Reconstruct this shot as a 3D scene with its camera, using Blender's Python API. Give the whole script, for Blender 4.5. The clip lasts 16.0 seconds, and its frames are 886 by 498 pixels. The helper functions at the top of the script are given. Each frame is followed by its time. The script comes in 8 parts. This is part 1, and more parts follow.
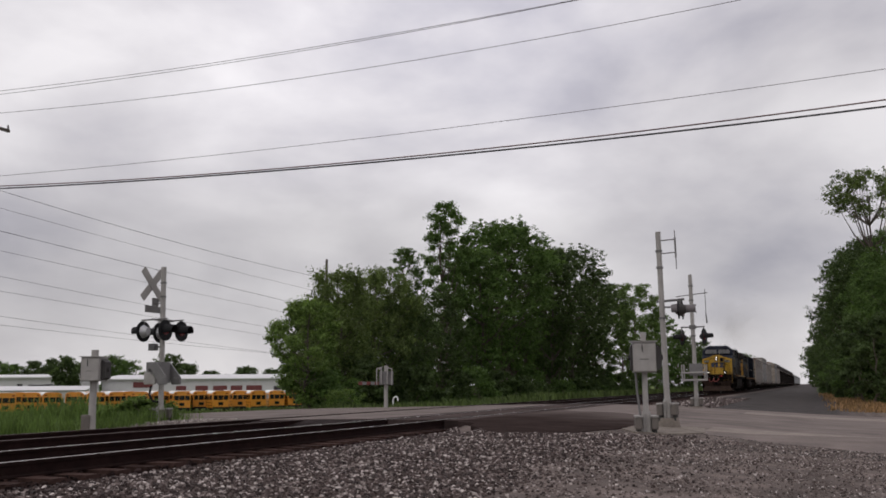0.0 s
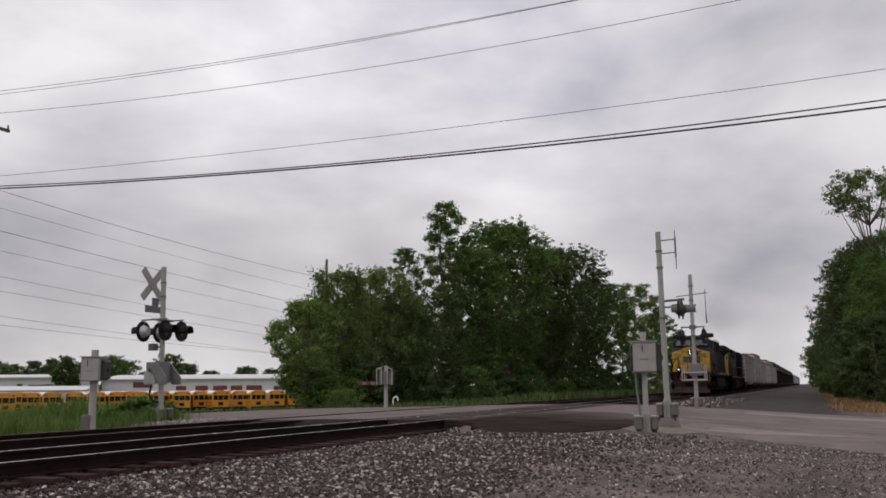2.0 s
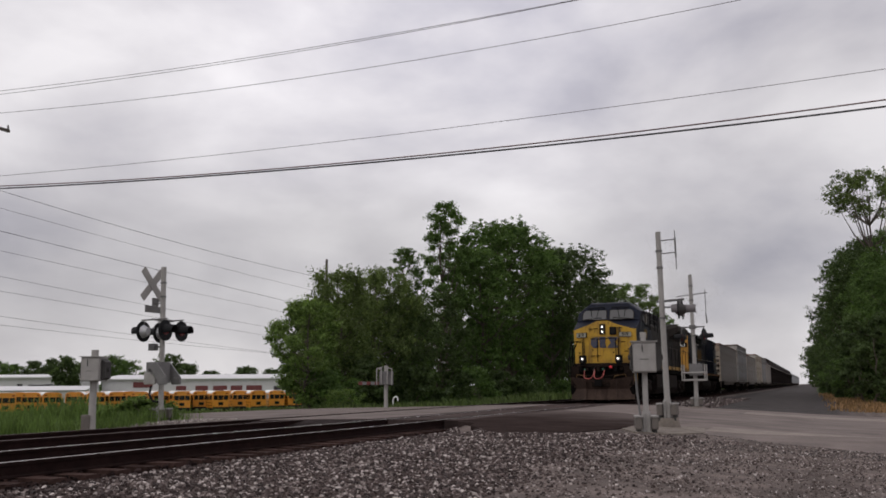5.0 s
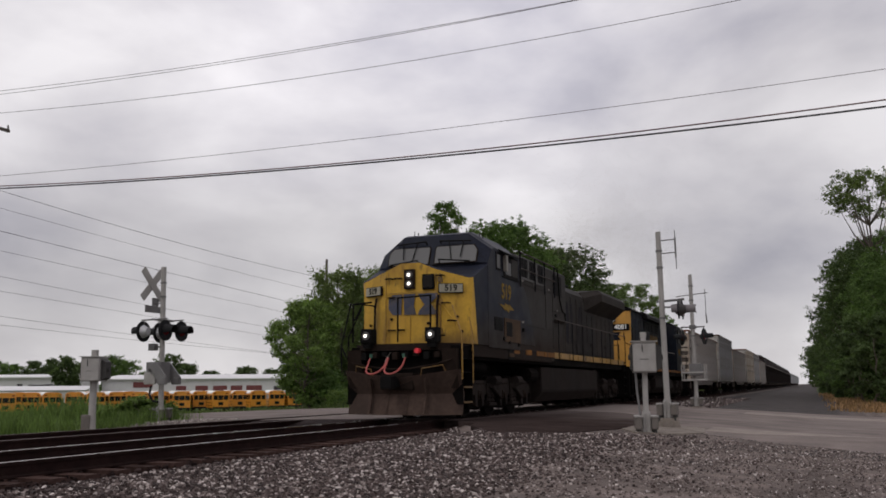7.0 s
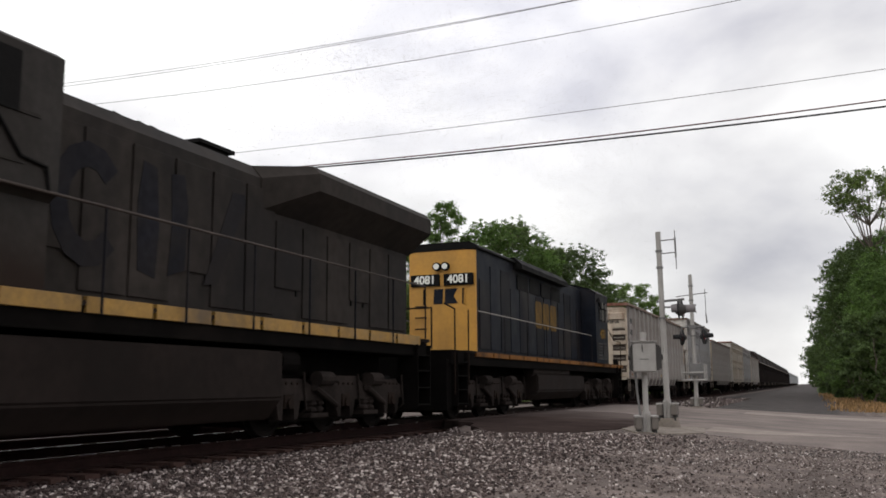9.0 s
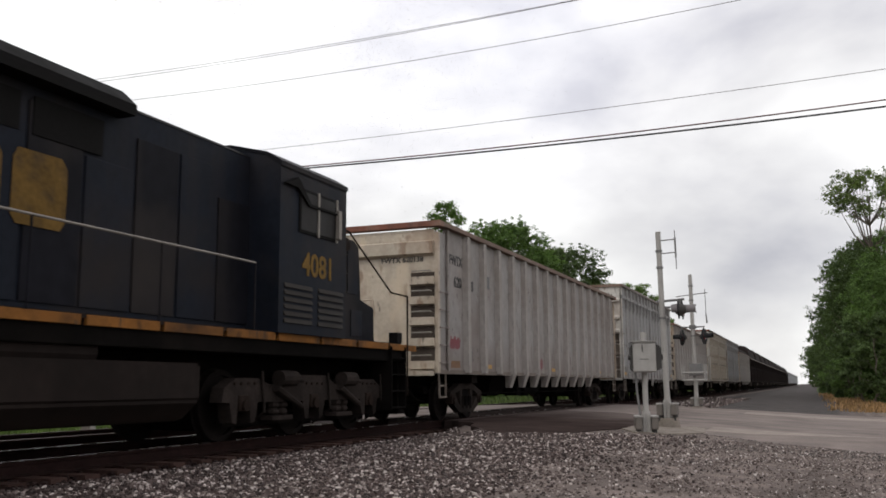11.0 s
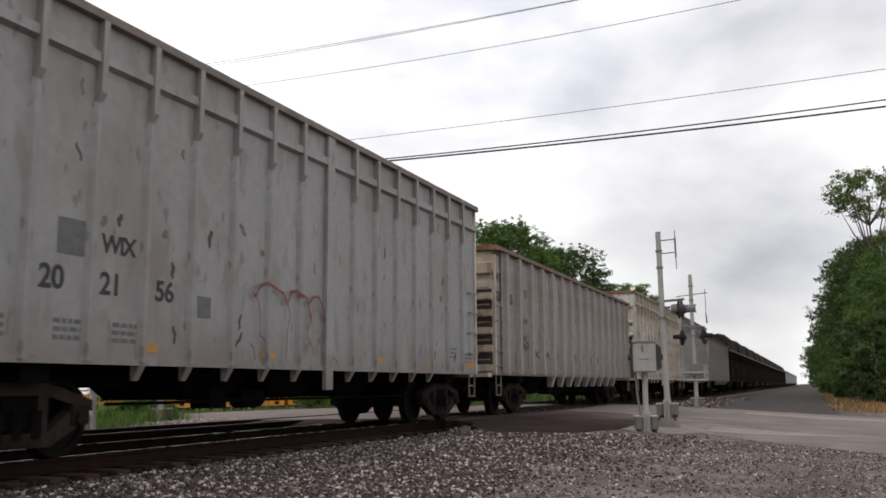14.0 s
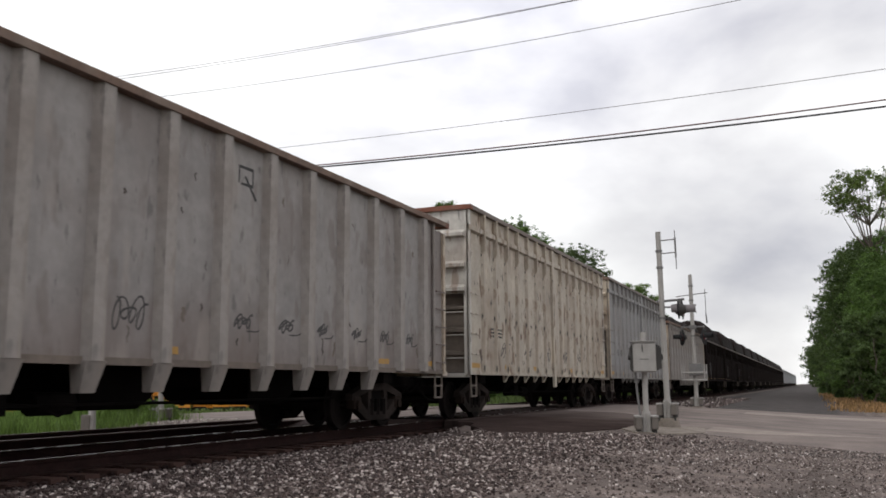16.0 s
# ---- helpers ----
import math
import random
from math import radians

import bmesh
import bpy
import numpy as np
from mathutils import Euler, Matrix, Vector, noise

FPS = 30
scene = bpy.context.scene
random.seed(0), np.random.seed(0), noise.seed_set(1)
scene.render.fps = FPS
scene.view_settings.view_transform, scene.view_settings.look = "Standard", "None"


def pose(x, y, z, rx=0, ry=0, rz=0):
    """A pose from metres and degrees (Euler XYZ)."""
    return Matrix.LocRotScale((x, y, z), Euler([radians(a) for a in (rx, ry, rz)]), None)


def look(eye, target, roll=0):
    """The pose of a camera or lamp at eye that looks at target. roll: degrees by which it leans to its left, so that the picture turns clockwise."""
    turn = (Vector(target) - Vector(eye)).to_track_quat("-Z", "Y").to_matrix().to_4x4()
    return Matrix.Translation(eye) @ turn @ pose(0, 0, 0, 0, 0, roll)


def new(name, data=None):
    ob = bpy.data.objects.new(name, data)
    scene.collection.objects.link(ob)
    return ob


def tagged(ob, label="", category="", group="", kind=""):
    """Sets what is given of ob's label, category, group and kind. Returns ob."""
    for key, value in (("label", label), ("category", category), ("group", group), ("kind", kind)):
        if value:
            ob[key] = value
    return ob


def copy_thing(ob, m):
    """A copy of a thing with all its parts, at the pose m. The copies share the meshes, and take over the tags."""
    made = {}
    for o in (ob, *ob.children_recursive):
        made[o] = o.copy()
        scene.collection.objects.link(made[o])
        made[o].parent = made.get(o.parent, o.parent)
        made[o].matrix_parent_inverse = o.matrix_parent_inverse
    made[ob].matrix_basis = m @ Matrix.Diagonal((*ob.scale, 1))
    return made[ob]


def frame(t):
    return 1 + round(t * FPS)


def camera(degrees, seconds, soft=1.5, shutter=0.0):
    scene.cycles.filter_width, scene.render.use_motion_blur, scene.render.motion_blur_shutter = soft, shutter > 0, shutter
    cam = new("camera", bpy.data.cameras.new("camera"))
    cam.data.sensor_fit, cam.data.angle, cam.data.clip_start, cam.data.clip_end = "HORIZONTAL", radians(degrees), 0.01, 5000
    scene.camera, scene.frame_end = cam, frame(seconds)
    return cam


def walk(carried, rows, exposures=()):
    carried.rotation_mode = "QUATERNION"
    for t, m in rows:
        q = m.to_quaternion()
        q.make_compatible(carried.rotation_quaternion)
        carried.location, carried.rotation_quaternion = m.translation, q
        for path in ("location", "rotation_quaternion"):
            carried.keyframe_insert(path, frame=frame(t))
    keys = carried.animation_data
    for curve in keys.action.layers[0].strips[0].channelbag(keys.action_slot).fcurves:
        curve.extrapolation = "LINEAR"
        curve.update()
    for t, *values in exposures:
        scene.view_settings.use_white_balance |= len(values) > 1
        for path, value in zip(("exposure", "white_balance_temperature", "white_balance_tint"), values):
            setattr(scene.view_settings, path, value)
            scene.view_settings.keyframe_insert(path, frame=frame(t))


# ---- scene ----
import functools

# ---------------------------------------------------------------- camera
cam = camera(52.02, 16.0, soft=1.7, shutter=0.1)
EYE = Vector((9.014, 0.0, 0.794))
STAND = look(EYE, EYE + Vector((-0.36771, 0.91789, 0.14922)), -0.38)
walk(cam, [(0.0, STAND), (16.0, STAND)], exposures=[(0.0, 0.0, 6500, 10), (6.9, 0.0, 6500, 10), (8.0, 0.42, 6520, 8), (9.0, 0.52, 6560, 5), (16.0, 0.55, 6500, 5)])

# ---------------------------------------------------------------- world and sun
SUN_ELEVATION, SUN_TURN = 52.0, 205.0
world = bpy.data.worlds.new("overcast_sky")
scene.world = world
world.use_nodes = True


# direction, width, height, gain
CLOUD_MASSES = (((-0.364, 0.858, 0.362), 0.36, 0.18, 0.16), ((-0.02, 0.95, 0.30), 0.26, 0.17, -0.15), ((-0.60, 0.79, 0.125), 0.46, 0.12, -0.20), ((-0.673, 0.671, 0.312), 0.24, 0.14, -0.06), ((-0.18, 0.97, 0.13), 0.3, 0.10, -0.12))


def build_sky():
    nt = world.node_tree
    nt.nodes.clear()
    out = nt.nodes.new("ShaderNodeOutputWorld")
    back = nt.nodes.new("ShaderNodeBackground")
    sky = nt.nodes.new("ShaderNodeTexSky")
    sky.sky_type, sky.sun_disc = "NISHITA", False
    sky.sun_elevation, sky.sun_rotation = radians(SUN_ELEVATION), radians(SUN_TURN)
    dim = nt.nodes.new("ShaderNodeVectorMath")
    dim.operation = "SCALE"
    dim.inputs["Scale"].default_value = 0.10
    nt.links.new(sky.outputs["Color"], dim.inputs[0])
    where = nt.nodes.new("ShaderNodeTexCoord")
    spread = nt.nodes.new("ShaderNodeMapping")
    spread.inputs["Scale"].default_value = (1.0, 1.0, 2.0)
    spread.inputs["Location"].default_value = (0.35, 0.1, 0.2)
    nt.links.new(where.outputs["Generated"], spread.inputs["Vector"])
    big = nt.nodes.new("ShaderNodeTexNoise")
    big.inputs["Scale"].default_value, big.inputs["Detail"].default_value = 2.9, 6.0
    big.inputs["Roughness"].default_value, big.inputs["Distortion"].default_value = 0.50, 0.15
    nt.links.new(spread.outputs["Vector"], big.inputs["Vector"])
    ramp = nt.nodes.new("ShaderNodeValToRGB")
    cr = ramp.color_ramp
    cr.elements[0].position, cr.elements[0].color = 0.33, (0.51, 0.492, 0.55, 1)
    cr.elements[1].position, cr.elements[1].color = 0.635, (0.98, 0.945, 0.965, 1)
    mid = cr.elements.new(0.47)
    mid.color = (0.735, 0.705, 0.738, 1)
    nt.links.new(big.outputs["Fac"], ramp.inputs["Fac"])
    mix = nt.nodes.new("ShaderNodeMix")
    mix.data_type = "RGBA"
    mix.inputs["Factor"].default_value = 0.93
    nt.links.new(dim.outputs["Vector"], mix.inputs["A"])
    nt.links.new(ramp.outputs["Color"], mix.inputs["B"])
    # an overcast sky is brighter overhead than at the horizon
    split = nt.nodes.new("ShaderNodeSeparateXYZ")
    nt.links.new(where.outputs["Generated"], split.inputs["Vector"])
    rise = nt.nodes.new("ShaderNodeMapRange")
    rise.inputs["From Min"].default_value, rise.inputs["From Max"].default_value = 0.0, 0.45
    rise.inputs["To Min"].default_value, rise.inputs["To Max"].default_value = 0.80, 1.08
    nt.links.new(split.outputs["Z"], rise.inputs["Value"])
    # broad cloud masses, with frayed edges
    fray = nt.nodes.new("ShaderNodeTexNoise")
    fray.inputs["Scale"].default_value, fray.inputs["Detail"].default_value = 3.2, 5.0
    nt.links.new(spread.outputs["Vector"], fray.inputs["Vector"])
    shift = nt.nodes.new("ShaderNodeVectorMath")
    shift.operation, shift.inputs[1].default_value, shift.inputs[2].default_value = "MULTIPLY_ADD", (0.34, 0.34, 0.22), (-0.17, -0.17, -0.11)
    nt.links.new(fray.outputs["Color"], shift.inputs[0])
    moved = nt.nodes.new("ShaderNodeVectorMath")
    nt.links.new(where.outputs["Generated"], moved.inputs[0])
    nt.links.new(shift.outputs["Vector"], moved.inputs[1])
    total = rise.outputs["Result"]
    for centre, wide, tall, gain in CLOUD_MASSES:
        away = nt.nodes.new("ShaderNodeVectorMath")
        away.operation, away.inputs[1].default_value = "SUBTRACT", centre
        nt.links.new(moved.outputs["Vector"], away.inputs[0])
        scaled = nt.nodes.new("ShaderNodeVectorMath")
        scaled.operation, scaled.inputs[1].default_value = "MULTIPLY", (1 / wide, 1 / wide, 1 / tall)
        nt.links.new(away.outputs["Vector"], scaled.inputs[0])
        far = nt.nodes.new("ShaderNodeVectorMath")
        far.operation = "LENGTH"
        nt.links.new(scaled.outputs["Vector"], far.inputs[0])
        fall = nt.nodes.new("ShaderNodeMapRange")
        fall.interpolation_type = "SMOOTHSTEP"
        fall.inputs["From Min"].default_value, fall.inputs["From Max"].default_value = 0.2, 1.2
        fall.inputs["To Min"].default_value, fall.inputs["To Max"].default_value = gain, 0.0
        nt.links.new(far.outputs["Value"], fall.inputs["Value"])
        add = nt.nodes.new("ShaderNodeMath")
        nt.links.new(total, add.inputs[0])
        nt.links.new(fall.outputs["Result"], add.inputs[1])
        total = add.outputs[0]
    graded = nt.nodes.new("ShaderNodeVectorMath")
    graded.operation = "SCALE"
    nt.links.new(mix.outputs["Result"], graded.inputs[0])
    nt.links.new(total, graded.inputs["Scale"])
    nt.links.new(graded.outputs["Vector"], back.inputs["Color"])
    back.inputs["Strength"].default_value = 1.0
    nt.links.new(back.outputs["Background"], out.inputs["Surface"])


build_sky()
sun_data = bpy.data.lights.new("sun", "SUN")
sun_data.energy, sun_data.angle, sun_data.color = 0.6, radians(20), (1.0, 0.97, 0.92)
sun = new("sun", sun_data)
_az, _el = radians(SUN_TURN), radians(SUN_ELEVATION)
sun.matrix_world = look((0, 0, 60), Vector((0, 0, 60)) - Vector((math.sin(_az) * math.cos(_el), math.cos(_az) * math.cos(_el), math.sin(_el))))

# ---------------------------------------------------------------- materials


@functools.lru_cache(maxsize=None)
def paint(name, color, rough=0.6, metal=0.0, grain=0.12, scale=6.0, bump=0.0, streak=0.0, dirt=0.0, dirt_color=(0.05, 0.04, 0.035), island=0.0, piece=0.0, fine=40.0, gloss=0.5, scuff=0.0, rise=None, dent=0.0, run=(1, 1, 0.12)):
    """A surface with stains at two scales; streak: vertical runs; dirt: patches of another colour; rise: (z, z, colour) grime from below."""
    m = bpy.data.materials.new(name)
    m.use_nodes = True
    nt = m.node_tree
    b = nt.nodes["Principled BSDF"]
    b.inputs["Roughness"].default_value, b.inputs["Metallic"].default_value = rough, metal
    b.inputs["Specular IOR Level"].default_value = gloss
    co = nt.nodes.new("ShaderNodeTexCoord")
    mp = nt.nodes.new("ShaderNodeMapping")
    mp.inputs["Scale"].default_value = run
    nt.links.new(co.outputs["Object"], mp.inputs["Vector"])

    def noise_at(s, detail, src):
        n = nt.nodes.new("ShaderNodeTexNoise")
        n.inputs["Scale"].default_value, n.inputs["Detail"].default_value = s, detail
        nt.links.new(src, n.inputs["Vector"])
        return n.outputs["Fac"]

    def mapped(src, a, b2, c, d):
        r = nt.nodes.new("ShaderNodeMapRange")
        r.inputs["From Min"].default_value, r.inputs["From Max"].default_value = a, b2
        r.inputs["To Min"].default_value, r.inputs["To Max"].default_value = c, d
        nt.links.new(src, r.inputs["Value"])
        return r.outputs["Result"]

    def blend(kind, fac, a, b2):
        x = nt.nodes.new("ShaderNodeMix")
        x.data_type, x.blend_type = "RGBA", kind
        for sock, val in (("Factor", fac), ("A", a), ("B", b2)):
            if hasattr(val, "is_linked"):
                nt.links.new(val, x.inputs[sock])
            else:
                x.inputs[sock].default_value = val
        return x.outputs["Result"]

    def grey(v):
        c = nt.nodes.new("ShaderNodeCombineColor")
        for k in ("Red", "Green", "Blue"):
            nt.links.new(v, c.inputs[k])
        return c.outputs["Color"]

    coarse = noise_at(scale, 5.0, co.outputs["Object"])
    tiny = noise_at(scale * fine / 6.0, 3.0, co.outputs["Object"])
    col = blend("MULTIPLY", 1.0, (*color, 1), grey(mapped(coarse, 0.25, 0.75, 1 - grain, 1 + grain)))
    col = blend("MULTIPLY", 1.0, col, grey(mapped(tiny, 0.25, 0.75, 1 - grain * 0.6, 1 + grain * 0.6)))
    if streak:
        run = noise_at(scale * 1.6, 6.0, mp.outputs["Vector"])
        col = blend("MIX", mapped(run, 0.48, 0.78, 0.0, streak), col, (*dirt_color, 1))
    if dirt:
        spot = noise_at(scale * 0.45, 8.0, co.outputs["Object"])
        col = blend("MIX", mapped(spot, 0.50, 0.72, 0.0, dirt), col, (*dirt_color, 1))
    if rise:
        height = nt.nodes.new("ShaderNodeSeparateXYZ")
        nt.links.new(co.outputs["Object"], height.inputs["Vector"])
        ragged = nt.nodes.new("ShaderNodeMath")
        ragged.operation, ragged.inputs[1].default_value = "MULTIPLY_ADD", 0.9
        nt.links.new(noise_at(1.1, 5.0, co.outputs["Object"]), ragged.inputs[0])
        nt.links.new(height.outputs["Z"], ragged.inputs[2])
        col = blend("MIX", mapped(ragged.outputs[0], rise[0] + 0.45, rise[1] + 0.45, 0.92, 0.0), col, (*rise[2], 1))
    if scuff:
        tall = nt.nodes.new("ShaderNodeMapping")
        tall.inputs["Scale"].default_value = (1, 1, 0.38)
        nt.links.new(co.outputs["Object"], tall.inputs["Vector"])
        for s, lo, tone in ((3.1, 0.585, dirt_color), (7.5, 0.635, (0.03, 0.027, 0.025)), (1.3, 0.60, (color[0] * 1.25, color[1] * 1.2, color[2] * 1.12))):
            col = blend("MIX", mapped(noise_at(s, 3.5, tall.outputs["Vector"]), lo, lo + 0.07, 0.0, scuff), col, (*tone, 1))
    if island:
        g = nt.nodes.new("ShaderNodeNewGeometry")
        col = blend("MULTIPLY", 1.0, col, grey(mapped(g.outputs["Random Per Island"], 0, 1, 1 - island, 1 + island)))
    if piece:
        g = nt.nodes.new("ShaderNodeObjectInfo")
        col = blend("MULTIPLY", 1.0, col, grey(mapped(g.outputs["Random"], 0, 1, 1 - piece, 1 + piece)))
    nt.links.new(col, b.inputs["Base Color"])
    nt.links.new(mapped(coarse, 0.3, 0.7, max(rough - 0.1, 0.03), min(rough + 0.1, 1)), b.inputs["Roughness"])
    if dent:
        bp = nt.nodes.new("ShaderNodeBump")
        bp.inputs["Strength"].default_value, bp.inputs["Distance"].default_value = 0.9, dent
        nt.links.new(noise_at(1.4, 2.5, co.outputs["Object"]), bp.inputs["Height"])
        nt.links.new(bp.outputs["Normal"], b.inputs["Normal"])
    if bump:
        bp = nt.nodes.new("ShaderNodeBump")
        bp.inputs["Strength"].default_value, bp.inputs["Distance"].default_value = 0.8, bump
        nt.links.new(tiny, bp.inputs["Height"])
        nt.links.new(bp.outputs["Normal"], b.inputs["Normal"])
    return m


@functools.lru_cache(maxsize=None)
def leaf_paint(name, color, spread=0.45):
    m = paint(name, color, 0.65, 0, 0.32, 0.55, island=spread, fine=30.0)
    b = m.node_tree.nodes["Principled BSDF"]
    b.inputs["Specular IOR Level"].default_value = 0.2
    # light that passes through thin leaves
    nt = m.node_tree
    through_leaf = nt.nodes.new("ShaderNodeBsdfTranslucent")
    tint = nt.nodes.new("ShaderNodeMix")
    tint.data_type, tint.blend_type = "RGBA", "MULTIPLY"
    tint.inputs["Factor"].default_value, tint.inputs["B"].default_value = 1.0, (1.18, 1.25, 0.75, 1)
    nt.links.new(b.inputs["Base Color"].links[0].from_socket, tint.inputs["A"])
    nt.links.new(tint.outputs["Result"], through_leaf.inputs["Color"])
    both = nt.nodes.new("ShaderNodeMixShader")
    both.inputs["Fac"].default_value = 0.4
    nt.links.new(b.outputs["BSDF"], both.inputs[1])
    nt.links.new(through_leaf.outputs["BSDF"], both.inputs[2])
    nt.links.new(both.outputs["Shader"], nt.nodes["Material Output"].inputs["Surface"])
    return m


@functools.lru_cache(maxsize=None)
def glow(name, color, strength):
    m = bpy.data.materials.new(name)
    m.use_nodes = True
    b = m.node_tree.nodes["Principled BSDF"]
    b.inputs["Base Color"].default_value = (*color, 1)
    b.inputs["Emission Color"].default_value = (*color, 1)
    b.inputs["Emission Strength"].default_value = strength
    return m


@functools.lru_cache(maxsize=None)
def glass(name, tint=(0.03, 0.035, 0.04), rough=0.08, coat=0.5):
    m = bpy.data.materials.new(name)
    m.use_nodes = True
    b = m.node_tree.nodes["Principled BSDF"]
    b.inputs["Base Color"].default_value = (*tint, 1)
    b.inputs["Roughness"].default_value = rough
    b.inputs["Coat Weight"].default_value = coat
    return m


# ---------------------------------------------------------------- mesh helpers


def box(bm, x0, x1, y0, y1, z0, z1):
    v = [bm.verts.new(p) for p in ((x0, y0, z0), (x1, y0, z0), (x1, y1, z0), (x0, y1, z0), (x0, y0, z1), (x1, y0, z1), (x1, y1, z1), (x0, y1, z1))]
    for f in ((0, 3, 2, 1), (4, 5, 6, 7), (0, 1, 5, 4), (1, 2, 6, 5), (2, 3, 7, 6), (3, 0, 4, 7)):
        bm.faces.new([v[i] for i in f])
    return v


def soft_box(bm, x0, x1, y0, y1, z0, z1, r=0.02):
    """A box with all its edges cut off by r."""
    t = bmesh.new()
    box(t, x0, x1, y0, y1, z0, z1)
    bmesh.ops.bevel(t, geom=t.edges[:], offset=r, segments=2, affect="EDGES", profile=0.7)
    merge(bm, t)


def merge(bm, other):
    vs = {v: bm.verts.new(v.co) for v in other.verts}
    for f in other.faces:
        bm.faces.new([vs[v] for v in f.verts])
    other.free()


def tube(bm, a, b, r0, r1=None, n=8, caps=True):
    """A round bar from a to b."""
    a, b, r1 = Vector(a), Vector(b), r0 if r1 is None else r1
    d = (b - a).normalized()
    u = d.orthogonal().normalized()
    w = d.cross(u)
    rings = [[bm.verts.new(p + (u * math.cos(k * math.tau / n) + w * math.sin(k * math.tau / n)) * r) for k in range(n)] for p, r in ((a, r0), (b, r1))]
    for k in range(n):
        bm.faces.new((rings[0][k], rings[0][(k + 1) % n], rings[1][(k + 1) % n], rings[1][k]))
    if caps:
        bm.faces.new(rings[0][::-1]), bm.faces.new(rings[1])


def bar(bm, pts, r, n=6):
    """A bent round bar through pts, one skin."""
    ps = [Vector(p) for p in pts]
    side, rings = None, []
    for k, p in enumerate(ps):
        d0 = (p - ps[k - 1]).normalized() if k else (ps[1] - p).normalized()
        d1 = (ps[k + 1] - p).normalized() if k + 1 < len(ps) else d0
        d = d0 + d1 if (d0 + d1).length > 1e-4 else d1
        d.normalize()
        side = d.orthogonal().normalized() if side is None else (side - d * side.dot(d))
        side = d.orthogonal().normalized() if side.length < 1e-4 else side.normalized()
        w = d.cross(side)
        rr = r / max(d.dot(d1), 0.6)
        rings.append([p + (side * math.cos(j * math.tau / n) + w * math.sin(j * math.tau / n)) * rr for j in range(n)])
    loft(bm, rings)


def prism(bm, outline, axis, a, b):
    """A flat outline pushed from a to b along an axis (0, 1, 2); the outline's two numbers are the other axes in order."""
    def at(p, d):
        q = list(p)
        q.insert(axis, d)
        return bm.verts.new(q)
    r0, r1 = [at(p, a) for p in outline], [at(p, b) for p in outline]
    n = len(outline)
    for k in range(n):
        bm.faces.new((r0[k], r0[(k + 1) % n], r1[(k + 1) % n], r1[k]))
    bm.faces.new(r0[::-1]), bm.faces.new(r1)


def loft(bm, rings, caps=True):
    """Skin over rings of points, all with as many points."""
    rs = [[bm.verts.new(p) for p in ring] for ring in rings]
    n = len(rs[0])
    for r0, r1 in zip(rs, rs[1:]):
        for k in range(n):
            bm.faces.new((r0[k], r0[(k + 1) % n], r1[(k + 1) % n], r1[k]))
    if caps:
        bm.faces.new(rs[0][::-1]), bm.faces.new(rs[-1])


def mesh_of(name, bm, material):
    bmesh.ops.recalc_face_normals(bm, faces=bm.faces[:])
    me = bpy.data.meshes.new(name)
    bm.to_mesh(me)
    bm.free()
    me.materials.append(material)
    return me


def part(name, bm, material, parent=None, label=""):
    ob = new(name, mesh_of(name, bm, material))
    ob.parent = parent
    return tagged(ob, label)


def share(name, me, parent, m, label=""):
    """One more object on the mesh me."""
    ob = new(name, me)
    ob.parent = parent
    ob.matrix_basis = m
    return tagged(ob, label)


def raw(name, verts, faces, material, parent=None):
    me = bpy.data.meshes.new(name)
    me.from_pydata(verts, [], faces)
    me.materials.append(material)
    ob = new(name, me)
    ob.parent = parent
    return ob


def base(name, m, label, category, group="", kind=""):
    """The Empty at a thing's base."""
    ob = new(name)
    ob.matrix_basis = m
    return tagged(ob, label, category, group, kind)


def ease(a, b, t):
    t = min(max((t - a) / (b - a), 0.0), 1.0)
    return t * t * (3 - 2 * t)


# ---------------------------------------------------------------- ground, road, track
ROAD_A, ROAD_B = 22.6, 37.5      # the road's two edges along the track


def road_z(x):
    if x >= 0:
        return -0.02 - 0.50 * ease(1.0, 13.0, x) - 0.012 * max(x - 13, 0)
    return -0.02 - 0.14 * ease(1.0, 10.0, -x) - 2.3 * ease(7.0, 62.0, -x)


def bed_z(x):
    """The ground beside the road, across the track."""
    if x >= 0:
        z = -0.24 - 0.10 * ease(1.5, 3.2, x) - 0.22 * ease(6.0, 13.0, x) - 0.35 * ease(13, 40, x)
    else:
        z = -0.24 - 0.12 * ease(1.5, 3.2, -x) - 0.25 * ease(9.0, 16.0, -x) - 2.1 * ease(10.0, 62.0, -x)
    return z


def ground_z(x, y):
    late = 1 - ease(2.0, 3.6, x)     # beside the rails the bed stays low up to the crossing
    k = ease(8.0 + 10.2 * late, 16.0 + 4.4 * late, y) if 1.3 < x < 30 else ease(ROAD_A - 3.5, ROAD_A - 1.5, y)
    k *= 1 - ease(ROAD_B + 1.6, ROAD_B + 4.5, y)
    flat = bed_z(x)
    near_road = road_z(x) - 0.012
    if abs(x) < 1.5:
        near_road = -0.24
    z = flat * (1 - k) + near_road * k
    return z


def spaced(a, b, near, centre, grow=0.06):
    """Numbers from a to b, dense round the centre."""
    out, p = [centre], centre
    while p < b:
        p += near * (1 + grow * (p - centre) / near)
        out.append(min(p, b))
    p = centre
    while p > a:
        p -= near * (1 + grow * (centre - p) / near)
        out.insert(0, max(p, a))
    return out


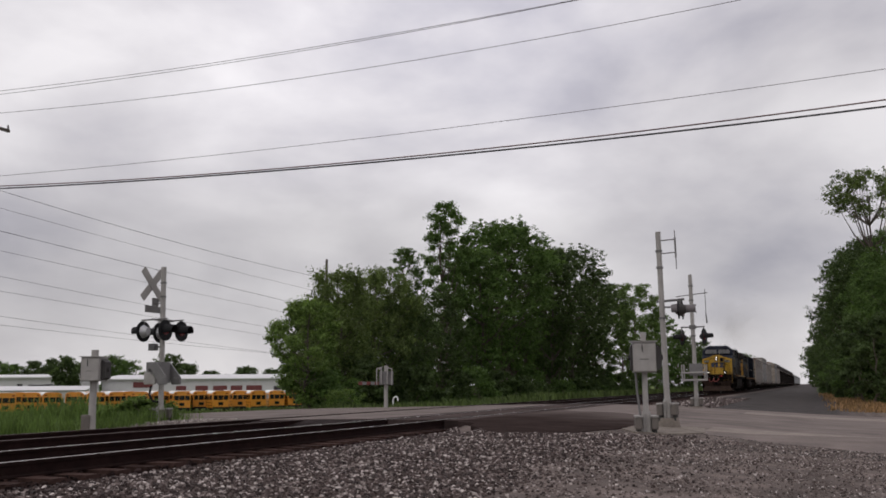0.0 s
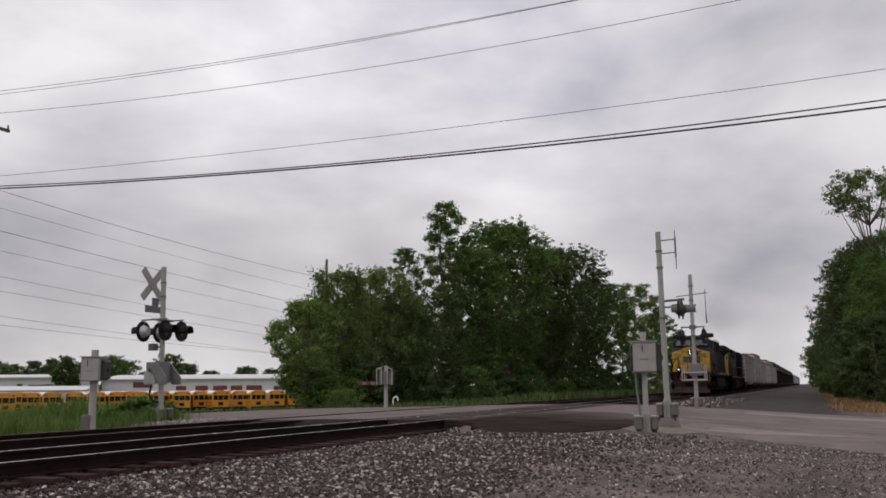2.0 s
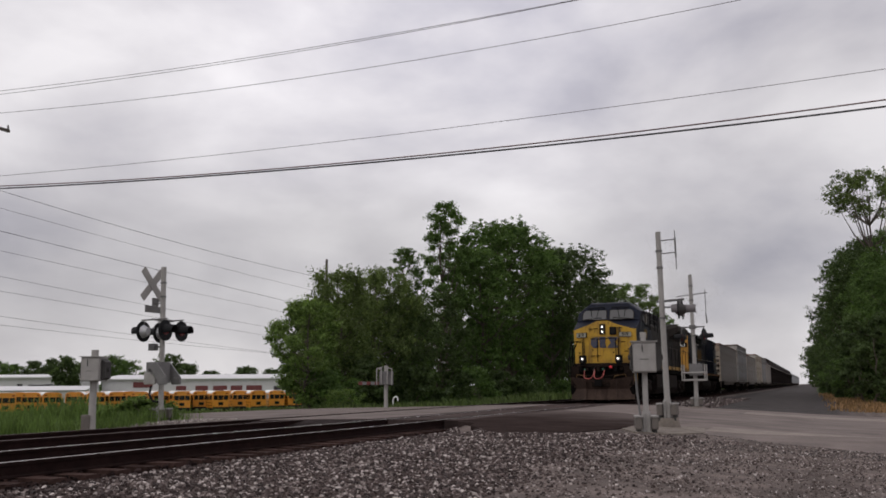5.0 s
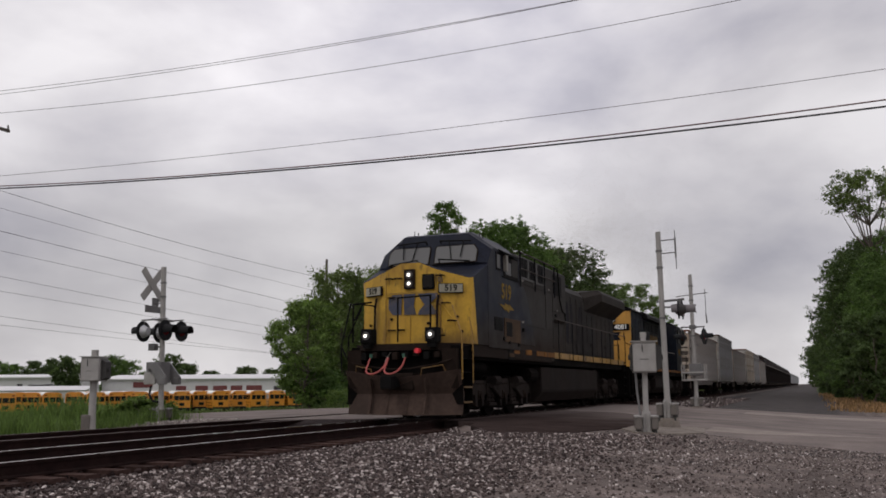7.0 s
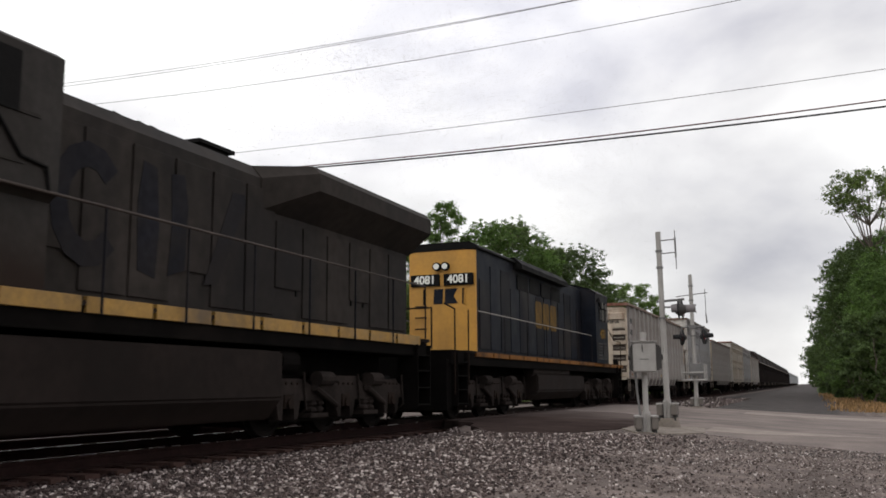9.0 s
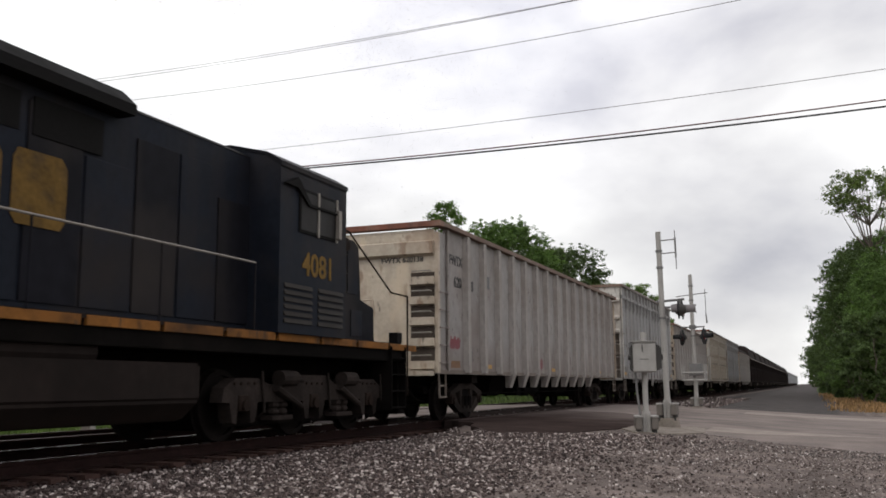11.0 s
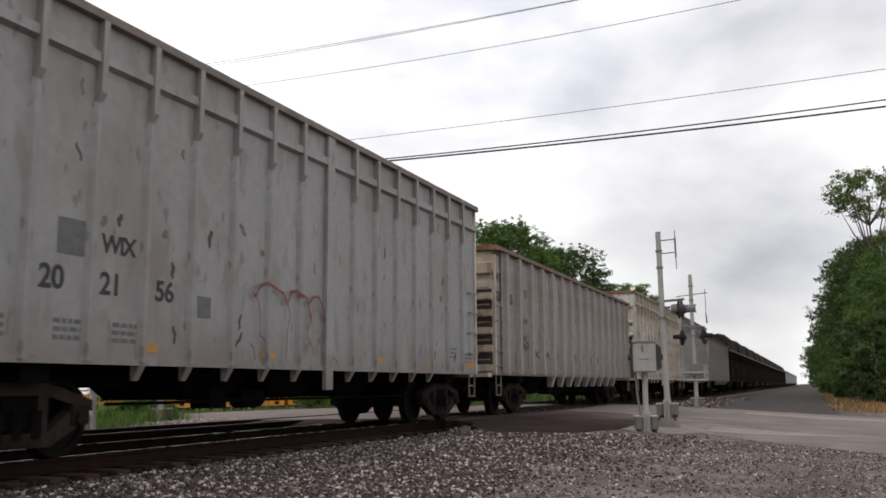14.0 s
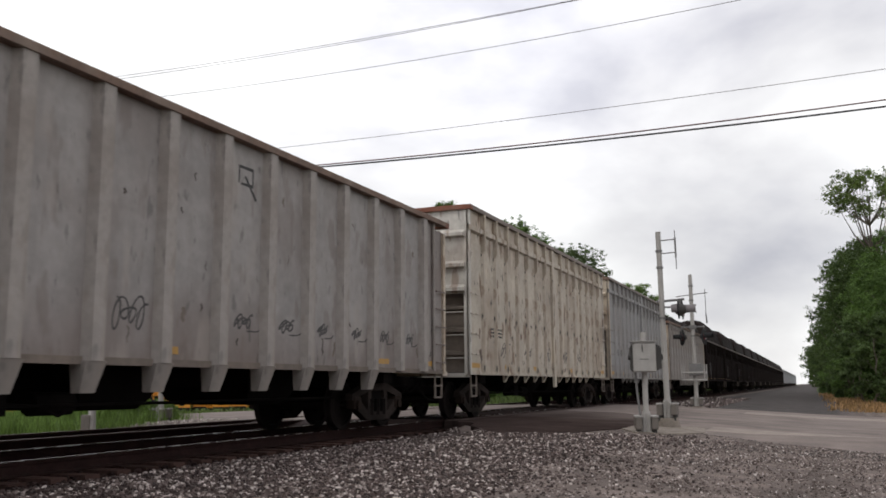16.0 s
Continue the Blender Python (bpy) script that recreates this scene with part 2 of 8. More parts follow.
def build_ground(material):
    xs, ys = spaced(-1500, 1500, 0.35, 2.0, 0.07), spaced(-600, 2500, 0.5, 16.0, 0.06)
    verts = []
    for y in ys:
        for x in xs:
            tame = 1 - ease(13.0, 16.0, y) * (1 - ease(ROAD_B + 2.0, ROAD_B + 5.0, y))
            rough = 0.02 * tame * noise.noise((x * 0.9, y * 0.9, 3)) if 1.8 < x < 40 else tame * 0.03 * noise.noise((x * 0.3, y * 0.3, 1)) * (abs(x) > 8)
            verts.append((x, y, ground_z(x, y) + rough))
    n = len(xs)
    faces = [(j * n + i, j * n + i + 1, (j + 1) * n + i + 1, (j + 1) * n + i) for j in range(len(ys) - 1) for i in range(n - 1)]
    ob = raw("ground", verts, faces, material)
    for p in ob.data.polygons:
        p.use_smooth = True
    return tagged(ob, "grey gravel ground with grass beyond the track", "ground", kind="structure")


def ground_material():
    m = paint("gravel_and_grass_ground", (0.162, 0.131, 0.120), 0.95, 0, 0.4, 2.0, bump=0.04, fine=120.0, gloss=0.1, streak=0.8, dirt=0.6, dirt_color=(0.058, 0.047, 0.042), run=(0.5, 0.02, 1))
    nt = m.node_tree
    b = nt.nodes["Principled BSDF"]
    src = b.inputs["Base Color"].links[0].from_socket
    co = nt.nodes.new("ShaderNodeTexCoord")
    sep = nt.nodes.new("ShaderNodeSeparateXYZ")
    nt.links.new(co.outputs["Object"], sep.inputs["Vector"])
    wob = nt.nodes.new("ShaderNodeTexNoise")
    wob.inputs["Scale"].default_value, wob.inputs["Detail"].default_value = 0.35, 6.0
    nt.links.new(co.outputs["Object"], wob.inputs["Vector"])

    def side(sign, edge, wide, shake):
        """1 where sign * x passes the edge."""
        a = nt.nodes.new("ShaderNodeMath")
        a.operation, a.inputs[1].default_value = "MULTIPLY", sign
        nt.links.new(sep.outputs["X"], a.inputs[0])
        c = nt.nodes.new("ShaderNodeMath")
        c.operation, c.inputs[1].default_value = "MULTIPLY_ADD", shake
        nt.links.new(wob.outputs["Fac"], c.inputs[0])
        nt.links.new(a.outputs[0], c.inputs[2])
        r = nt.nodes.new("ShaderNodeMapRange")
        r.inputs["From Min"].default_value, r.inputs["From Max"].default_value = edge + shake * 0.5, edge + shake * 0.5 + wide
        nt.links.new(c.outputs[0], r.inputs["Value"])
        return r.outputs["Result"]

    def tone(a, c, scale):
        n = nt.nodes.new("ShaderNodeTexNoise")
        n.inputs["Scale"].default_value, n.inputs["Detail"].default_value = scale, 8.0
        nt.links.new(co.outputs["Object"], n.inputs["Vector"])
        r = nt.nodes.new("ShaderNodeValToRGB")
        r.color_ramp.elements[0].position, r.color_ramp.elements[0].color = 0.35, (*a, 1)
        r.color_ramp.elements[1].position, r.color_ramp.elements[1].color = 0.65, (*c, 1)
        nt.links.new(n.outputs["Fac"], r.inputs["Fac"])
        return r.outputs["Color"]

    def over(fac, a, c):
        x = nt.nodes.new("ShaderNodeMix")
        x.data_type = "RGBA"
        nt.links.new(fac, x.inputs["Factor"]), nt.links.new(a, x.inputs["A"]), nt.links.new(c, x.inputs["B"])
        return x.outputs["Result"]

    bed = nt.nodes.new("ShaderNodeMath")
    bed.operation = "ABSOLUTE"
    middle = nt.nodes.new("ShaderNodeMath")
    middle.inputs[1].default_value = 2.1
    nt.links.new(sep.outputs["X"], middle.inputs[0])
    nt.links.new(middle.outputs[0], bed.inputs[0])
    oily = nt.nodes.new("ShaderNodeMapRange")
    oily.inputs["From Min"].default_value, oily.inputs["From Max"].default_value = 3.95, 3.45
    nt.links.new(bed.outputs[0], oily.inputs["Value"])
    src = over(oily.outputs["Result"], src, tone((0.012, 0.0075, 0.0072), (0.030, 0.0205, 0.0195), 3.0))
    col = over(side(-1, 8.0, 1.5, 2.5), src, tone((0.055, 0.085, 0.02), (0.13, 0.17, 0.05), 1.2))
    col = over(side(1, 11.5, 2.0, 3.0), col, tone((0.13, 0.10, 0.065), (0.30, 0.23, 0.145), 1.5))
    col = over(side(1, 24.0, 4.0, 3.0), col, tone((0.05, 0.08, 0.02), (0.11, 0.14, 0.05), 0.8))
    far = nt.nodes.new("ShaderNodeMapRange")
    far.inputs["From Min"].default_value, far.inputs["From Max"].default_value = ROAD_B + 0.5, ROAD_B + 3.5
    nt.links.new(sep.outputs["Y"], far.inputs["Value"])
    lane = nt.nodes.new("ShaderNodeMath")
    lane.operation = "MULTIPLY"
    nt.links.new(far.outputs["Result"], lane.inputs[0])
    inside = nt.nodes.new("ShaderNodeMath")
    inside.operation = "MULTIPLY"
    nt.links.new(side(1, 1.8, 1.0, 0.6), inside.inputs[0])
    nt.links.new(side(-1, -11.0, 1.0, 1.2), inside.inputs[1])
    nt.links.new(inside.outputs[0], lane.inputs[1])
    col = over(lane.outputs[0], col, tone((0.036, 0.0325, 0.032), (0.078, 0.068, 0.065), 1.6))
    nt.links.new(col, b.inputs["Base Color"])
    return m


ground = build_ground(ground_material())

ASPHALT = paint("worn_asphalt", (0.168, 0.138, 0.127), 0.9, 0, 0.26, 1.1, bump=0.008, streak=0.75, dirt=0.7, dirt_color=(0.062, 0.051, 0.046), fine=160.0, gloss=0.12, run=(0.05, 0.8, 1))


def stained_asphalt():
    """Dark brown oil stain that thins out into the worn grey asphalt away from the rails."""
    m = paint("rusty_asphalt", (0.036, 0.0265, 0.0245), 0.9, 0, 0.3, 1.2, bump=0.006, dirt=0.5, dirt_color=(0.050, 0.038, 0.035), fine=120.0, gloss=0.0)
    nt = m.node_tree
    b = nt.nodes["Principled BSDF"]
    src = b.inputs["Base Color"].links[0].from_socket
    co = nt.nodes.new("ShaderNodeTexCoord")
    way = nt.nodes.new("ShaderNodeVectorMath")
    way.operation, way.inputs[1].default_value = "DOT_PRODUCT", (0.05, 0.1, 0.0)
    nt.links.new(co.outputs["Object"], way.inputs[0])
    cloud = nt.nodes.new("ShaderNodeTexNoise")
    cloud.inputs["Scale"].default_value, cloud.inputs["Detail"].default_value = 0.55, 7.0
    nt.links.new(co.outputs["Object"], cloud.inputs["Vector"])
    both = nt.nodes.new("ShaderNodeMath")
    both.operation, both.inputs[1].default_value = "MULTIPLY_ADD", 0.9
    nt.links.new(cloud.outputs["Fac"], both.inputs[0])
    nt.links.new(way.outputs["Value"], both.inputs[2])
    fade = nt.nodes.new("ShaderNodeMapRange")
    fade.interpolation_type = "SMOOTHSTEP"
    fade.inputs["From Min"].default_value, fade.inputs["From Max"].default_value = 2.75, 3.55
    nt.links.new(both.outputs[0], fade.inputs["Value"])
    mix = nt.nodes.new("ShaderNodeMix")
    mix.data_type, mix.inputs["B"].default_value = "RGBA", (0.115, 0.095, 0.089, 1)
    nt.links.new(fade.outputs["Result"], mix.inputs["Factor"])
    nt.links.new(src, mix.inputs["A"])
    nt.links.new(mix.outputs["Result"], b.inputs["Base Color"])
    return m


ASPHALT_BROWN = stained_asphalt()
LINE = paint("pale_worn_road_edge", (0.235, 0.200, 0.178), 0.9, 0, 0.25, 2.0, streak=0.3, dirt=0.6, dirt_color=(0.115, 0.096, 0.088), gloss=0.05)
STEEL = paint("polished_rail_steel", (0.42, 0.40, 0.385), 0.25, 1.0, 0.08, 3.0)
RUST = paint("rusty_rail_steel", (0.017, 0.0095, 0.0088), 0.9, 0, 0.35, 5.0, gloss=0.04)
DULL = paint("dull_brown_rail_top", (0.13, 0.10, 0.09), 0.5, 0.5, 0.2, 4.0)
TIE = paint("weathered_timber", (0.052, 0.031, 0.0265), 0.95, 0, 0.4, 3.0, bump=0.01, piece=0.4, gloss=0.05)
PANEL = paint("crossing_timber", (0.058, 0.043, 0.040), 0.95, 0, 0.3, 2.0, bump=0.006, piece=0.25, gloss=0.03)


def strip(name, x0, x1, y0, y1, material, parent=None, lift=0.0, step=1.0, depth=0.25):
    """A slab that follows the road's height from x0 to x1."""
    bm = bmesh.new()
    n = max(1, int(abs(x1 - x0) / step))
    xs = [x0 + (x1 - x0) * k / n for k in range(n + 1)]
    rings = [[(x, y0, road_z(x) + lift), (x, y1, road_z(x) + lift), (x, y1, road_z(x) - depth), (x, y0, road_z(x) - depth)] for x in xs]
    loft(bm, rings)
    return part(name, bm, material, parent)


def build_road():
    road = base("road", pose(0, 0, 0), "worn grey asphalt road over a level crossing", "road", kind="structure")
    strip("carriageway", 1.25, 320, ROAD_A - 1.6, ROAD_B + 1.4, ASPHALT, road, step=0.7)
    strip("carriageway", -260, -7.0, ROAD_A + 0.4, ROAD_B + 1.6, ASPHALT, road, step=0.7)
    strip("carriageway", -7.0, -1.25, ROAD_A - 1.4, ROAD_B + 1.6, ASPHALT, road, step=0.7)
    for y, wide in ((ROAD_A + 0.1, 1.0), (ROAD_B - 2.2, 1.1)):
        strip("edge_strip", 6.7, 120, y - wide, y + wide, LINE, road, lift=0.004, step=0.7, depth=0.01)
    for y, wide in ((ROAD_A, 0.28), (ROAD_B - 1.0, 0.2)):
        strip("edge_line", -120, -7.4, y + 1.0 - wide, y + 1.0 + wide, LINE, road, lift=0.004, step=0.7, depth=0.01)
    # brown apron beside the rails, with a ragged edge
    bm = bmesh.new()
    rows = []
    for k in range(23):
        x = 0.88 + 0.19 * k
        near = 20.2 - 5.0 * ease(1.1, 4.1, x) + 5.2 * ease(4.05, 5.2, x) + 0.22 * math.sin(x * 7.3) + 0.12 * math.sin(x * 17.0)
        far = 29.5 - 1.6 * max(x - 2.6, 0) + 0.7 * math.sin(x * 2.1)
        rows.append([(x, near, road_z(x) + 0.006), (x, far, road_z(x) + 0.006), (x, far, -0.6), (x, near, -0.6)])
    loft(bm, rows)
    part("apron", bm, ASPHALT_BROWN, road, "brown oil-stained asphalt apron")
    bm = bmesh.new()
    outline = [(6.6, 20.9), (7.1, 20.1), (7.6, 19.8), (8.3, 19.0), (9.1, 18.9), (9.9, 18.3), (10.8, 18.5), (12.0, 18.0), (14.0, 18.2), (18.0, 18.0), (40.0, 18.0), (40.0, 20.9)]
    top = [bm.verts.new((x, y, road_z(x) - 0.004)) for x, y in outline]
    low = [bm.verts.new((x, y, -1.5)) for x, y in outline]
    bm.faces.new(top)
    for k in range(len(outline)):
        bm.faces.new((top[k], low[k], low[(k + 1) % len(outline)], top[(k + 1) % len(outline)]))
    part("driveway", bm, ASPHALT, road)
    # boards between and beside the rails
    for x0, x1 in ((-1.24, -0.86), (-0.64, -0.22), (-0.21, 0.21), (0.22, 0.64), (0.86, 1.24)):
        me = None
        for k in range(8):
            y = 20.4 + 2.4 * k
            bm = bmesh.new()
            box(bm, x0, x1, y + 0.01, y + 2.43, -0.2, -0.012 + 0.006 * random.random())
            part("crossing_panel", bm, PANEL, road)
    return road


def build_track():
    track = base("railway_track", pose(0, 0, 0), "single railway track with rusty rails on timber sleepers", "track", kind="structure")
    for x in (-0.755, 0.755):
        bm = bmesh.new()
        s = 1 if x > 0 else -1
        prism(bm, [(x - 0.07, -0.175), (x + 0.07, -0.175), (x + 0.07, -0.165), (x + 0.012, -0.145), (x + 0.012, -0.045), (x + 0.036, -0.04), (x + 0.036, -0.008), (x + 0.027, -0.004), (x - 0.027, -0.004), (x - 0.036, -0.008), (x - 0.036, -0.04), (x - 0.012, -0.045), (x - 0.012, -0.145), (x - 0.07, -0.165)], 1, -150, 900)
        rail = part("rail", bm, RUST, track)
        bm = bmesh.new()
        prism(bm, [(x - 0.014, -0.004), (x + 0.014, -0.004), (x + 0.011, 0.0), (x - 0.011, 0.0)], 1, -150, 900)
        part("railhead", bm, STEEL, rail, "polished running surface")
    return finish_track(track)


def siding():
    """The second track, with dull rails."""
    t = base("siding_track", pose(-4.1, 0, -0.048), "second railway track with dull rusty rails", "track", kind="structure")
    for x in (-0.755, 0.755):
        bm = bmesh.new()
        prism(bm, [(x - 0.07, -0.175), (x + 0.07, -0.175), (x + 0.07, -0.165), (x + 0.012, -0.145), (x + 0.012, -0.045), (x + 0.036, -0.04), (x + 0.036, -0.008), (x + 0.027, 0.0), (x - 0.027, 0.0), (x - 0.036, -0.008), (x - 0.036, -0.04), (x - 0.012, -0.045), (x - 0.012, -0.145), (x - 0.07, -0.165)], 1, -150, 900)
        rail = part("rail", bm, RUST, t)
        bm = bmesh.new()
        prism(bm, [(x - 0.022, 0.001), (x + 0.022, 0.001), (x + 0.02, 0.004), (x - 0.02, 0.004)], 1, -150, 900)
        part("railhead", bm, DULL, rail, "dull brown running surface")
    return finish_track(t)


def finish_track(track):
    bm = bmesh.new()
    box(bm, -1.3, 1.3, -0.115, 0.115, -0.36, -0.178)
    me = mesh_of("sleeper", bm, TIE)
    y, n = -8.0, 0
    while y < 125:
        if not 20.0 < y < 40:
            share("sleeper", me, track, pose(random.uniform(-0.04, 0.04), y, random.uniform(-0.008, 0.004), 0, 0, random.uniform(-1, 1)))
        y += 0.53
    return track


road = build_road()
track = build_track()
siding()

# ---------------------------------------------------------------- trees
BARK = paint("grey_bark", (0.10, 0.08, 0.065), 0.95, 0, 0.3, 4.0, bump=0.02)
LEAF = [leaf_paint("leaf_deep", (0.064, 0.094, 0.035)), leaf_paint("leaf_mid", (0.088, 0.142, 0.042)), leaf_paint("leaf_light", (0.100, 0.150, 0.046)), leaf_paint("leaf_olive", (0.102, 0.137, 0.046)), leaf_paint("leaf_fresh", (0.125, 0.185, 0.052))]


def leaves(clumps, count, size, seed, droop=0.0, per=26, spray=1.0):
    """Small pointed leaves in sprays that sit on round clumps (centre, radius)."""
    rng = np.random.default_rng(seed)
    at = np.array([tuple(c) for c, _ in clumps])
    rad = np.array([r for _, r in clumps])
    n = max(count // per, 1)
    pick = rng.choice(len(rad), n, p=rad ** 2 / np.sum(rad ** 2))
    d = rng.normal(0, 1, (n, 3)) + np.array((0, 0, 0.25))
    d /= np.linalg.norm(d, axis=1)[:, None]
    deep = np.where(rng.random(n) < 0.12, rng.uniform(1.0, 1.35, n), rng.random(n) ** 0.45)
    middle = at[pick] + d * (rad[pick] * deep)[:, None] * np.array((1, 1, 0.85))
    middle[:, 2] -= droop * rad[pick] * 0.5
    wide = rng.uniform(0.5, 1.25, n) * spray * size * 2.6
    k = np.repeat(np.arange(n), per)
    off = rng.normal(0, 0.55, (n * per, 3)) * np.array((1, 1, 0.6 + 1.6 * droop))
    p = middle[k] + off * wide[k][:, None]
    nrm = d[k] * 0.5 + rng.normal(0, 0.55, (n * per, 3)) + np.array((0, 0, 0.55))
    nrm /= np.linalg.norm(nrm, axis=1)[:, None]
    u = np.cross(nrm, rng.normal(0, 1, (n * per, 3)))
    u /= np.linalg.norm(u, axis=1)[:, None] + 1e-9
    u = u * (1 - droop) + np.array((0, 0, -1.0)) * droop
    w = np.cross(nrm, u)
    s = (size * rng.uniform(0.6, 1.3, n * per))[:, None]
    verts = np.stack([p - u * s + w * s * 0.62, p + u * s, p - u * s - w * s * 0.62], 1).reshape(-1, 3)
    faces = np.arange(n * per * 3).reshape(-1, 3)
    return verts.tolist(), faces.tolist()


def tree(x, y, h, wide, seed, leaf, count=6000, low=0.12, size=0.26, droop=0.0, label="", shape=0.55, group="trees beside the track", clumps_n=60, airy=False):
    """shape: where up the crown it is widest; airy: a crown with open gaps."""
    rnd = random.Random(seed)
    z0 = ground_z(x, y) - 0.1
    t = base("tree", pose(x, y, z0), label or "full green leafy tree beside the track", "tree", group)
    bm = bmesh.new()
    spine, p, r = [Vector((0, 0, 0))], Vector((0, 0, 0)), 0.013 * h + 0.02
    for k in range(7):
        q = p + Vector((rnd.uniform(-0.25, 0.25), rnd.uniform(-0.25, 0.25), h * 0.125))
        tube(bm, p, q, r, r * 0.8, 7, caps=k == 0)
        p, r = q, r * 0.8
        spine.append(q)
    clumps = []
    for k in range(clumps_n):
        f = ((k + rnd.random()) / clumps_n) ** 0.85
        prof = (f / shape) ** 0.4 if f < shape else max(1 - ((f - shape) / (1 - shape)) ** 2.2, 0.0) ** 0.55
        a, out = k * 2.39996 + rnd.uniform(-0.4, 0.4), rnd.uniform(0.3, 1.0) ** 0.7
        rad = wide * rnd.uniform(0.20, 0.38) * (0.65 + 0.35 * prof) * (0.75 if airy else 1.0)
        zc = h * (low + (1 - low) * f)
        c = Vector((math.cos(a) * wide * prof * out, math.sin(a) * wide * prof * out, min(zc, h - rad * 0.8)))
        clumps.append((c, rad))
        root = spine[min(max(int(zc / (h * 0.125)) - 1, 0), 6)]
        mid = root.lerp(c, 0.55) + Vector((0, 0, -0.12 * (c - root).length))
        thick = 0.0052 * h * (1.15 - f)
        tube(bm, root, mid, thick, thick * 0.6, 5, caps=False)
        tube(bm, mid, c, thick * 0.6, 0.015, 5, caps=False)
    part("trunk", bm, BARK, t)
    v, f = leaves(clumps, count, size, seed, droop, 18 if airy else 26, 1.3 if airy else 1.0)
    raw("crown", v, f, LEAF[leaf], t)
    return t


def build_trees():
    # x, y, height, half width, leaf, leaves, foot of the crown, widest, leaf size, droop, airy
    rows = [(-16.4, 43.2, 6.3, 2.0, 4, 14000, 0.10, 0.55, 0.075, 0.0, True), (-17.5, 49.1, 8.8, 2.6, 3, 42000, 0.02, 0.62, 0.085, 0.28, False), (-17.8, 55.2, 9.6, 2.8, 3, 42000, 0.02, 0.62, 0.085, 0.34, False),
            (-24.0, 73.9, 14.2, 1.7, 1, 9000, 0.35, 0.7, 0.10, 0.0, False), (-17.0, 57.5, 7.6, 2.6, 0, 22000, 0.03, 0.5, 0.085, 0.2, False), (-17.0, 63.2, 8.6, 2.3, 0, 20000, 0.05, 0.5, 0.085, 0.0, False),
            (-19.7, 72.6, 17.5, 2.0, 1, 15000, 0.40, 0.62, 0.10, 0.0, True), (-19.0, 78.4, 14.2, 3.6, 1, 36000, 0.16, 0.55, 0.10, 0.0, False), (-19.2, 86.0, 18.1, 4.9, 1, 58000, 0.20, 0.62, 0.10, 0.0, False),
            (-20.0, 92.6, 18.7, 4.8, 1, 50000, 0.20, 0.64, 0.10, 0.0, False), (-18.0, 99.0, 17.0, 4.2, 0, 38000, 0.16, 0.58, 0.11, 0.0, False), (-18.0, 110.0, 18.5, 5.2, 0, 48000, 0.13, 0.62, 0.115, 0.0, False),
            (-19.0, 126.0, 16.6, 4.6, 0, 28000, 0.10, 0.55, 0.13, 0.0, False), (-18.0, 140.0, 17.0, 4.0, 2, 18000, 0.1, 0.55, 0.14, 0.0, True), (-18.0, 156.0, 18.8, 4.4, 2, 18000, 0.15, 0.6, 0.15, 0.0, True),
            (-26.0, 62.0, 8.6, 4.0, 0, 14000, 0.02, 0.5, 0.15, 0.0, False), (-26.5, 74.0, 10.0, 4.6, 0, 16000, 0.02, 0.5, 0.15, 0.0, False), (-27.0, 88.0, 9.0, 5.0, 0, 14000, 0.02, 0.5, 0.16, 0.0, False),
            (-26.0, 102.0, 9.5, 5.2, 0, 14000, 0.02, 0.5, 0.17, 0.0, False), (-26.0, 118.0, 10.5, 5.4, 0, 15000, 0.02, 0.5, 0.19, 0.0, False), (-26.0, 136.0, 12.5, 5.8, 0, 15000, 0.02, 0.5, 0.2, 0.0, False),
            (-18.0, 176.0, 15.0, 5.0, 1, 12000, 0.05, 0.5, 0.2, 0.0, False), (-17.0, 200.0, 12.0, 5.5, 0, 10000, 0.03, 0.5, 0.22, 0.0, False), (-17.0, 226.0, 12.0, 6.0, 0, 8000, 0.03, 0.5, 0.26, 0.0, False),
            (-16.0, 260.0, 11.0, 6.5, 0, 7000, 0.03, 0.5, 0.3, 0.0, False), (-15.0, 300.0, 11.0, 7.0, 0, 6000, 0.03, 0.5, 0.34, 0.0, False), (-14.0, 350.0, 12.0, 8.0, 0, 6000, 0.03, 0.5, 0.4, 0.0, False)]
    for k, (x, y, h, w, leaf, n, low, shape, size, droop, airy) in enumerate(rows):
        tree(x, y, h, w, 10 + k, leaf, n, low, size, droop, shape=shape, airy=airy, clumps_n=44 if airy else 80,
             label="full green willow-like tree with drooping twigs" if droop > 0.3 else "light green tree with an open airy crown" if airy else "tall green leafy tree beside the track")
    for k in range(22):
        y = 44 + k * 5.2
        rnd = random.Random(300 + k)
        tree(-15.0 + rnd.uniform(-1, 1) - 0.012 * y, y, rnd.uniform(1.8, 3.8), rnd.uniform(1.4, 2.4), 200 + k, rnd.choice((0, 0, 1, 0)), 6500, 0.0, 0.10, 0.0, "dense green undergrowth shrub", 0.4, "shrubs under the trees", 14)
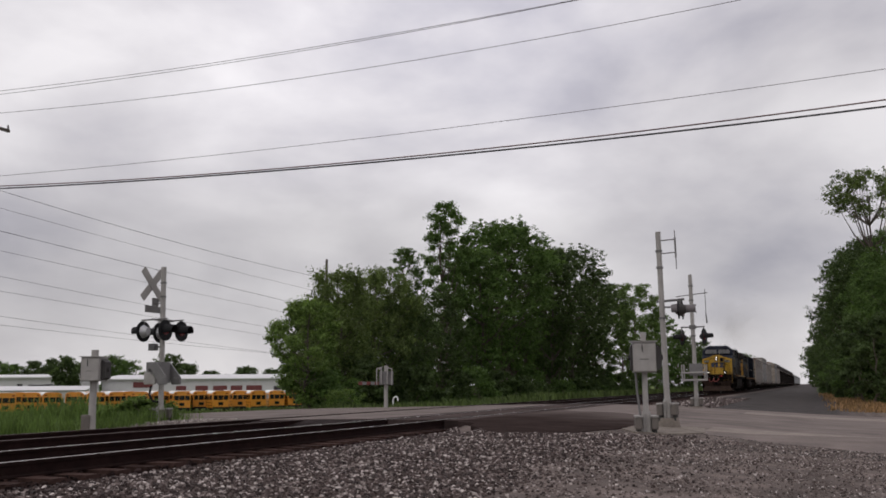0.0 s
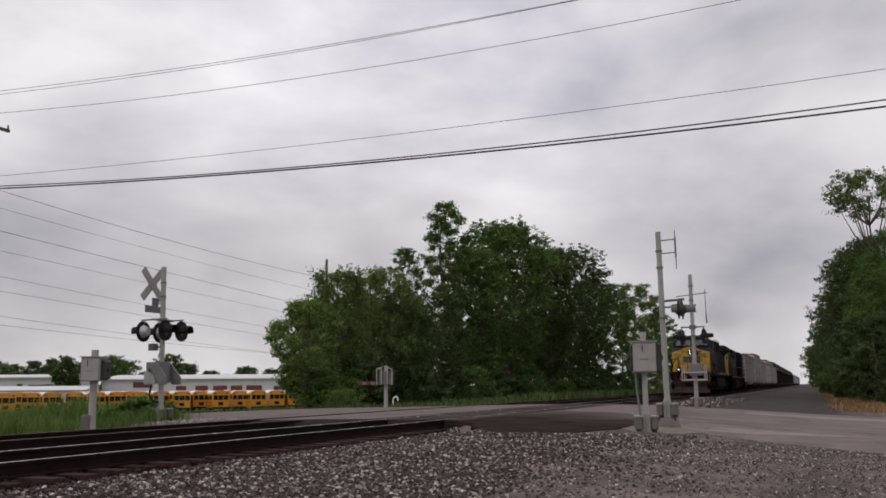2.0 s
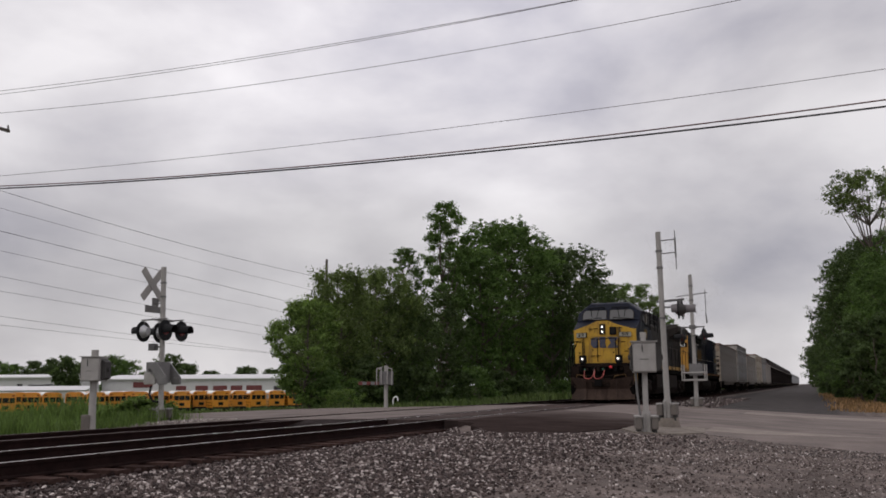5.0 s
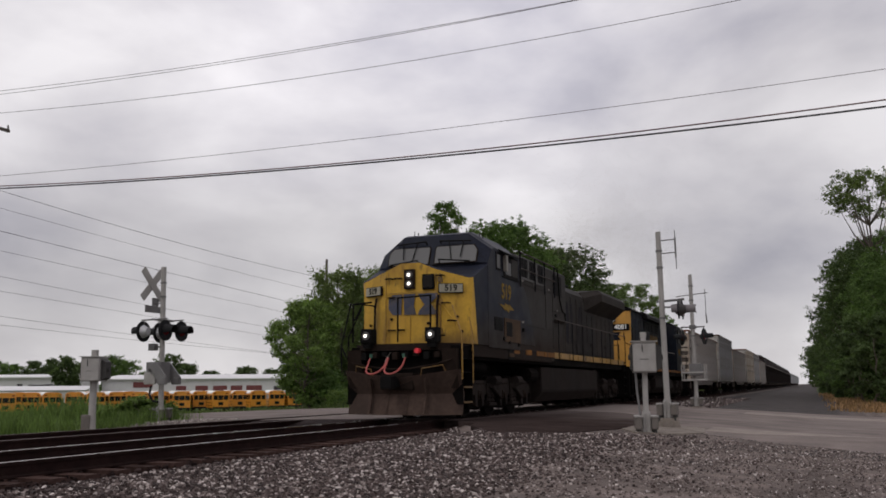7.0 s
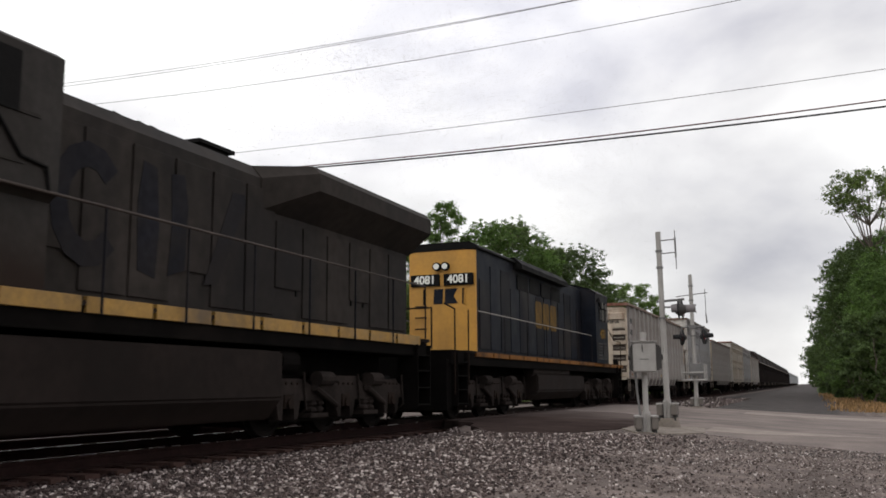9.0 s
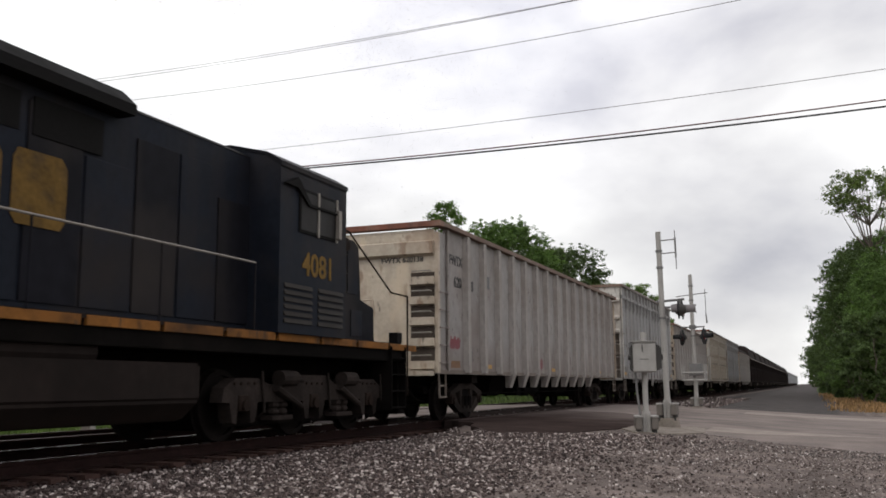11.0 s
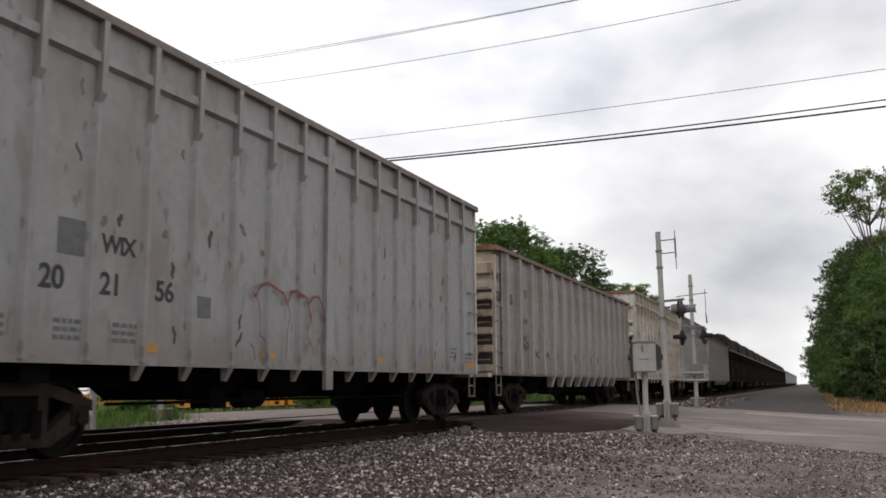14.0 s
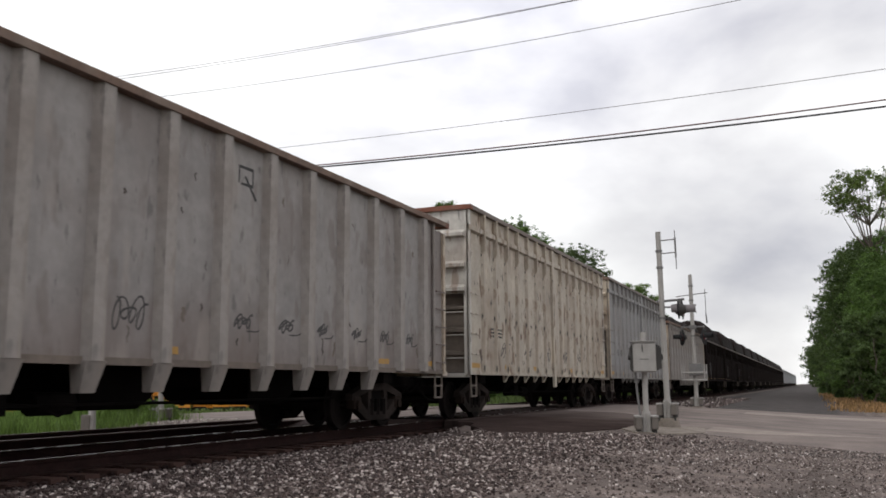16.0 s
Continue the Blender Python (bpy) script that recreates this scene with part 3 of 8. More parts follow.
    rows = [(15.8, 72, 12.8, 3.5, 1, 46000, 0.03, 0.45, 0.085), (15.4, 84, 14.0, 3.4, 0, 40000, 0.03, 0.45, 0.09), (13.9, 92, 14.8, 3.5, 0, 42000, 0.03, 0.42, 0.10), (14.6, 79, 11.6, 3.0, 1, 40000, 0.0, 0.4, 0.085),
            (13.4, 105, 15.6, 3.6, 0, 36000, 0.03, 0.45, 0.11), (13.2, 120, 13.4, 3.5, 0, 24000, 0.03, 0.45, 0.13), (12.8, 150, 13.5, 3.6, 0, 18000, 0.03, 0.45, 0.16), (12.6, 190, 12.0, 4.0, 0, 12000, 0.03, 0.45, 0.2),
            (11.6, 260, 12.0, 3.6, 0, 8000, 0.03, 0.5, 0.26), (10.4, 330, 13.6, 4.2, 0, 7000, 0.03, 0.5, 0.32), (19.8, 76, 13.0, 4.2, 1, 24000, 0.1, 0.5, 0.13), (21, 95, 14.5, 5, 0, 18000, 0.1, 0.5, 0.16)]
    for k, (x, y, h, w, leaf, n, low, shape, size) in enumerate(rows):
        tree(x, y, h, w, 60 + k, leaf, n, low, size, 0.15, shape=shape, group="trees by the gravel road", label="dark green dense tree beside the gravel road", clumps_n=80)
    tree(14.3, 83.0, 19.3, 3.5, 90, 3, 9000, 0.79, 0.095, shape=0.5, group="trees by the gravel road", label="slim tree with an airy crown above the others", airy=True, clumps_n=30)
    for k in range(12):
        rnd = random.Random(500 + k)
        y = 66 + 6 * k
        tree(12.4 - 0.008 * y + rnd.uniform(0, 1.0), y, rnd.uniform(3.5, 6.0), rnd.uniform(1.6, 2.3), 520 + k, rnd.choice((0, 0, 1)), 8000, 0.0, 0.11, 0.0, "dense green shrub by the gravel road", 0.4, "shrubs by the gravel road", 14)


build_trees()

# ---------------------------------------------------------------- crossing equipment
ALU = paint("weathered_aluminium_paint", (0.30, 0.285, 0.27), 0.55, 0, 0.12, 4.0, streak=0.25, dirt=0.3, dirt_color=(0.18, 0.16, 0.145))
ALU_DARK = paint("shaded_grey_box_paint", (0.135, 0.130, 0.128), 0.6, 0, 0.15, 4.0, dirt=0.3, dirt_color=(0.09, 0.08, 0.075))
BOX_GREY = paint("grimy_base_box_paint", (0.135, 0.118, 0.106), 0.7, 0, 0.2, 4.0, dirt=0.5, dirt_color=(0.11, 0.095, 0.083), gloss=0.2)
HUB = paint("dark_grey_cast_iron", (0.045, 0.042, 0.040), 0.7, 0, 0.2, 4.0, gloss=0.2)
SIGNAL_BLACK = paint("matt_black_signal_paint", (0.010, 0.010, 0.011), 0.7, 0, 0.2, 6.0, gloss=0.2)
SIGNAL_SILVER = paint("silver_lamp_housing", (0.45, 0.45, 0.46), 0.4, 0.3, 0.1, 6.0)
SIGNAL_RED = paint("unlit_red_lens", (0.09, 0.008, 0.01), 0.2, 0, 0.1, 6.0)
CONCRETE = paint("weathered_concrete", (0.20, 0.172, 0.148), 0.95, 0, 0.35, 3.0, bump=0.008, dirt=0.6, dirt_color=(0.085, 0.072, 0.064), gloss=0.1)
# Black hood paint lightened to mauve-grey: sunlight is put into the colour.
LAMP_GREY = paint("sunlit_black_hood", (0.115, 0.102, 0.105), 0.6, 0, 0.2, 5.0, dirt=0.4, dirt_color=(0.06, 0.052, 0.05))
RED_TAPE = paint("red_gate_stripe", (0.12, 0.025, 0.022), 0.6, 0, 0.15, 6.0)


def footing(t, x, z, r=0.34, boxes=True):
    """A concrete foot with the two split base boxes of a signal post."""
    bm = bmesh.new()
    tube(bm, (0, 0, -0.35), (0, 0, 0.07), r * 1.05, r * 0.72, 14)
    part("concrete_foot", bm, CONCRETE, t)
    if boxes:
        for s in (-1, 1):
            for y in (-0.12, 0.16):
                bm = bmesh.new()
                soft_box(bm, s * 0.165 - 0.07, s * 0.165 + 0.07, y - 0.09, y + 0.09, 0.13, 0.38, 0.035)
                case = part("base_box", bm, BOX_GREY, t)
                bm = bmesh.new()
                soft_box(bm, s * 0.165 - 0.078, s * 0.165 + 0.078, y - 0.10, y + 0.10, 0.38, 0.415, 0.012)
                part("lid", bm, ALU, case)
                bm = bmesh.new()
                soft_box(bm, s * 0.165 - 0.04, s * 0.165 + 0.04, y - 0.05, y + 0.05, 0.0, 0.13, 0.01)
                part("stem", bm, HUB, case)
            bm = bmesh.new()
            tube(bm, (s * 0.055, -0.10, 0.0), (s * 0.055, -0.10, 0.46), 0.035, n=10)
            part("anchor_bolt", bm, ALU, t)
    bm = bmesh.new()
    tube(bm, (0, 0, 0.03), (0, 0, 0.5), 0.10, 0.085, 12)
    part("base_collar", bm, ALU, t)


def gate_box(t, z, w=0.58, h=0.70, d=0.42):
    """A crossing-gate drive: cabinet with a lid, a latch, side hubs."""
    bm = bmesh.new()
    soft_box(bm, -w / 2, w / 2, -d / 2, d / 2, z, z + h, 0.025)
    cab = part("drive_cabinet", bm, ALU, t, "grey gate drive cabinet")
    bm = bmesh.new()
    soft_box(bm, -w / 2 + 0.02, w / 2 - 0.02, -d / 2 - 0.02, -d / 2 - 0.002, z + 0.02, z + h - 0.04, 0.01)
    part("door", bm, ALU, cab)
    bm = bmesh.new()
    box(bm, -w / 2 - 0.03, w / 2 + 0.03, -d / 2 - 0.04, d / 2 + 0.03, z + h, z + h + 0.02)
    part("lid", bm, ALU, cab)
    bm = bmesh.new()
    bar(bm, [(-0.05, -d / 2 - 0.05, z + h - 0.06), (-0.045, -d / 2 - 0.06, z + h - 0.2), (-0.03, -d / 2 - 0.05, z + h - 0.22)], 0.009)
    part("latch", bm, SIGNAL_BLACK, cab)
    for s in (-1, 1):
        bm = bmesh.new()
        k = 0.045 if s < 0 else 0.11
        prism(bm, [(s * (w / 2 + 0.002), z + 0.03), (s * (w / 2 + k), z + 0.08), (s * (w / 2 + k), z + h - 0.12), (s * (w / 2 + 0.002), z + h - 0.04)], 1, -0.17, 0.19)
        part("side_hub", bm, HUB, cab)
        bm = bmesh.new()
        tube(bm, (s * (w / 2 + k), 0.0, z + h * 0.5), (s * (w / 2 + k + 0.04), 0.0, z + h * 0.5), 0.06, n=10)
        part("shaft", bm, HUB, cab)
    bm = bmesh.new()
    box(bm, -w * 0.2, w * 0.18, -d / 2 - 0.026, -d / 2 - 0.018, z + h * 0.42, z + h * 0.435)
    part("label_plate", bm, HUB, cab, "dark bar of small print")


def flasher(t, x, y, z, d, shell=None, wide=0.30, turn=0.0, hood=0.34, hood_paint=None, hood_r=0.15):
    """One flashing lamp that looks along d on the x axis, turned a little about its post: round screen, hood, lens, housing."""
    bm = bmesh.new()
    tube(bm, (0, 0, 0), (0.025, 0, 0), wide, n=24)
    scr = part("lamp_screen", bm, SIGNAL_BLACK, t, "round black lamp screen")
    scr.matrix_basis = pose(x, y, z, 0, 0, turn + (180 if d < 0 else 0))
    bm = bmesh.new()
    tube(bm, (0.026, 0, 0), (0.05, 0, 0), 0.15, 0.13, 18)
    part("lens", bm, SIGNAL_RED, scr, "unlit red lens")
    bm = bmesh.new()
    n, rings = 14, []
    for q, r in ((0.02, hood_r + 0.025), (hood, hood_r)):
        arc = [math.radians(-25 + 230 * k / (n - 1)) for k in range(n)]
        rings.append([(q * (1 if 2 < k < n - 2 else 0.9), r * math.cos(a), r * math.sin(a)) for k, a in enumerate(arc)] + [(q, (r - 0.012) * math.cos(a), (r - 0.012) * math.sin(a)) for a in reversed(arc)])
    loft(bm, rings)
    part("hood", bm, hood_paint or SIGNAL_BLACK, scr)
    bm = bmesh.new()
    tube(bm, (-0.002, 0, 0), (-0.16, 0, 0), hood_r + 0.04, hood_r * 0.7, 14)
    part("lamp_housing", bm, shell or (SIGNAL_SILVER if d < 0 else SIGNAL_BLACK), scr)


def lamp_cluster(t, z, reach=0.38, off=0.3, shell=None):
    bm = bmesh.new()
    tube(bm, (0, -reach - 0.1, z + 0.33), (0, reach + 0.1, z + 0.33), 0.03, n=8)
    for s in (-1, 1):
        tube(bm, (-off - 0.1, s * reach, z + 0.33), (off + 0.1, s * reach, z + 0.33), 0.022, n=6)
        for d in (-1, 1):
            tube(bm, (d * off, s * reach, z + 0.33), (d * off, s * reach, z), 0.02, n=6)
    part("lamp_arm", bm, ALU_DARK, t)
    for s in (-1, 1):
        for d in (-1, 1):
            flasher(t, d * (off + 0.02), s * reach, z, d, shell)


def mast(t, h, r=0.075, r1=None):
    bm = bmesh.new()
    tube(bm, (0, 0, 0.3), (0, 0, h), r, r1 or r, 14)
    part("mast", bm, ALU, t)
    for z in (h * 0.53, h * 0.8, h - 0.5):
        bm = bmesh.new()
        tube(bm, (0, 0, z), (0, 0, z + 0.05), r + 0.015, n=14)
        part("clamp_ring", bm, ALU_DARK, t)


def antenna(t, z, x, y=0.0, long=0.95):
    bm = bmesh.new()
    for q in (z, z + 0.32):
        tube(bm, (0, 0, q), (x, y, q + 0.03), 0.014, n=6)
    tube(bm, (x, y, z - long * 0.4), (x, y, z + long * 0.6), 0.012, n=6)
    tube(bm, (x, y, z - 0.1), (x, y, z + 0.4), 0.022, n=8)
    part("antenna", bm, ALU_DARK, t, "thin whip antenna on standoffs")


def build_crossing():
    g = "crossing signals by the road"
    # near side of the track, road's near edge: gate drive on its own post
    t = base("gate_mechanism", pose(5.74, 19.6, -0.26, 0, 0, 14), "grey crossing-gate drive on a short steel post", "crossing gate", g)
    footing(t, 0, 0, 0.34)
    bm = bmesh.new()
    tube(bm, (0, 0, 0.3), (0, 0, 2.14), 0.058, n=14)
    tube(bm, (0, 0, 2.06), (0, 0, 2.16), 0.068, n=14)
    part("post", bm, ALU, t)
    gate_box(t, 1.31, 0.48, 0.64, 0.40)
    bm = bmesh.new()
    bar(bm, [(-0.12, -0.05, 0.4), (-0.17, -0.05, 0.9), (-0.19, -0.05, 1.34)], 0.025)
    part("conduit", bm, ALU_DARK, t)
    # tall mast beside it
    t = base("signal_mast", pose(5.82, 22.2, -0.05, 0, -0.75, 0), "tall grey signal mast with flashing lamps and antenna", "crossing signal", g)
    footing(t, 0, 0, 0.32)
    mast(t, 4.52, 0.070, 0.064)
    antenna(t, 3.98, 0.38, 0.12)
    bm = bmesh.new()
    tube(bm, (-0.12, 0, 2.82), (0.52, 0.1, 2.86), 0.03, n=8)
    tube(bm, (0.42, 0.1, 2.86), (0.42, 0.1, 2.72), 0.04, n=8)
    part("lamp_arm", bm, ALU_DARK, t)
    flasher(t, 0.41, -0.08, 2.60, -1, HUB, 0.22, 3, 0.18, LAMP_GREY, 0.125)
    flasher(t, 0.45, 0.14, 2.60, 1, HUB, 0.22, 4, 0.31, LAMP_GREY, 0.115)
    bm = bmesh.new()
    tube(bm, (0.0, 0.0, 2.68), (0.42, 0.12, 2.68), 0.022, n=8)
    part("conduit", bm, ALU_DARK, t)
    # mast across the road
    t = base("signal_mast", pose(4.63, 38.6, -0.15, 0, -0.4, 0), "grey signal mast with black flashing lamps and gate drive", "crossing signal", g)
    footing(t, 0, 0, 0.36)
    mast(t, 5.45, 0.085, 0.08)
    bm = bmesh.new()
    tube(bm, (-0.6, -0.1, 4.55), (0.65, 0.1, 4.68), 0.018, n=6)
    part("dipole_bar", bm, ALU_DARK, t)
    bm = bmesh.new()
    tube(bm, (0.55, 0.085, 4.82), (0.55, 0.085, 3.7), 0.014, n=6)
    tube(bm, (0.55, 0.085, 3.82), (0.57, 0.085, 3.42), 0.026, 0.034, 8)
    part("antenna", bm, ALU_DARK, t, "thin rod hanging from the bar")
    bm = bmesh.new()
    tube(bm, (-0.48, 0, 3.28), (0.48, 0, 3.28), 0.03, n=8)
    for x in (-0.44, 0.42):
        tube(bm, (x, 0, 3.28), (x, 0, 3.0), 0.025, n=8)
    soft_box(bm, -0.13, 0.13, -0.12, 0.12, 3.20, 3.36, 0.02)
    part("lamp_arm", bm, ALU_DARK, t)
    flasher(t, -0.43, 0.0, 2.86, -1, HUB, 0.33, 24, 0.36, None, 0.12)
    flasher(t, 0.43, 0.0, 2.88, 1, HUB, 0.33, -14, 0.36, None, 0.12)
    for z in (2.55, 3.9, 4.2):
        bm = bmesh.new()
        bar(bm, [(0.06, 0, z), (0.17, 0.02, z), (0.17, 0.02, z - 0.05)], 0.02)
        part("step_bracket", bm, ALU_DARK, t)
    bm = bmesh.new()
    soft_box(bm, -0.2, 0.3, -0.25, 0.25, 1.30, 1.78, 0.02)
    part("drive_cabinet", bm, ALU_DARK, t)
    bm = bmesh.new()
    for z in (1.12, 1.42):
        bar(bm, [(-0.48, -0.36, z), (0.42, -0.36, z), (0.42, 0.36, z), (-0.48, 0.36, z), (-0.48, -0.36, z)], 0.028)
    for x, y in ((-0.48, -0.36), (0.42, -0.36), (0.42, 0.36), (-0.48, 0.36)):
        tube(bm, (x, y, 1.12), (x, y, 1.75), 0.028, n=6)
    part("counterweight_frame", bm, ALU, t, "pale tubular counterweight frame")
    # far side of the track
    t = base("gate_mechanism", pose(-7.15, 17.5, -0.26, 0, 0, 20), "grey crossing-gate drive on a short steel post", "crossing gate", g)
    footing(t, 0, 0, 0.34, False)
    bm = bmesh.new()
    soft_box(bm, -0.22, 0.0, -0.12, 0.12, 0.04, 0.42, 0.03)
    part("base_box", bm, BOX_GREY, t)
    bm = bmesh.new()
    tube(bm, (0, 0, 0.3), (0, 0, 1.98), 0.085, n=14)
    part("post", bm, ALU, t)
    gate_box(t, 1.22, 0.46, 0.58, 0.5)
    t = base("signal_mast", pose(-8.42, 21.6, -0.20, 0, -1.2, 0), "grey signal mast with crossbuck and black flashing lamps", "crossing signal", g)
    footing(t, 0, 0, 0.34)
    mast(t, 4.52, 0.075)
    lamp_cluster(t, 2.62, 0.36, 0.36)
    for a in (45, -45):
        bm = bmesh.new()
        soft_box(bm, -0.012, 0.012, -0.6, 0.6, -0.115, 0.115, 0.01)
        p = part("crossbuck_board", bm, ALU, t, "bare back of a crossbuck board")
        p.matrix_basis = pose(-0.26 - (0.02 if a > 0 else 0), -0.16, 4.0, a, 0, 0)
    bm = bmesh.new()
    soft_box(bm, -0.31, -0.29, -0.42, 0.30, 3.18, 3.38, 0.005)
    part("sign_back", bm, ALU_DARK, t, "grey back of a small sign")
    bm = bmesh.new()
    soft_box(bm, -0.31, -0.29, -0.12, 0.16, 3.385, 3.62, 0.005)
    bar(bm, [(-0.3, 0.0, 3.45), (0, 0, 3.45)], 0.02)
    part("sign_back", bm, ALU_DARK, t, "grey back of a small sign")
    bm = bmesh.new()
    soft_box(bm, -0.42, -0.22, -0.1, 0.1, 2.08, 2.28, 0.01)
    bar(bm, [(-0.3, 0.0, 2.18), (0, 0, 2.18)], 0.02)
    part("bell", bm, ALU_DARK, t)
    bm = bmesh.new()
    soft_box(bm, -0.40, 0.12, -0.2, 0.24, 1.14, 1.74, 0.03)
    cabinet = part("drive_cabinet", bm, ALU_DARK, t, "grey gate drive cabinet")
    bm = bmesh.new()
    soft_box(bm, -0.42, -0.02, -0.26, -0.19, 1.10, 1.44, 0.02)
    part("lid", bm, ALU, cabinet, "pale front lid")
    for y in (-0.32, 0.30):
        bm = bmesh.new()
        prism(bm, [(-0.14, 1.74), (0.08, 1.72), (0.42, 1.30), (0.44, 1.08), (0.16, 1.08), (0.02, 1.36), (-0.18, 1.58)], 1, y - 0.03, y + 0.03)
        part("counterweight_arm", bm, ALU_DARK, t, "grey counterweight arm beside the gate drive")
        bm = bmesh.new()
        soft_box(bm, 0.18, 0.42, y - 0.06, y + 0.06, 1.08, 1.28, 0.02)
        part("counterweight", bm, ALU_DARK, t)
    bm = bmesh.new()
    tube(bm, (-0.14, -0.36, 1.5), (-0.14, 0.34, 1.5), 0.05, n=10)
    part("shaft", bm, HUB, t)
    bm = bmesh.new()
    bar(bm, [(-0.2, -0.2, 1.06), (-0.26, -0.2, 0.8), (-0.15, -0.15, 0.62), (0, -0.1, 0.6)], 0.03)
    part("cable", bm, SIGNAL_BLACK, t)
    t = base("gate_mechanism", pose(-9.35, 38.6, -0.25, 0, 0, 10), "crossing-gate drive with a short red and white arm stub", "crossing gate", g)
    footing(t, 0, 0, 0.36, False)
    bm = bmesh.new()
    tube(bm, (0, 0, 0.2), (0, 0, 2.0), 0.09, n=12)
    part("post", bm, ALU, t)
    bm = bmesh.new()
    soft_box(bm, -0.28, 0.30, -0.22, 0.22, 1.12, 1.74, 0.03)
    part("drive_cabinet", bm, ALU_DARK, t)
    bm = bmesh.new()
    for x in (-0.36, 0.36):
        bar(bm, [(x, -0.3, 1.1), (x, -0.3, 1.85), (x * 0.4, -0.3, 1.9), (x * 0.4, -0.3, 1.15)], 0.03)
    part("counterweight_frame", bm, ALU, t, "pale tubular counterweight frame")
    for k in range(5):
        bm = bmesh.new()
        soft_box(bm, -1.32 + 0.2 * k, -1.13 + 0.2 * k, -0.06, 0.0, 1.12, 1.27, 0.01)
        part("arm_stripe", bm, RED_TAPE if k % 2 == 0 else ALU_DARK, t)
    # pale concrete island under the near mast
    bm = bmesh.new()
    out = [(5.1, 20.2), (5.5, 19.3), (6.2, 19.4), (6.8, 20.8), (6.6, 22.6), (6.0, 22.9), (5.4, 22.4)]
    top, low = [bm.verts.new((x, y, road_z(x) + 0.012)) for x, y in out], [bm.verts.new((x, y, -0.8)) for x, y in out]
    bm.faces.new(top)
    for k in range(len(out)):
        bm.faces.new((top[k], low[k], low[(k + 1) % len(out)], top[(k + 1) % len(out)]))
    tagged(part("concrete_island", bm, CONCRETE), "pale worn concrete island under the signal mast", "kerb island", kind="structure")


build_crossing()

# ---------------------------------------------------------------- poles and wires
WOOD_POLE = paint("grey_utility_pole_wood", (0.09, 0.075, 0.065), 0.9, 0, 0.3, 3.0)
WIRE_DARK = paint("black_cable_sheath", (0.018, 0.016, 0.017), 0.7, 0, 0.1, 2.0)
WIRE_PALE = paint("weathered_bare_wire", (0.10, 0.085, 0.09), 0.6, 0, 0.1, 2.0)
WIRE_RED = paint("brown_telephone_cable", (0.10, 0.05, 0.045), 0.7, 0, 0.1, 2.0)


def wire(p, q, sag, r, material, n=36, name="overhead_wire", label="thin dark overhead wire between poles", category="wire"):
    p, q = Vector(p), Vector(q)
    bm = bmesh.new()
    pts = [p.lerp(q, k / n) - Vector((0, 0, 4 * sag * (k / n) * (1 - k / n))) for k in range(n + 1)]
    rings = []
    d = (q - p).normalized()
    u = d.orthogonal().normalized()
    w = d.cross(u)
    for c in pts:
        rings.append([c + (u * math.cos(a) + w * math.sin(a)) * r for a in (0.5, 2.6, 4.7)])
    loft(bm, rings)
    ob = tagged(part(name, bm, material), label, category, "overhead wires")
    return ob


def utility_pole(x, y, h, turn, arms, label):
    z0 = ground_z(x, y) - 0.3
    t = base("utility_pole", pose(x, y, z0, 0, 0, turn), label, "utility pole", "utility poles")
    bm = bmesh.new()
    tube(bm, (0, 0, 0), (0, 0, h - z0), 0.17, 0.11, 12)
    part("pole", bm, WOOD_POLE, t)
    for z, w in arms:
        bm = bmesh.new()
        soft_box(bm, -w, w, 0.12, 0.22, z - z0, z - z0 + 0.11, 0.01)
        arm = part("crossarm", bm, WOOD_POLE, t)
        for k in (-0.95, -0.5, 0.5, 0.95):
            bm = bmesh.new()
            tube(bm, (w * k, 0.17, z - z0 + 0.11), (w * k, 0.17, z - z0 + 0.28), 0.045, 0.03, 8)
            part("insulator", bm, ALU_DARK, arm)
    return t


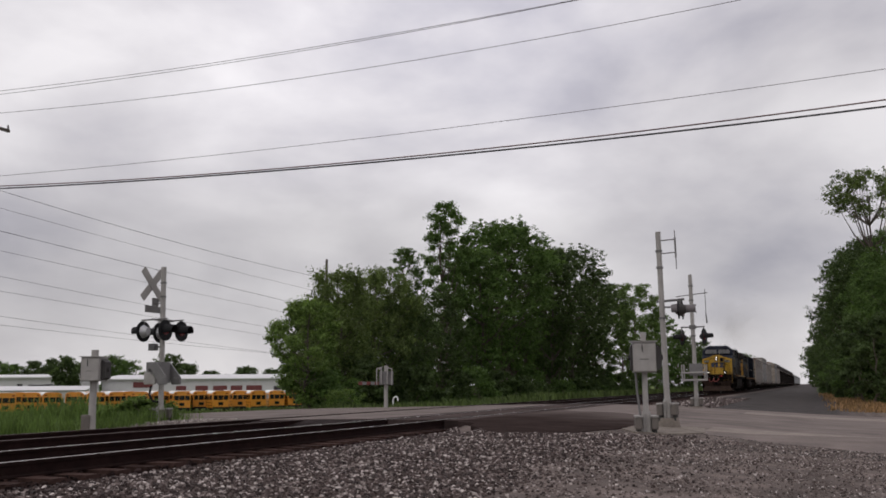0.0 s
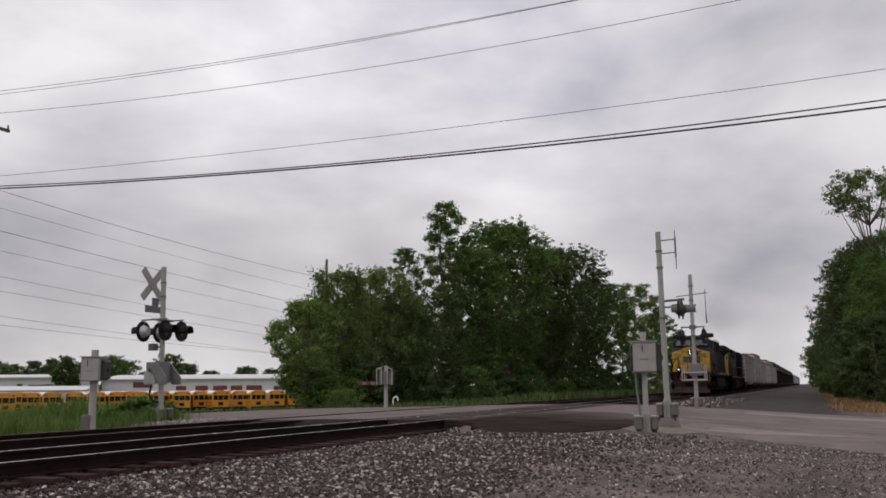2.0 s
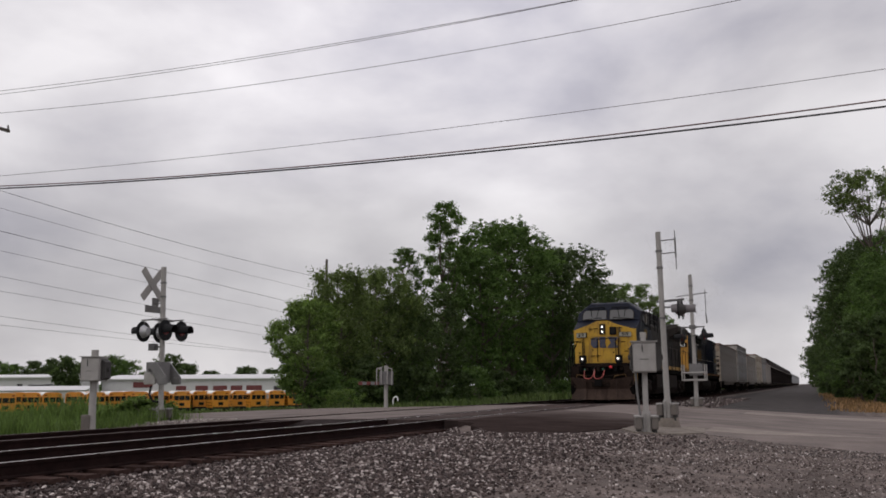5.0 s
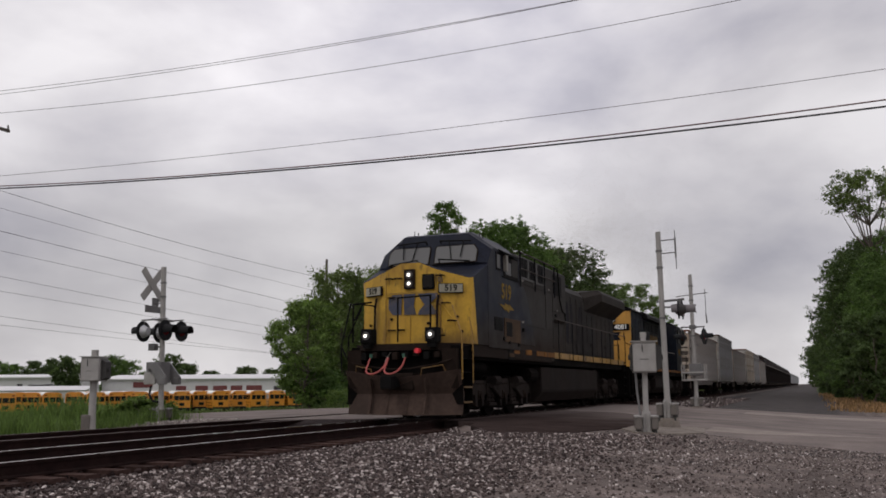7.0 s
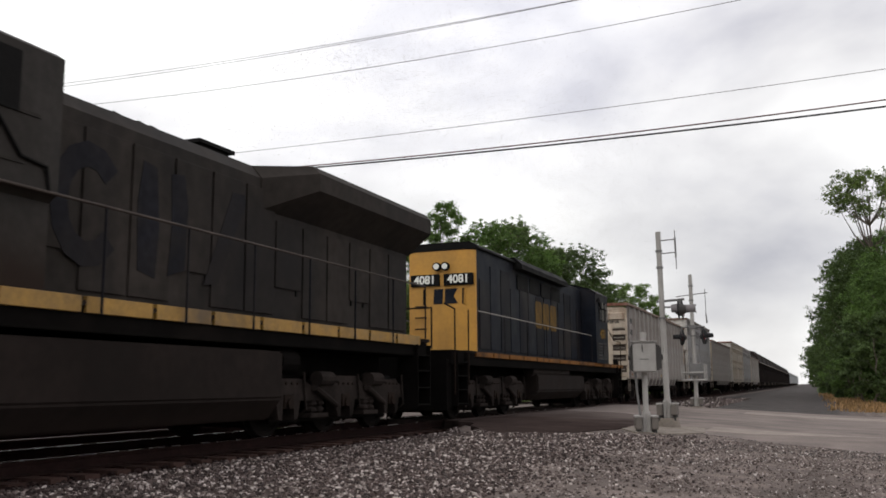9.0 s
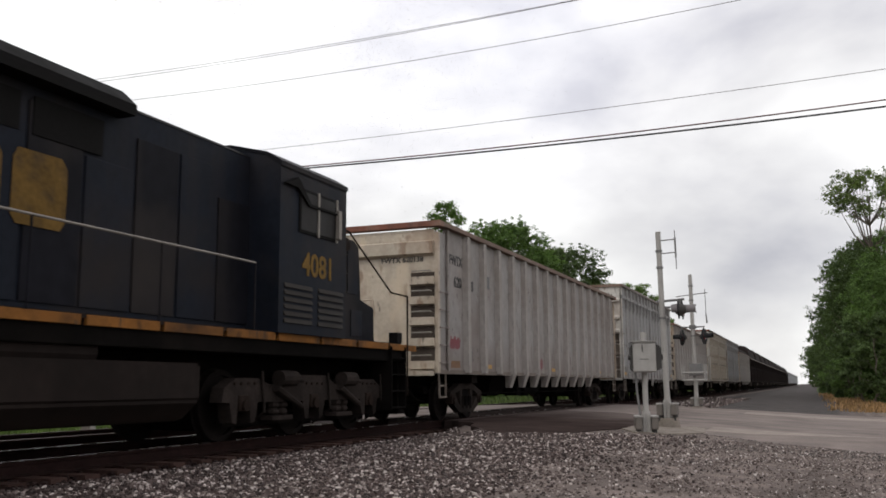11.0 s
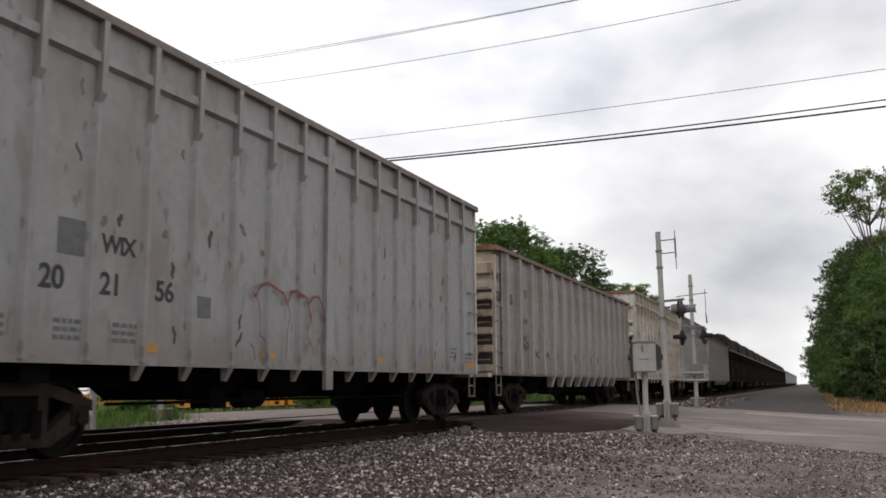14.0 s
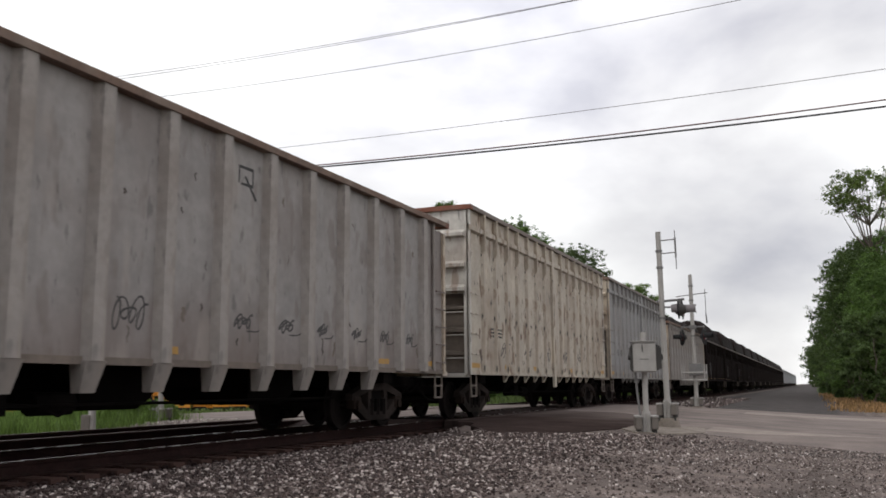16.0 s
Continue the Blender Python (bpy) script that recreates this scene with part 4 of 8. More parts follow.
def build_wires():
    # along the road, crossing over the track
    L, R = -18.9, 24.5
    utility_pole(L, 24.0, 11.75, 90, [(10.55, 1.25)], "weathered wooden utility pole with a crossarm by the road")
    utility_pole(R, 24.0, 12.0, 90, [(11.0, 1.25)], "weathered wooden utility pole with a crossarm by the road")
    bm = bmesh.new()
    tube(bm, (L + 0.05, 23.55, 9.0), (L + 0.05, 23.55, 10.0), 0.24, n=14)
    tagged(part("transformer", bm, ALU_DARK), "grey can transformer hung on the utility pole", "transformer")
    def span(pts, y, r, mat):
        """A sagging wire from pole to pole through three points (x, z)."""
        a, b, c = np.polyfit([p[0] for p in pts], [p[1] for p in pts], 2)
        za, zb = a * L * L + b * L + c, a * R * R + b * R + c
        wire((L, y, za), (R, y, zb), a * (R - L) ** 2 / 4, r, mat)
    span(((-17.94, 8.00), (-0.58, 7.45), (11.13, 7.50)), 24.0, 0.028, WIRE_DARK)
    span(((-17.94, 8.09), (-0.58, 7.53), (11.13, 7.67)), 24.0, 0.022, WIRE_RED)
    span(((-17.98, 8.47), (-0.57, 8.27), (11.19, 8.45)), 24.0, 0.009, WIRE_PALE)
    span(((-17.09, 10.81), (-4.05, 10.48), (7.89, 10.81)), 24.0, 0.010, WIRE_PALE)
    span(((-18.26, 11.73), (-6.11, 11.44), (3.51, 11.57)), 24.0, 0.010, WIRE_PALE)
    span(((-18.26, 11.60), (-6.11, 11.37), (3.51, 11.55)), 24.0, 0.010, WIRE_PALE)
    # beside the track, beyond the grass
    X = -30.0
    utility_pole(X, 16.0, 12.8, 0, [(11.9, 1.4)], "weathered wooden utility pole beyond the track")
    utility_pole(X, 69.8, 11.9, 0, [(10.4, 1.2)], "weathered wooden utility pole beyond the track")
    for k, (a, m, b) in enumerate(((12.6, 10.58, 10.2), (11.4, 9.67, 8.9), (10.0, 8.49, 7.4), (8.9, 7.64, 6.5), (7.8, 6.06, 5.1), (6.8, 5.42, 4.4), (5.6, 4.06, 3.2), (4.9, 3.76, 3.3))):
        f = (45.8 - 16.0) / 53.8
        sag = max((a + (b - a) * f - m) / (4 * f * (1 - f)), 0.1)
        wire((X, 16.0, a), (X, 69.8, b), sag, 0.016 if k in (0, 2) else 0.011, WIRE_DARK if k in (0, 2) else WIRE_PALE)


build_wires()

# ---------------------------------------------------------------- bus yard and sheds, far off
BUS_YELLOW = paint("school_bus_yellow", (0.56, 0.225, 0.018), 0.45, 0, 0.1, 1.0, dirt=0.25, dirt_color=(0.3, 0.14, 0.03))
BUS_WHITE = paint("white_bus_roof", (0.72, 0.71, 0.70), 0.5, 0, 0.06, 1.0)
SHED = paint("pale_metal_cladding", (0.50, 0.49, 0.50), 0.6, 0, 0.06, 0.4, streak=0.12)
SHED_ROOF = paint("grey_white_metal_roof", (0.58, 0.57, 0.58), 0.6, 0, 0.06, 0.3)
SHED_RED = paint("dark_red_trim", (0.13, 0.03, 0.03), 0.7, 0, 0.1, 1.0)
BUS_PANE = glass("dark_bus_glass", (0.012, 0.012, 0.014))


def school_bus():
    """Local y runs from the flat rear end (0) to the bonnet."""
    t = base("school_bus", pose(0, 0, 0), "parked yellow school bus with a white roof", "bus", "school buses in the yard")
    bm = bmesh.new()
    soft_box(bm, -1.2, 1.2, 0.0, 8.8, 0.55, 2.55, 0.08)
    body = part("body", bm, BUS_YELLOW, t)
    bm = bmesh.new()
    prism(bm, [(-1.2, 2.5), (1.2, 2.5), (1.16, 2.75), (0.95, 2.95), (0.5, 3.04), (-0.5, 3.04), (-0.95, 2.95), (-1.16, 2.75)], 1, 0.02, 8.78)
    part("roof_ends", bm, BUS_YELLOW, t)
    bm = bmesh.new()
    prism(bm, [(-1.19, 2.62), (-1.17, 2.77), (-0.96, 2.975), (-0.5, 3.065), (0.5, 3.065), (0.96, 2.975), (1.17, 2.77), (1.19, 2.62), (0.9, 2.6), (-0.9, 2.6)], 1, 0.5, 8.3)
    part("roof", bm, BUS_WHITE, t, "white roof")
    bm = bmesh.new()
    soft_box(bm, -1.0, 1.0, 8.8, 10.4, 0.6, 1.6, 0.1)
    part("bonnet", bm, BUS_YELLOW, t)
    for x0, x1, z0, z1 in ((-0.35, 0.35, 1.75, 2.4), (-1.05, -0.45, 1.75, 2.4), (0.45, 1.05, 1.75, 2.4), (-0.35, 0.35, 0.95, 1.4)):
        bm = bmesh.new()
        soft_box(bm, x0, x1, -0.015, 0.01, z0, z1, 0.005)
        part("rear_window", bm, BUS_PANE, t)
    bm = bmesh.new()
    soft_box(bm, -1.15, 1.15, -0.14, 0.02, 0.45, 0.72, 0.03)
    part("bumper", bm, SIGNAL_BLACK, t)
    for s in (-1, 1):
        bm = bmesh.new()
        soft_box(bm, s * 0.85 - 0.16, s * 0.85 + 0.16, -0.012, 0.01, 2.58, 2.72, 0.005)
        part("lamp", bm, SIGNAL_RED, t)
        for k in range(10):
            bm = bmesh.new()
            box(bm, min(s * 1.19, s * 1.212), max(s * 1.19, s * 1.212), 0.45 + 0.8 * k, 1.1 + 0.8 * k, 1.75, 2.4)
            part("side_window", bm, BUS_PANE, t)
        bm = bmesh.new()
        box(bm, min(s * 1.2, s * 1.215), max(s * 1.2, s * 1.215), 0.05, 8.7, 1.3, 1.36)
        box(bm, min(s * 1.2, s * 1.215), max(s * 1.2, s * 1.215), 0.05, 8.7, 0.9, 0.96)
        part("rub_rail", bm, SIGNAL_BLACK, t)
        for y in (2.2, 9.3):
            bm = bmesh.new()
            tube(bm, (s * 0.9, y, 0.48), (s * 1.16, y, 0.48), 0.48, n=14)
            part("wheel", bm, SIGNAL_BLACK, t)
    return t


def build_yard():
    fw, rt = Vector((-0.3718, 0.9283, 0)), Vector((0.9283, 0.3718, 0))

    def spot(bearing, d):
        p = EYE + fw * d + rt * (d * (bearing - 784) / 1607.0)
        return p.x, p.y
    first, k = school_bus(), 0
    for bearing in (18, 62, 100, 138, 176, 214, 252, 290, 326, 360, 394, 428, 460, 492, -20, 524, 40, 82, 158, 196, 236, 272, 344, 412):
        d = 114 + 0.05 * max(bearing, 0) + (0, 3.5, 1.2, 5.0, 0.5, 2.4)[k % 6] + (11.0 if k > 15 else 0.0)
        x, y = spot(bearing, d)
        turn = 21.8 + (27, 12, 34, 17, 22)[k % 5]
        m = pose(x, y, ground_z(x, y) - 0.02, 0, 0, turn)
        if k == 0:
            first.matrix_basis = m
        else:
            copy_thing(first, m)
        k += 1

    def shed(px0, px1, d, h, ridge, label, doors, red=False):
        x, y = spot((px0 + px1) / 2, d)
        w = (px1 - px0) / 1607.0 * d
        z0 = ground_z(x, y)
        t = base("warehouse", pose(x, y, z0, 0, 0, 21.8), label, "building", "sheds behind the bus yard")
        bm = bmesh.new()
        box(bm, -w / 2, w / 2, 0, 26, -0.4, h)
        part("wall", bm, SHED, t)
        bm = bmesh.new()
        prism(bm, [(-0.6, h), (26.6, h), (26.6, h + 0.25), (13, h + ridge), (-0.6, h + 0.25)], 0, -w / 2 - 0.4, w / 2 + 0.4)
        part("roof", bm, SHED_ROOF, t)
        for q, ww, z, zz in doors:
            bm = bmesh.new()
            soft_box(bm, -w / 2 + q, -w / 2 + q + ww, -0.08, 0.05, z, zz, 0.02)
            part("door" if z < 1 else "window", bm, BUS_PANE if not red or z < 1 else SHED_RED, t)
        return t
    shed(185, 540, 235, 5.6, 1.4, "long pale metal warehouse with dark doors", [(8, 5, 3.6, 5.0), (24, 3.2, 2.6, 4.0), (28.5, 3.6, 2.6, 4.0), (33, 3.0, 2.6, 4.0), (37, 4, 2.6, 4.0), (44, 4.6, 0.2, 3.8), (19, 2.6, 2.6, 4.0)], True)
    shed(-60, 104, 208, 5.9, 1.0, "white metal shed with small windows", [(12.5, 1.2, 3.5, 4.6), (15.0, 3.6, 3.2, 4.4), (18.7, 1.9, 3.4, 4.5), (3, 3, 3.2, 4.4)])
    x, y = spot(70, 172)
    bm = bmesh.new()
    box(bm, -9, 9, 0, 6, 0, 3.2)
    low = base("carport", pose(x, y, ground_z(x, y), 0, 0, 21.8), "low white-roofed open shed by the buses", "building", "sheds behind the bus yard")
    part("wall", bm, SHED, low)
    bm = bmesh.new()
    prism(bm, [(-0.5, 3.2), (6.5, 3.2), (3.0, 4.0)], 0, -9.5, 9.5)
    part("roof", bm, SHED_ROOF, low)
    rnd = random.Random(77)
    for bearing, top, d, w in ((-10, 632, 300, 6), (25, 640, 310, 4), (62, 634, 290, 4.2), (95, 632, 280, 2.6), (122, 628, 190, 2.8), (150, 640, 260, 4), (200, 626, 290, 5), (230, 634, 300, 4.5), (300, 624, 285, 5.5), (332, 640, 300, 4),
                          (374, 654, 330, 4), (438, 646, 330, 5), (482, 650, 330, 4.4), (520, 640, 300, 6), (410, 660, 340, 4)):
        x, y = spot(bearing, d)
        z0 = ground_z(x, y)
        h = 0.79 + (682 - top) / 1607.0 * d - z0
        tree(x, y, h, w, 700 + bearing, rnd.choice((0, 1, 0)), 5000, 0.02, 0.36, 0.0, "dark distant tree behind the sheds", 0.5, "distant trees", 40)


build_yard()

# ---------------------------------------------------------------- grass, weeds and stones
GRASS = leaf_paint("grass_green", (0.082, 0.112, 0.041), 0.5)
WEED = leaf_paint("weed_green", (0.104, 0.156, 0.046), 0.5)
STRAW = leaf_paint("dry_grass_straw", (0.235, 0.142, 0.078), 0.5)


def blades(name, x0, x1, y0, y1, count, h0, h1, w, material, seed, label, keep=None):
    rnd = random.Random(seed)
    verts, faces = [], []
    while len(faces) < count * 2:
        x, y = rnd.uniform(x0, x1), rnd.uniform(y0, y1)
        if keep and not keep(x, y, rnd):
            continue
        z = ground_z(x, y) - 0.03
        h = rnd.uniform(h0, h1) * (0.65 + 0.7 * (0.5 + noise.noise((x * 0.35, y * 0.35, seed))))
        a = rnd.uniform(0, math.tau)
        ux, uy = math.cos(a) * w, math.sin(a) * w
        bx, by = rnd.gauss(0, 0.28) * h, rnd.gauss(0, 0.28) * h
        k = len(verts)
        verts += [(x - ux, y - uy, z), (x + ux, y + uy, z), (x + ux * 0.7 + bx * 0.4, y + uy * 0.7 + by * 0.4, z + h * 0.6), (x - ux * 0.7 + bx * 0.4, y - uy * 0.7 + by * 0.4, z + h * 0.6), (x + bx, y + by, z + h)]
        faces += [(k, k + 1, k + 2, k + 3), (k + 3, k + 2, k + 4)]
    return tagged(raw(name, verts, faces, material), label, "grass", kind="stuff")


def off_road(x, y, rnd):
    return not ROAD_A - 2.2 < y < ROAD_B + 2.4


def build_grass():
    blades("weeds", -24, -9.3, 8, 20.5, 50000, 0.28, 0.80, 0.010, WEED, 1, "tall green weeds beyond the track", lambda x, y, r: r.random() < ease(-9.0, -11.5, x))
    blades("grass", -60, -9.6, 40, 66, 26000, 0.15, 0.50, 0.04, GRASS, 2, "green roadside grass beyond the crossing")
    blades("grass", -90, -24, -5, 110, 30000, 0.15, 0.5, 0.07, GRASS, 3, "green grass in front of the bus yard", off_road)
    blades("grass", -15, -9.0, 64, 170, 9000, 0.3, 0.7, 0.07, GRASS, 4, "green grass under the trees", lambda x, y, r: True)
    blades("weeds", -30, -7.6, 17.5, 22.7, 26000, 0.15, 0.5, 0.012, WEED, 7, "low green weeds along the road's edge", lambda x, y, r: r.random() < ease(-7.4, -9.0, x))
    blades("grass", -12, -9.5, 20.0, 22.0, 1500, 0.3, 0.9, 0.03, WEED, 5, "weeds around the signal mast")
    blades("dry_grass", 9.6, 20, 46, 120, 20000, 0.08, 0.30, 0.04, STRAW, 6, "dry straw-coloured grass by the gravel road", lambda x, y, r: r.random() < ease(9.3, 11.5, x - 0.004 * (110 - y) + (58 - y) * 0.05 * (y < 58)))
    bm = bmesh.new()
    x, y = -12.2, 45.5
    z = ground_z(x, y)
    bar(bm, [(x, y, z), (x, y, z + 0.55), (x + 0.06, y, z + 0.68), (x + 0.16, y, z + 0.72), (x + 0.26, y, z + 0.66), (x + 0.3, y, z + 0.5)], 0.045)
    tagged(part("vent_pipe", bm, BUS_WHITE), "small white bent pipe standing in the grass", "pipe")
    for x, y, h, w in ((-9.2, 21.5, 0.8, 0.55), (-8.9, 22.1, 0.7, 0.5), (-13.2, 42.0, 1.3, 1.0), (-11.5, 16.2, 0.7, 0.9), (-12.6, 18.0, 0.6, 1.0), (-11.0, 14.2, 0.75, 0.9), (-12.2, 14.8, 0.8, 1.0)):
        tree(x, y, h, w, int(900 + x * 10), 4, 5000, 0.0, 0.045, 0.0, "small green bush in the grass", 0.4, "bushes", 12)


build_grass()


def stones(name, n, place, size, material, seed, label):
    """Loose stones as squashed, skewed lumps of ten triangles."""
    rng = np.random.default_rng(seed)
    cube = np.array([(-1, -1, -1), (1, -1, -1), (1, 1, -1), (-1, 1, -1), (-1, -1, 1), (1, -1, 1), (1, 1, 1), (-1, 1, 1)], float) * 0.62
    quads = np.array([(4, 5, 6, 7), (0, 1, 5, 4), (1, 2, 6, 5), (2, 3, 7, 6), (3, 0, 4, 7)])
    xy = place(rng, n)
    r = size[0] + (size[1] - size[0]) * rng.random(n) ** 1.8
    v = cube[None] * (1 + rng.uniform(-0.42, 0.42, (n, 8, 3)))
    v *= (r[:, None] * rng.uniform(0.7, 1.25, (n, 3)))[:, None, :] * np.array((1, 1, 0.8))
    a, b = rng.uniform(0, math.tau, n), rng.uniform(-0.8, 0.8, n)
    ca, sa, cb, sb = np.cos(a)[:, None], np.sin(a)[:, None], np.cos(b)[:, None], np.sin(b)[:, None]
    x, y, z = v[..., 0], v[..., 1], v[..., 2]
    y, z = y * cb - z * sb, y * sb + z * cb
    x, y = x * ca - y * sa, x * sa + y * ca
    base_z = np.array([ground_z(p, q) for p, q in xy]) + r * rng.uniform(0.0, 0.75, n)
    v = np.stack([x + xy[:, :1], y + xy[:, 1:], z + base_z[:, None]], -1).reshape(-1, 3)
    f = (quads[None] + (np.arange(n) * 8)[:, None, None]).reshape(-1, 4)
    return tagged(raw(name, v.tolist(), f.tolist(), material), label, "gravel", kind="stuff")


def stone_paint(name, tones):
    """Each stone takes its tone by chance from the ramp."""
    m = paint(name, (0.5, 0.5, 0.5), 0.8, 0, 0.2, 8.0, gloss=0.35)
    nt = m.node_tree
    b = nt.nodes["Principled BSDF"]
    g = nt.nodes.new("ShaderNodeNewGeometry")
    r = nt.nodes.new("ShaderNodeValToRGB")
    while len(r.color_ramp.elements) < len(tones):
        r.color_ramp.elements.new(0.5)
    for e, (at, c) in zip(r.color_ramp.elements, tones):
        e.position, e.color = at, (*c, 1)
    nt.links.new(g.outputs["Random Per Island"], r.inputs["Fac"])
    nt.links.new(r.outputs["Color"], b.inputs["Base Color"])
    return m


def build_stones():
    pale = stone_paint("pale_ballast_stone", ((0.0, (0.015, 0.0088, 0.0080)), (0.5, (0.058, 0.0395, 0.036)), (0.80, (0.135, 0.102, 0.094)), (1.0, (0.56, 0.495, 0.465))))
    dark = stone_paint("dark_gravel_stone", ((0.0, (0.030, 0.025, 0.023)), (0.6, (0.072, 0.063, 0.059)), (0.9, (0.12, 0.108, 0.102)), (1.0, (0.34, 0.32, 0.31))))

    def shoulder(rng, n):
        x = 1.30 + 4.1 * rng.random(n) ** 1.15 + rng.exponential(0.8, n) * rng.random(n)
        y = 4.0 + 15.8 * rng.random(n)
        ok = (y < 19.9 - np.clip(x - 1.2, 0, 2.2) * 1.6 + np.clip(x - 3.6, 0, 3) * 1.1)
        return np.stack([x, y], -1)[ok][:n] if ok.all() else np.stack([np.where(ok, x, 1.4 + x * 0.3), np.where(ok, y, 5 + y * 0.5)], -1)

    def drive(rng, n):
        x = 3.0 + 8.5 * rng.random(n)
        y = 6.0 + 14.0 * rng.random(n)
        bad = (y > 16.0 + np.clip(x - 3.6, 0, 2.6) * 1.2) & (x < 6.6) | (x > 6.4) & (y > 18.8)
        y = np.where(bad, 6 + (y - 6) * 0.68, y)
        return np.stack([x + 0.28 * np.sin(1.9 * x + 2.6 * y) * np.sin(0.7 * x), y - 0.3 * np.abs(np.sin(2.3 * x - 1.1 * y))], -1)

    def spill(rng, n):
        x = 5.0 + 14.0 * rng.random(n)
        return np.stack([x, 16.6 + 4.6 * rng.random(n) ** 1.6], -1)

    def crib(rng, n):
        return np.stack([rng.uniform(-1.9, 1.36, n), rng.uniform(3, 18.4, n)], -1)

    def verge(rng, n):
        return np.stack([rng.uniform(1.4, 4.6, n), rng.uniform(41, 75, n)], -1)

    def beyond(rng, n):
        return np.stack([-8.4 + 2.3 * rng.random(n), rng.uniform(7, 22.5, n)], -1)
    stones("ballast", 60000, shoulder, (0.010, 0.031), pale, 1, "pale grey crushed ballast stones beside the rail")
    stones("gravel", 26000, drive, (0.007, 0.020), stone_paint("grey_gravel_stone", ((0.0, (0.034, 0.024, 0.021)), (0.55, (0.122, 0.094, 0.085)), (0.85, (0.235, 0.193, 0.178)), (1.0, (0.54, 0.49, 0.47)))), 2, "dark grey loose gravel")
    stones("gravel", 5000, spill, (0.007, 0.02), dark, 6, "loose gravel scattered on the asphalt")
    stones("ballast", 5000, crib, (0.02, 0.05), paint("oily_ballast_stone", (0.024, 0.0155, 0.0145), 0.95, 0, 0.2, 8.0, island=0.6, gloss=0.04), 3, "dark ballast stones between the sleepers")
    stones("ballast", 4000, verge, (0.03, 0.07), pale, 4, "pale ballast beside the far track")
    stones("ballast", 5000, beyond, (0.015, 0.04), stone_paint("pale_roadside_stone", ((0.0, (0.12, 0.10, 0.09)), (0.6, (0.24, 0.205, 0.185)), (1.0, (0.5, 0.46, 0.43)))), 5, "pale ballast beyond the track")


build_stones()

# ---------------------------------------------------------------- the train
SPEED = 11.183
MOVING, ROLLING = [], []
BLUE = paint("dirty_dark_blue_paint", (0.0105, 0.0125, 0.0185), 0.5, 0, 0.25, 1.6, streak=0.35, dirt=0.6, dirt_color=(0.028, 0.022, 0.019), gloss=0.05)
NUM_WORN = paint("worn_yellow_number", (0.21, 0.135, 0.032), 0.7, 0, 0.3, 2.5, dirt=0.6, dirt_color=(0.08, 0.055, 0.02), gloss=0.05)
NUM_DIM = paint("grimy_yellow_number", (0.15, 0.092, 0.028), 0.7, 0, 0.3, 2.5, dirt=0.6, dirt_color=(0.06, 0.04, 0.02), gloss=0.05)
BLUE_SOOT = paint("sooty_dark_blue_paint", (0.0082, 0.0082, 0.0112), 0.55, 0, 0.4, 0.8, streak=0.5, dirt=0.9, dirt_color=(0.034, 0.0285, 0.0262), gloss=0.05)
GREY_BAND = paint("dirty_grey_paint", (0.029, 0.026, 0.024), 0.6, 0, 0.25, 1.4, streak=0.3, dirt=0.5, dirt_color=(0.022, 0.017, 0.015), gloss=0.05)
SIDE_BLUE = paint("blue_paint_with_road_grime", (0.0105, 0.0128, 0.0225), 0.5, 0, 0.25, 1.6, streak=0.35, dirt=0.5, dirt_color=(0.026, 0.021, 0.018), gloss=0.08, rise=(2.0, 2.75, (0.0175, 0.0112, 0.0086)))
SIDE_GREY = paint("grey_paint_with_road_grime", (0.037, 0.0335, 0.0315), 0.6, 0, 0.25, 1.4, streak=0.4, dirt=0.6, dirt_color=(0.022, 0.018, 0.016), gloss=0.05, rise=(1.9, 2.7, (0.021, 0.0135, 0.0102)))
TAN = paint("tan_grimy_door", (0.070, 0.046, 0.031), 0.8, 0, 0.3, 1.8, streak=0.3, dirt=0.5, dirt_color=(0.04, 0.027, 0.019), gloss=0.05)
INTAKE_FRAME = paint("grey_intake_frame", (0.085, 0.082, 0.080), 0.7, 0, 0.25, 3.0, streak=0.3, gloss=0.1)
BROWN = paint("brown_road_grime", (0.019, 0.013, 0.0105), 0.8, 0, 0.3, 1.8, dirt=0.6, dirt_color=(0.010, 0.0075, 0.0065), gloss=0.05)
YELLOW = paint("worn_yellow_paint", (0.48, 0.285, 0.034), 0.5, 0, 0.18, 2.0, streak=0.6, dirt=0.55, dirt_color=(0.15, 0.078, 0.024), scuff=0.5, gloss=0.25, rise=(1.55, 2.05, (0.085, 0.046, 0.019)))
ORANGE = paint("weathered_orange_yellow_paint", (0.42, 0.21, 0.03), 0.55, 0, 0.14, 2.0, streak=0.3, dirt=0.35, dirt_color=(0.14, 0.07, 0.02))
SILL_ORANGE = paint("rusty_orange_sill_paint", (0.17, 0.072, 0.018), 0.7, 0, 0.3, 2.5, dirt=0.95, dirt_color=(0.035, 0.02, 0.012), scuff=0.6, gloss=0.1)
YELLOW_DIRTY = paint("grimy_yellow_paint", (0.27, 0.15, 0.028), 0.6, 0, 0.3, 2.5, dirt=0.75, dirt_color=(0.045, 0.028, 0.016))
BLACK = paint("black_steel", (0.0075, 0.007, 0.007), 0.7, 0, 0.3, 3.0, gloss=0.05)
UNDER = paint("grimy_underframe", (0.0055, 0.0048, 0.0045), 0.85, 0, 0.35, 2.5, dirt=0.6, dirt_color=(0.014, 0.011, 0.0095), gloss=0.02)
TANK = paint("dusty_black_tank", (0.0165, 0.0125, 0.0112), 0.75, 0, 0.3, 1.0, streak=0.5, dirt=0.7, dirt_color=(0.0105, 0.0082, 0.0075), gloss=0.05, rise=(0.2, 0.6, (0.024, 0.0175, 0.0150)))
